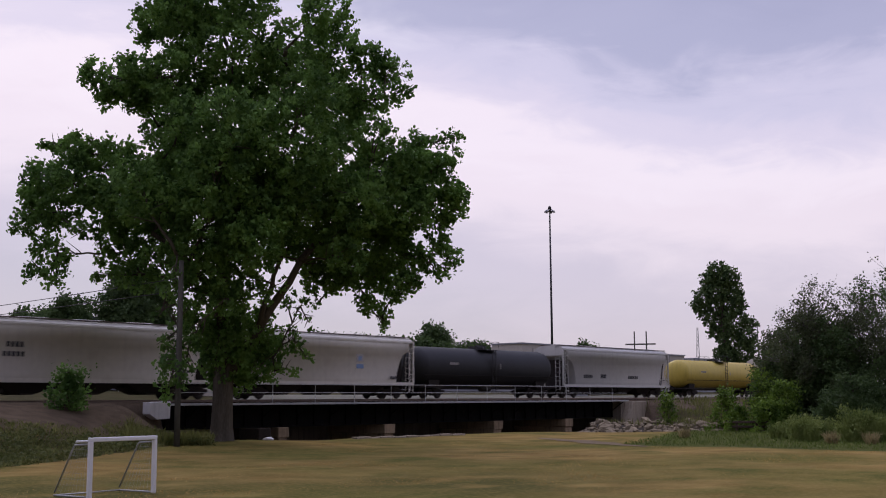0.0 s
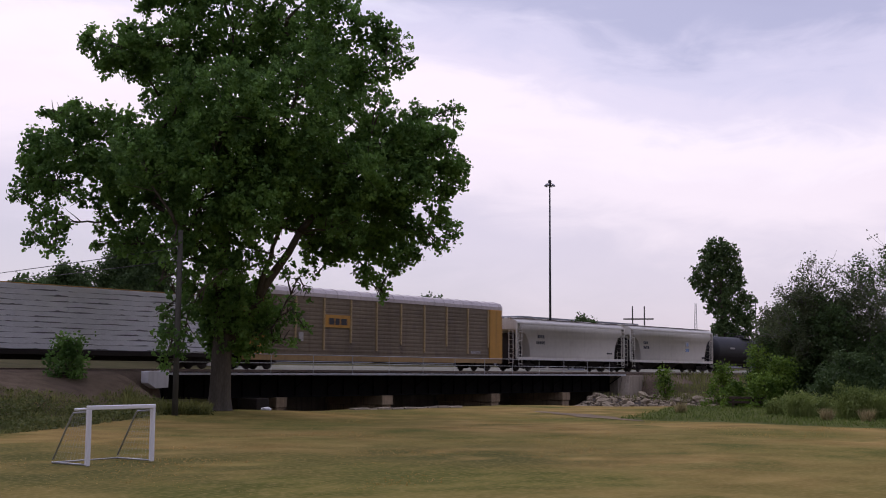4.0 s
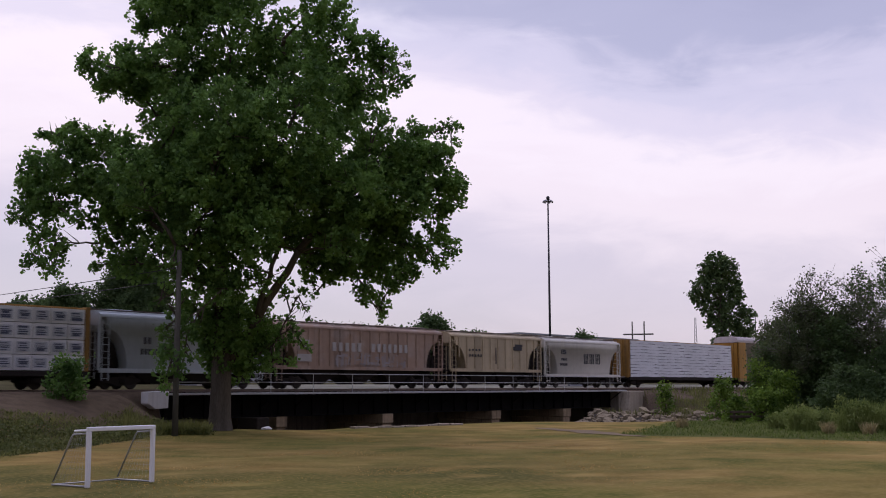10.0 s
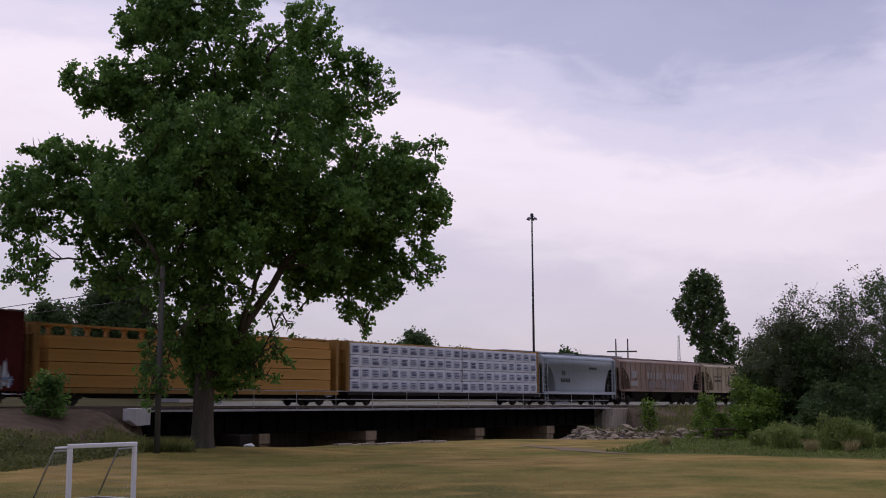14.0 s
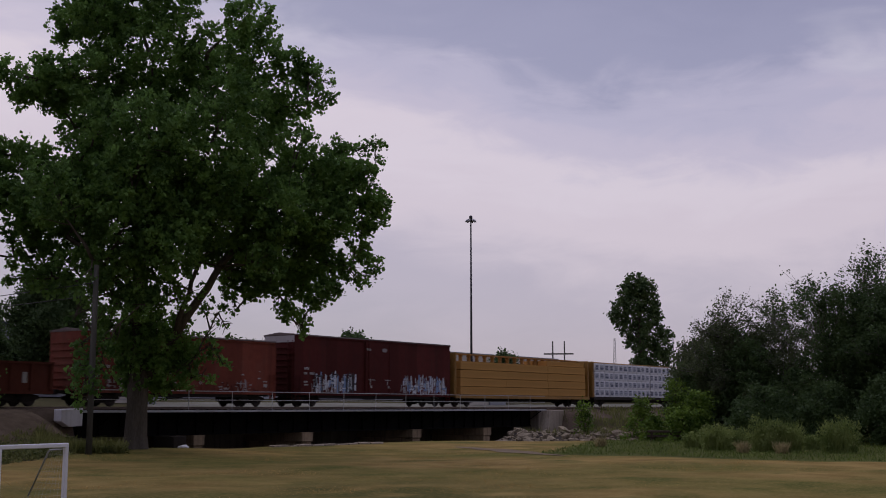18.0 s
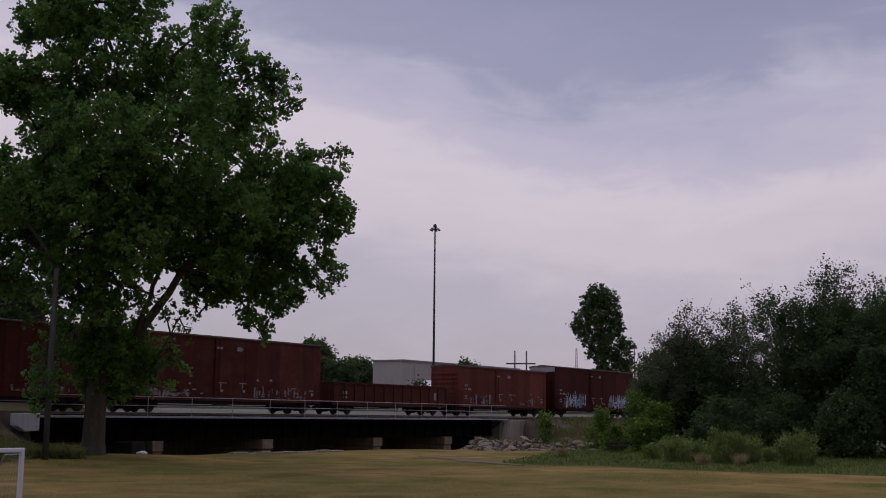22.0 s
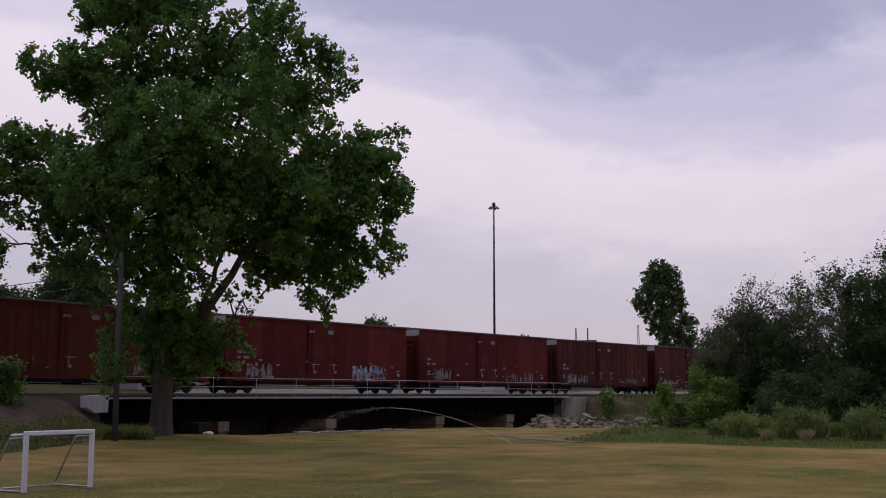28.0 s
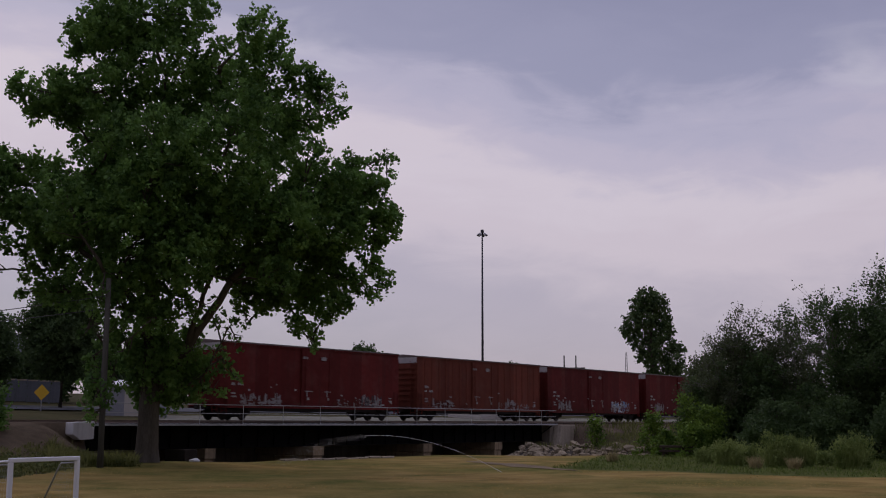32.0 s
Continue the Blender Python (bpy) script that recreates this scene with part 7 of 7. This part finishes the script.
def edging():
    """Flat stones along the rim of the field above the creek."""
    e = thing("stone_edging", "low row of pale flat stones along the rim of the field", "stone edging", kind="structure")
    rg = random.Random(2)
    x = 48.8
    while x < 58.0:
        w = rg.uniform(0.6, 1.3)
        bm = fresh()
        y = 47.1 - (x - 48.8) * 0.06
        z = ground_z(x, y)
        box(bm, x, x + w - 0.05, y - 0.2, y + 0.25, z - 0.1, z + rg.uniform(0.06, 0.14))
        part("stone", soft_edges(bm, 0.03), "concrete", e)
        x += w
    bm = fresh()
    rows = []
    for i in range(25):                                 # worn path towards the creek
        t = i / 24
        x, y = 55.0 - 6.6 * t + 0.35 * math.sin(t * 6), 38.5 - 11.0 * t
        w = 0.9 * math.sin(math.pi * (0.03 + 0.94 * t)) + 0.14 * math.sin(t * 23) + 0.05
        row = []
        for d in (-1, -0.5, 0, 0.5, 1):
            q, r = x + d * w * 0.86, y - d * w * 0.5
            row.append(bm.verts.new((q, r, ground_z(q, r) + 0.05 * noise.noise((q * 0.25, r * 0.25, 0)) + 0.022)))
        rows.append(row)
    for a, b in zip(rows, rows[1:]):
        for j in range(4):
            bm.faces.new((a[j], b[j], b[j + 1], a[j + 1]))
    bmesh.ops.recalc_face_normals(bm, faces=bm.faces)
    tagged(part("path", bm, "sandy_path", None), "worn grey gravel path leading to the creek", "path", kind="structure")
    # low timber rail by the bushes
    p = polar(24.6, 80, 0)
    r = thing("timber_rail", "low dark timber guard rail beside the creek", "guard rail", at=pose(p.x, p.y, ground_z(p.x, p.y), 0, 0, -62))
    for x in (-1.3, 0, 1.3):
        bm = fresh()
        box(bm, x - 0.09, x + 0.09, -0.09, 0.09, -0.3, 0.75)
        part("post", soft_edges(bm, 0.02), "tie_wood", r)
    for z in (0.28, 0.58):
        bm = fresh()
        box(bm, -1.6, 1.6, -0.14, -0.09, z, z + 0.16)
        part("rail", soft_edges(bm, 0.02), "tie_wood", r)
    # bag and barrel beside the first pier
    p = thing("plastic_bag", "crumpled white plastic bag on the grass", "bag", at=pose(42.0, 46.9, ground_z(42, 46.9)))
    bm = fresh()
    bmesh.ops.create_icosphere(bm, subdivisions=2, radius=0.22)
    for v in bm.verts:
        f = 1 + 0.35 * noise.noise(v.co * 7)
        v.co = Vector((v.co.x * f * 1.5, v.co.y * f, max(-0.02, v.co.z * f * 0.55 + 0.06)))
    part("bag_skin", bm, "white_paint", p)


edging()


# ---------------------------------------------------------------- grasses
def blades(name, label, pts, hs, ws, mat, seed, lean=0.35, category="grass"):
    rng = np.random.default_rng(seed)
    n = len(pts)
    a = rng.uniform(0, 2 * math.pi, n)
    side = np.stack([np.cos(a), np.sin(a), np.zeros(n)], 1) * ws[:, None]
    b = rng.uniform(0, 2 * math.pi, n)
    tip = np.stack([np.cos(b), np.sin(b), np.zeros(n)], 1) * (hs * lean * rng.random(n))[:, None]
    tip[:, 2] = hs
    mid = tip * 0.55
    mid[:, 2] = hs * 0.62
    verts = np.stack([pts - side, pts + side, pts + mid + side * 0.7, pts + mid - side * 0.7, pts + tip], 1).reshape(-1, 3)
    i = np.arange(n, dtype=np.int32) * 5
    f = np.stack([i, i + 1, i + 2, i, i + 2, i + 3, i + 3, i + 2, i + 4], 1).reshape(-1, 3)
    me = bpy.data.meshes.new(name)
    me.from_pydata(verts.tolist(), [], f.tolist())
    me.materials.append(M[mat])
    ob = new(name, me)
    return tagged(ob, label, category, kind="stuff")


def scatter(n, seed, x0, x1, y0, y1, ok):
    rng = np.random.default_rng(seed)
    out = []
    while len(out) < n:
        x, y = rng.uniform(x0, x1), rng.uniform(y0, y1)
        if ok(x, y):
            out.append((x, y, ground_z(x, y) - 0.02))
    return np.array(out)


def grasses():
    rng = np.random.default_rng(3)
    p = scatter(30000, 1, 8, 66, 14, 47.5, lambda x, y: (x > 14 or y > 20) and x < 49.5 and 0.2 < y / (x + 1e-6) < 3
                and noise.noise((x * 0.2, y * 0.45, 0)) > -0.25)
    blades("field_grass", "short dry mown grass on the field", p, rng.uniform(0.015, 0.04, len(p)), rng.uniform(0.008, 0.018, len(p)), "blade_dry", 4, 3.0)
    p = scatter(18000, 2, 8, 40.5, 36.0, 51.0, lambda x, y: ground_z(x, y) < 1.8 and y > min(48.0, 38.6 + (x - 23.5) * 0.6) and y < 48.3 + noise.noise((x * 0.4, 0, 5)) * 1.6 and noise.noise((x * 0.3, y * 0.5, 1)) > -0.3)
    blades("bank_weeds", "tall dry and green weeds on the railway bank", p, rng.uniform(0.06, 0.26, len(p)), rng.uniform(0.012, 0.03, len(p)), "blade_weed", 6, 1.6)
    p = scatter(24000, 3, 50.2, 92, 4, 47, lambda x, y: y < 30 + (x - 50) * 0.38 and y > x * 0.17)
    blades("verge_grass", "ragged green grass on the verge", p, rng.uniform(0.05, 0.22, len(p)), rng.uniform(0.010, 0.026, len(p)), "blade_green", 7, 1.2)
    p = scatter(5000, 5, 82, 112, 40, 53, lambda x, y: noise.noise((x * 0.3, y * 0.5, 1)) > -0.1)
    blades("far_bank_weeds", "weeds on the far bank", p, rng.uniform(0.2, 0.7, len(p)), rng.uniform(0.02, 0.04, len(p)), "blade_weed", 8, 0.5)
    rb = np.random.default_rng(12)                      # taller weeds between the bank and the great tree
    n = 3200
    az, r = np.radians(rb.uniform(50.9, 54.8, n)), rb.uniform(56.5, 60.0, n)
    p = np.stack([r * np.cos(az), r * np.sin(az), np.zeros(n)], 1)
    p[:, 2] = [ground_z(x, y) - 0.03 for x, y, _ in p]
    tall = np.array([0.55 + 0.5 * noise.noise((x * 0.5, y * 0.5, 7.0)) for x, y, _ in p])
    blades("tall_weeds", "rank green and brown weeds beside the pole and tree", p, tall * rb.uniform(0.5, 1.3, n), rb.uniform(0.012, 0.035, n), "blade_weed", 9, 0.9)
    n = 17000                                           # leafy weeds over the bank
    q = scatter(4600, 13, 8, 40.5, 36.0, 51.0, lambda x, y: ground_z(x, y) < 1.3 and y > min(48.0, 38.6 + (x - 23.5) * 0.6) and y < 47.0 + noise.noise((x * 0.4, 0, 5)) * 1.6 and noise.noise((x * 0.35, y * 0.6, 4)) > -0.05)
    q = np.concatenate([q, p[:1400]])
    pick = rb.integers(0, len(q), n)
    c = q[pick] + np.stack([rb.normal(0, 0.16, n), rb.normal(0, 0.16, n), rb.uniform(0.0, 1.0, n) ** 1.4 * np.array([0.2 + 0.5 * max(0, noise.noise((v[0] * 0.6, v[1] * 0.6, 2.0)) + 0.3) for v in q])[pick]], 1)
    tagged(mesh_part("weed_leaves", leaf_mesh("weed_leaves", c, rb.uniform(0.06, 0.15, n), "leaf_weed", 14), None), "olive leafy weeds over the railway bank", "weeds", kind="stuff")
    # tall ornamental clumps
    for k, (az, d, h, w) in enumerate(((22.5, 64, 1.6, 1.7), (21.6, 66, 1.3, 1.2), (20.2, 63, 2.0, 1.75), (19.2, 63, 1.8, 1.5), (16.9, 62, 1.95, 1.9), (23.6, 68, 1.0, 1.1), (18.1, 66, 0.9, 1.0))):
        c = polar(az, d, 0)
        n = 900
        a, r = rng.uniform(0, 6.283, n), np.sqrt(rng.random(n)) * w * 0.4
        pts = np.stack([c.x + np.cos(a) * r, c.y + np.sin(a) * r, np.full(n, ground_z(c.x, c.y) - 0.05)], 1)
        q = np.stack([np.cos(a), np.sin(a)], 1) * (r / w)[:, None]
        rim = np.clip(r / (w * 0.4), 0, 1)
        hs = h * rng.uniform(0.5, 0.95, n) * np.sqrt(np.clip(1 - 0.85 * rim ** 2.5, 0.1, 1)) * (1 + 0.22 * np.sin(a * 3 + k * 2.1))
        cl = thing("grass_clump", "tall rounded clump of green ornamental grass", "ornamental grass", "grass clumps")
        ob = blades("blade_tuft", "", pts, hs, rng.uniform(0.012, 0.025, n), "blade_tall", 30 + k, 0.6, "")
        ob.parent = cl
        dome = [(Vector((c.x + w * 0.3 * math.cos(q * 1.257 + k), c.y + w * 0.3 * math.sin(q * 1.257 + k), ground_z(c.x, c.y) + h * (0.42 + 0.08 * math.sin(q * 2.3 + k)))), (w * 0.27, w * 0.27, h * 0.42)) for q in range(5)]
        fp = crown_points(dome, 9.0, 400 + k, cluster=8, spread=0.09, shell=0.6)
        mesh_part("foliage", leaf_mesh("foliage", fp, rng.uniform(0.05, 0.13, len(fp)), "blade_tall", 420 + k, 1.6), cl)
    for k, (az, d) in enumerate(((21.3, 60), (19.5, 60), (28.0, 68))):
        c = polar(az, d, 0)
        n = 260
        a, r = rng.uniform(0, 6.283, n), np.sqrt(rng.random(n)) * 0.28
        pts = np.stack([c.x + np.cos(a) * r, c.y + np.sin(a) * r, np.full(n, ground_z(c.x, c.y) - 0.05)], 1)
        cl = thing("dry_grass_clump", "small dry tan grass clump on the verge", "grass clump", "dry clumps")
        ob = blades("foliage", "", pts, rng.uniform(0.3, 0.75, n), rng.uniform(0.012, 0.025, n), "blade_tan", 50 + k, 0.8, "")
        ob.parent = cl


grasses()


# ---------------------------------------------------------------- sprinkler and bird
JET = []
NOZZLE = Vector((42.4, 27.9, 0.0))


def arc(t):
    """A point of the water's path, t from 0 at the nozzle to 1 where it lands."""
    end = Vector((43.6, 42.5, 0.15))
    p = NOZZLE.lerp(end, t)
    return Vector((p.x, p.y, 0.12 + 4 * 1.5 * t * (1 - t)))


def sprinkler():
    sp = thing("lawn_sprinkler", "small brass impact sprinkler on a spike in the field", "sprinkler", at=Matrix.Translation(NOZZLE + Vector((0, 0, ground_z(NOZZLE.x, NOZZLE.y)))))
    bm = fresh()
    tube(bm, [(0, 0, -0.9), (0, 0, 0.01)], 0.02, 8)
    part("spike", bm, "mast_steel", sp)
    bm = fresh()
    tube(bm, [(0, 0, 0.0), (0.005, 0.03, 0.04)], [0.016, 0.01], 8)
    part("nozzle", bm, "rack_yellow", sp, "brass nozzle")
    rg = random.Random(6)
    n = 46
    for i in range(n):
        t0, t1 = i / n, (i + 1.15) / n
        a, b = arc(t0), arc(min(1, t1))
        mid = (a + b) / 2
        bm = fresh()
        if t0 < 0.55:
            th = 0.004 + 0.008 * t0
            tube(bm, [a - mid, (0, 0, 0), b - mid], [th, th * 1.15, th], 6)
        else:                                           # the stream breaks into drops
            sp_w = 0.05 + 0.35 * (t0 - 0.55)
            for k in range(22):
                p = (a - mid).lerp(b - mid, rg.random()) + Vector((rg.gauss(0, 1), rg.gauss(0, 1), rg.gauss(-0.4, 1))) * sp_w
                s = rg.uniform(0.003, 0.006)
                tube(bm, [p, p + Vector((0.01, 0.03, -0.04 * (t0 - 0.3))) * 2.0], [s, s * 0.6], 4)
        ob = part("water_jet", bm, "water", None)
        tagged(ob, "thin white stream of sprinkler water" if t0 < 0.55 else "falling drops of sprinkler water", "water", "sprinkler jet", "" if t0 < 0.55 else "stuff")
        JET.append((ob, mid, (t0 + t1) / 2))


sprinkler()


def bird():
    b = thing("bird", "small dark bird flying past", "bird")
    bm = fresh()
    bmesh.ops.create_uvsphere(bm, u_segments=10, v_segments=6, radius=0.5)
    for v in bm.verts:
        v.co = Vector((v.co.x * 0.30, v.co.y * 0.09, v.co.z * 0.09))
        v.co.z += 0.02 * (v.co.x > 0.1)
    part("body", bm, "feather", b)
    bm = fresh()
    extrude_y(bm, [(-0.13, 0.0), (-0.27, -0.01), (-0.27, 0.005), (-0.13, 0.02)], -0.045, 0.045)
    part("tail", bm, "feather", b)
    wings = []
    for s in (-1, 1):
        bm = fresh()
        pts = [(0.07, 0), (0.05, 0.16), (-0.02, 0.30), (-0.06, 0.28), (-0.07, 0.12), (-0.06, 0)]
        a = [bm.verts.new((x, s * y, 0.012)) for x, y in pts]
        c = [bm.verts.new((x, s * y, 0.0)) for x, y in pts]
        bm.faces.new(a), bm.faces.new(c[::-1])
        for i in range(6):
            bm.faces.new((a[i], a[(i + 1) % 6], c[(i + 1) % 6], c[i]))
        bmesh.ops.recalc_face_normals(bm, faces=bm.faces)
        w = part("wing", bm, "feather", b, at=pose(0.02, s * 0.03, 0.03))
        wings.append((w, s))
    return b, wings


BIRD, WINGS = bird()


# ---------------------------------------------------------------- what moves
def sky_point(az, el, d):
    return Vector((d * math.cos(radians(az)) * math.cos(radians(el)), d * math.sin(radians(az)) * math.cos(radians(el)), EYE.z + d * math.sin(radians(el))))


def motions():
    for car, mid in CARS:
        walk(car, [(t, pose(mid + travel(t), TRACK_Y, RAIL)) for t in range(0, 33, 1)])
    # the wheels roll: a turn for every 2.9 m
    step = 1 / 30
    for w, mid in WHEELS:
        x, y, z = w.location
        near = [k * step for k in range(961) if 18 < mid + travel(k * step) < 140]       # keyed where the car can be seen
        rows = [(t, pose(x, y, z, 0, math.degrees((travel(t) - travel(near[0])) / 0.46), 0)) for t in near] if near else []
        if not rows or rows[0][0] > 0:
            rows = [(0, pose(x, y, z))] + rows
        if rows[-1][0] < 32:
            rows.append((32.0, rows[-1][1]))
        walk(w, rows)
    # the sprinkler starts in its turn; the stream reaches out along its arc
    low = NOZZLE + Vector((0, 0, -0.6))
    for ob, mid, t in JET:
        rest = Matrix.Translation(mid)
        start = 26.0
        rows = [(0, Matrix.Translation(low)), (start, Matrix.Translation(low))]
        for k in range(1, 5):
            f = k / 4
            rows.append((start + 1.2 * t * f + 0.05 * k, Matrix.Translation(arc(t * f))))
        rows.append((27.45, rest))
        for k in range(1, 10):                          # it trembles as it flows
            rows.append((27.45 + k * 0.5, Matrix.Translation(mid + Vector((0, 0.02, 0.015)) * math.sin(k * 2.4 + t * 9))))
        rows.append((32.0, rest))
        walk(ob, rows)
    # the bird crosses the sky from behind the tree
    p7, p8 = sky_point(35.37, 10.78, 78), sky_point(23.37, 8.64, 86)
    v = p8 - p7
    yaw = math.degrees(math.atan2(v.y, v.x))
    walk(BIRD, [(t, pose(*(p7 + v * (t - 7)), 0, 3, yaw)) for t in (0, 4, 6, 7, 7.5, 8, 9, 12, 20, 32)])
    for w, s in WINGS:
        x, y, z = w.location
        walk(w, [(k * 0.1, pose(x, y, z, s * (10 + 38 * math.sin(k * 0.1 * 2 * math.pi * 3.3)), 0, 0)) for k in range(321)])


motions()
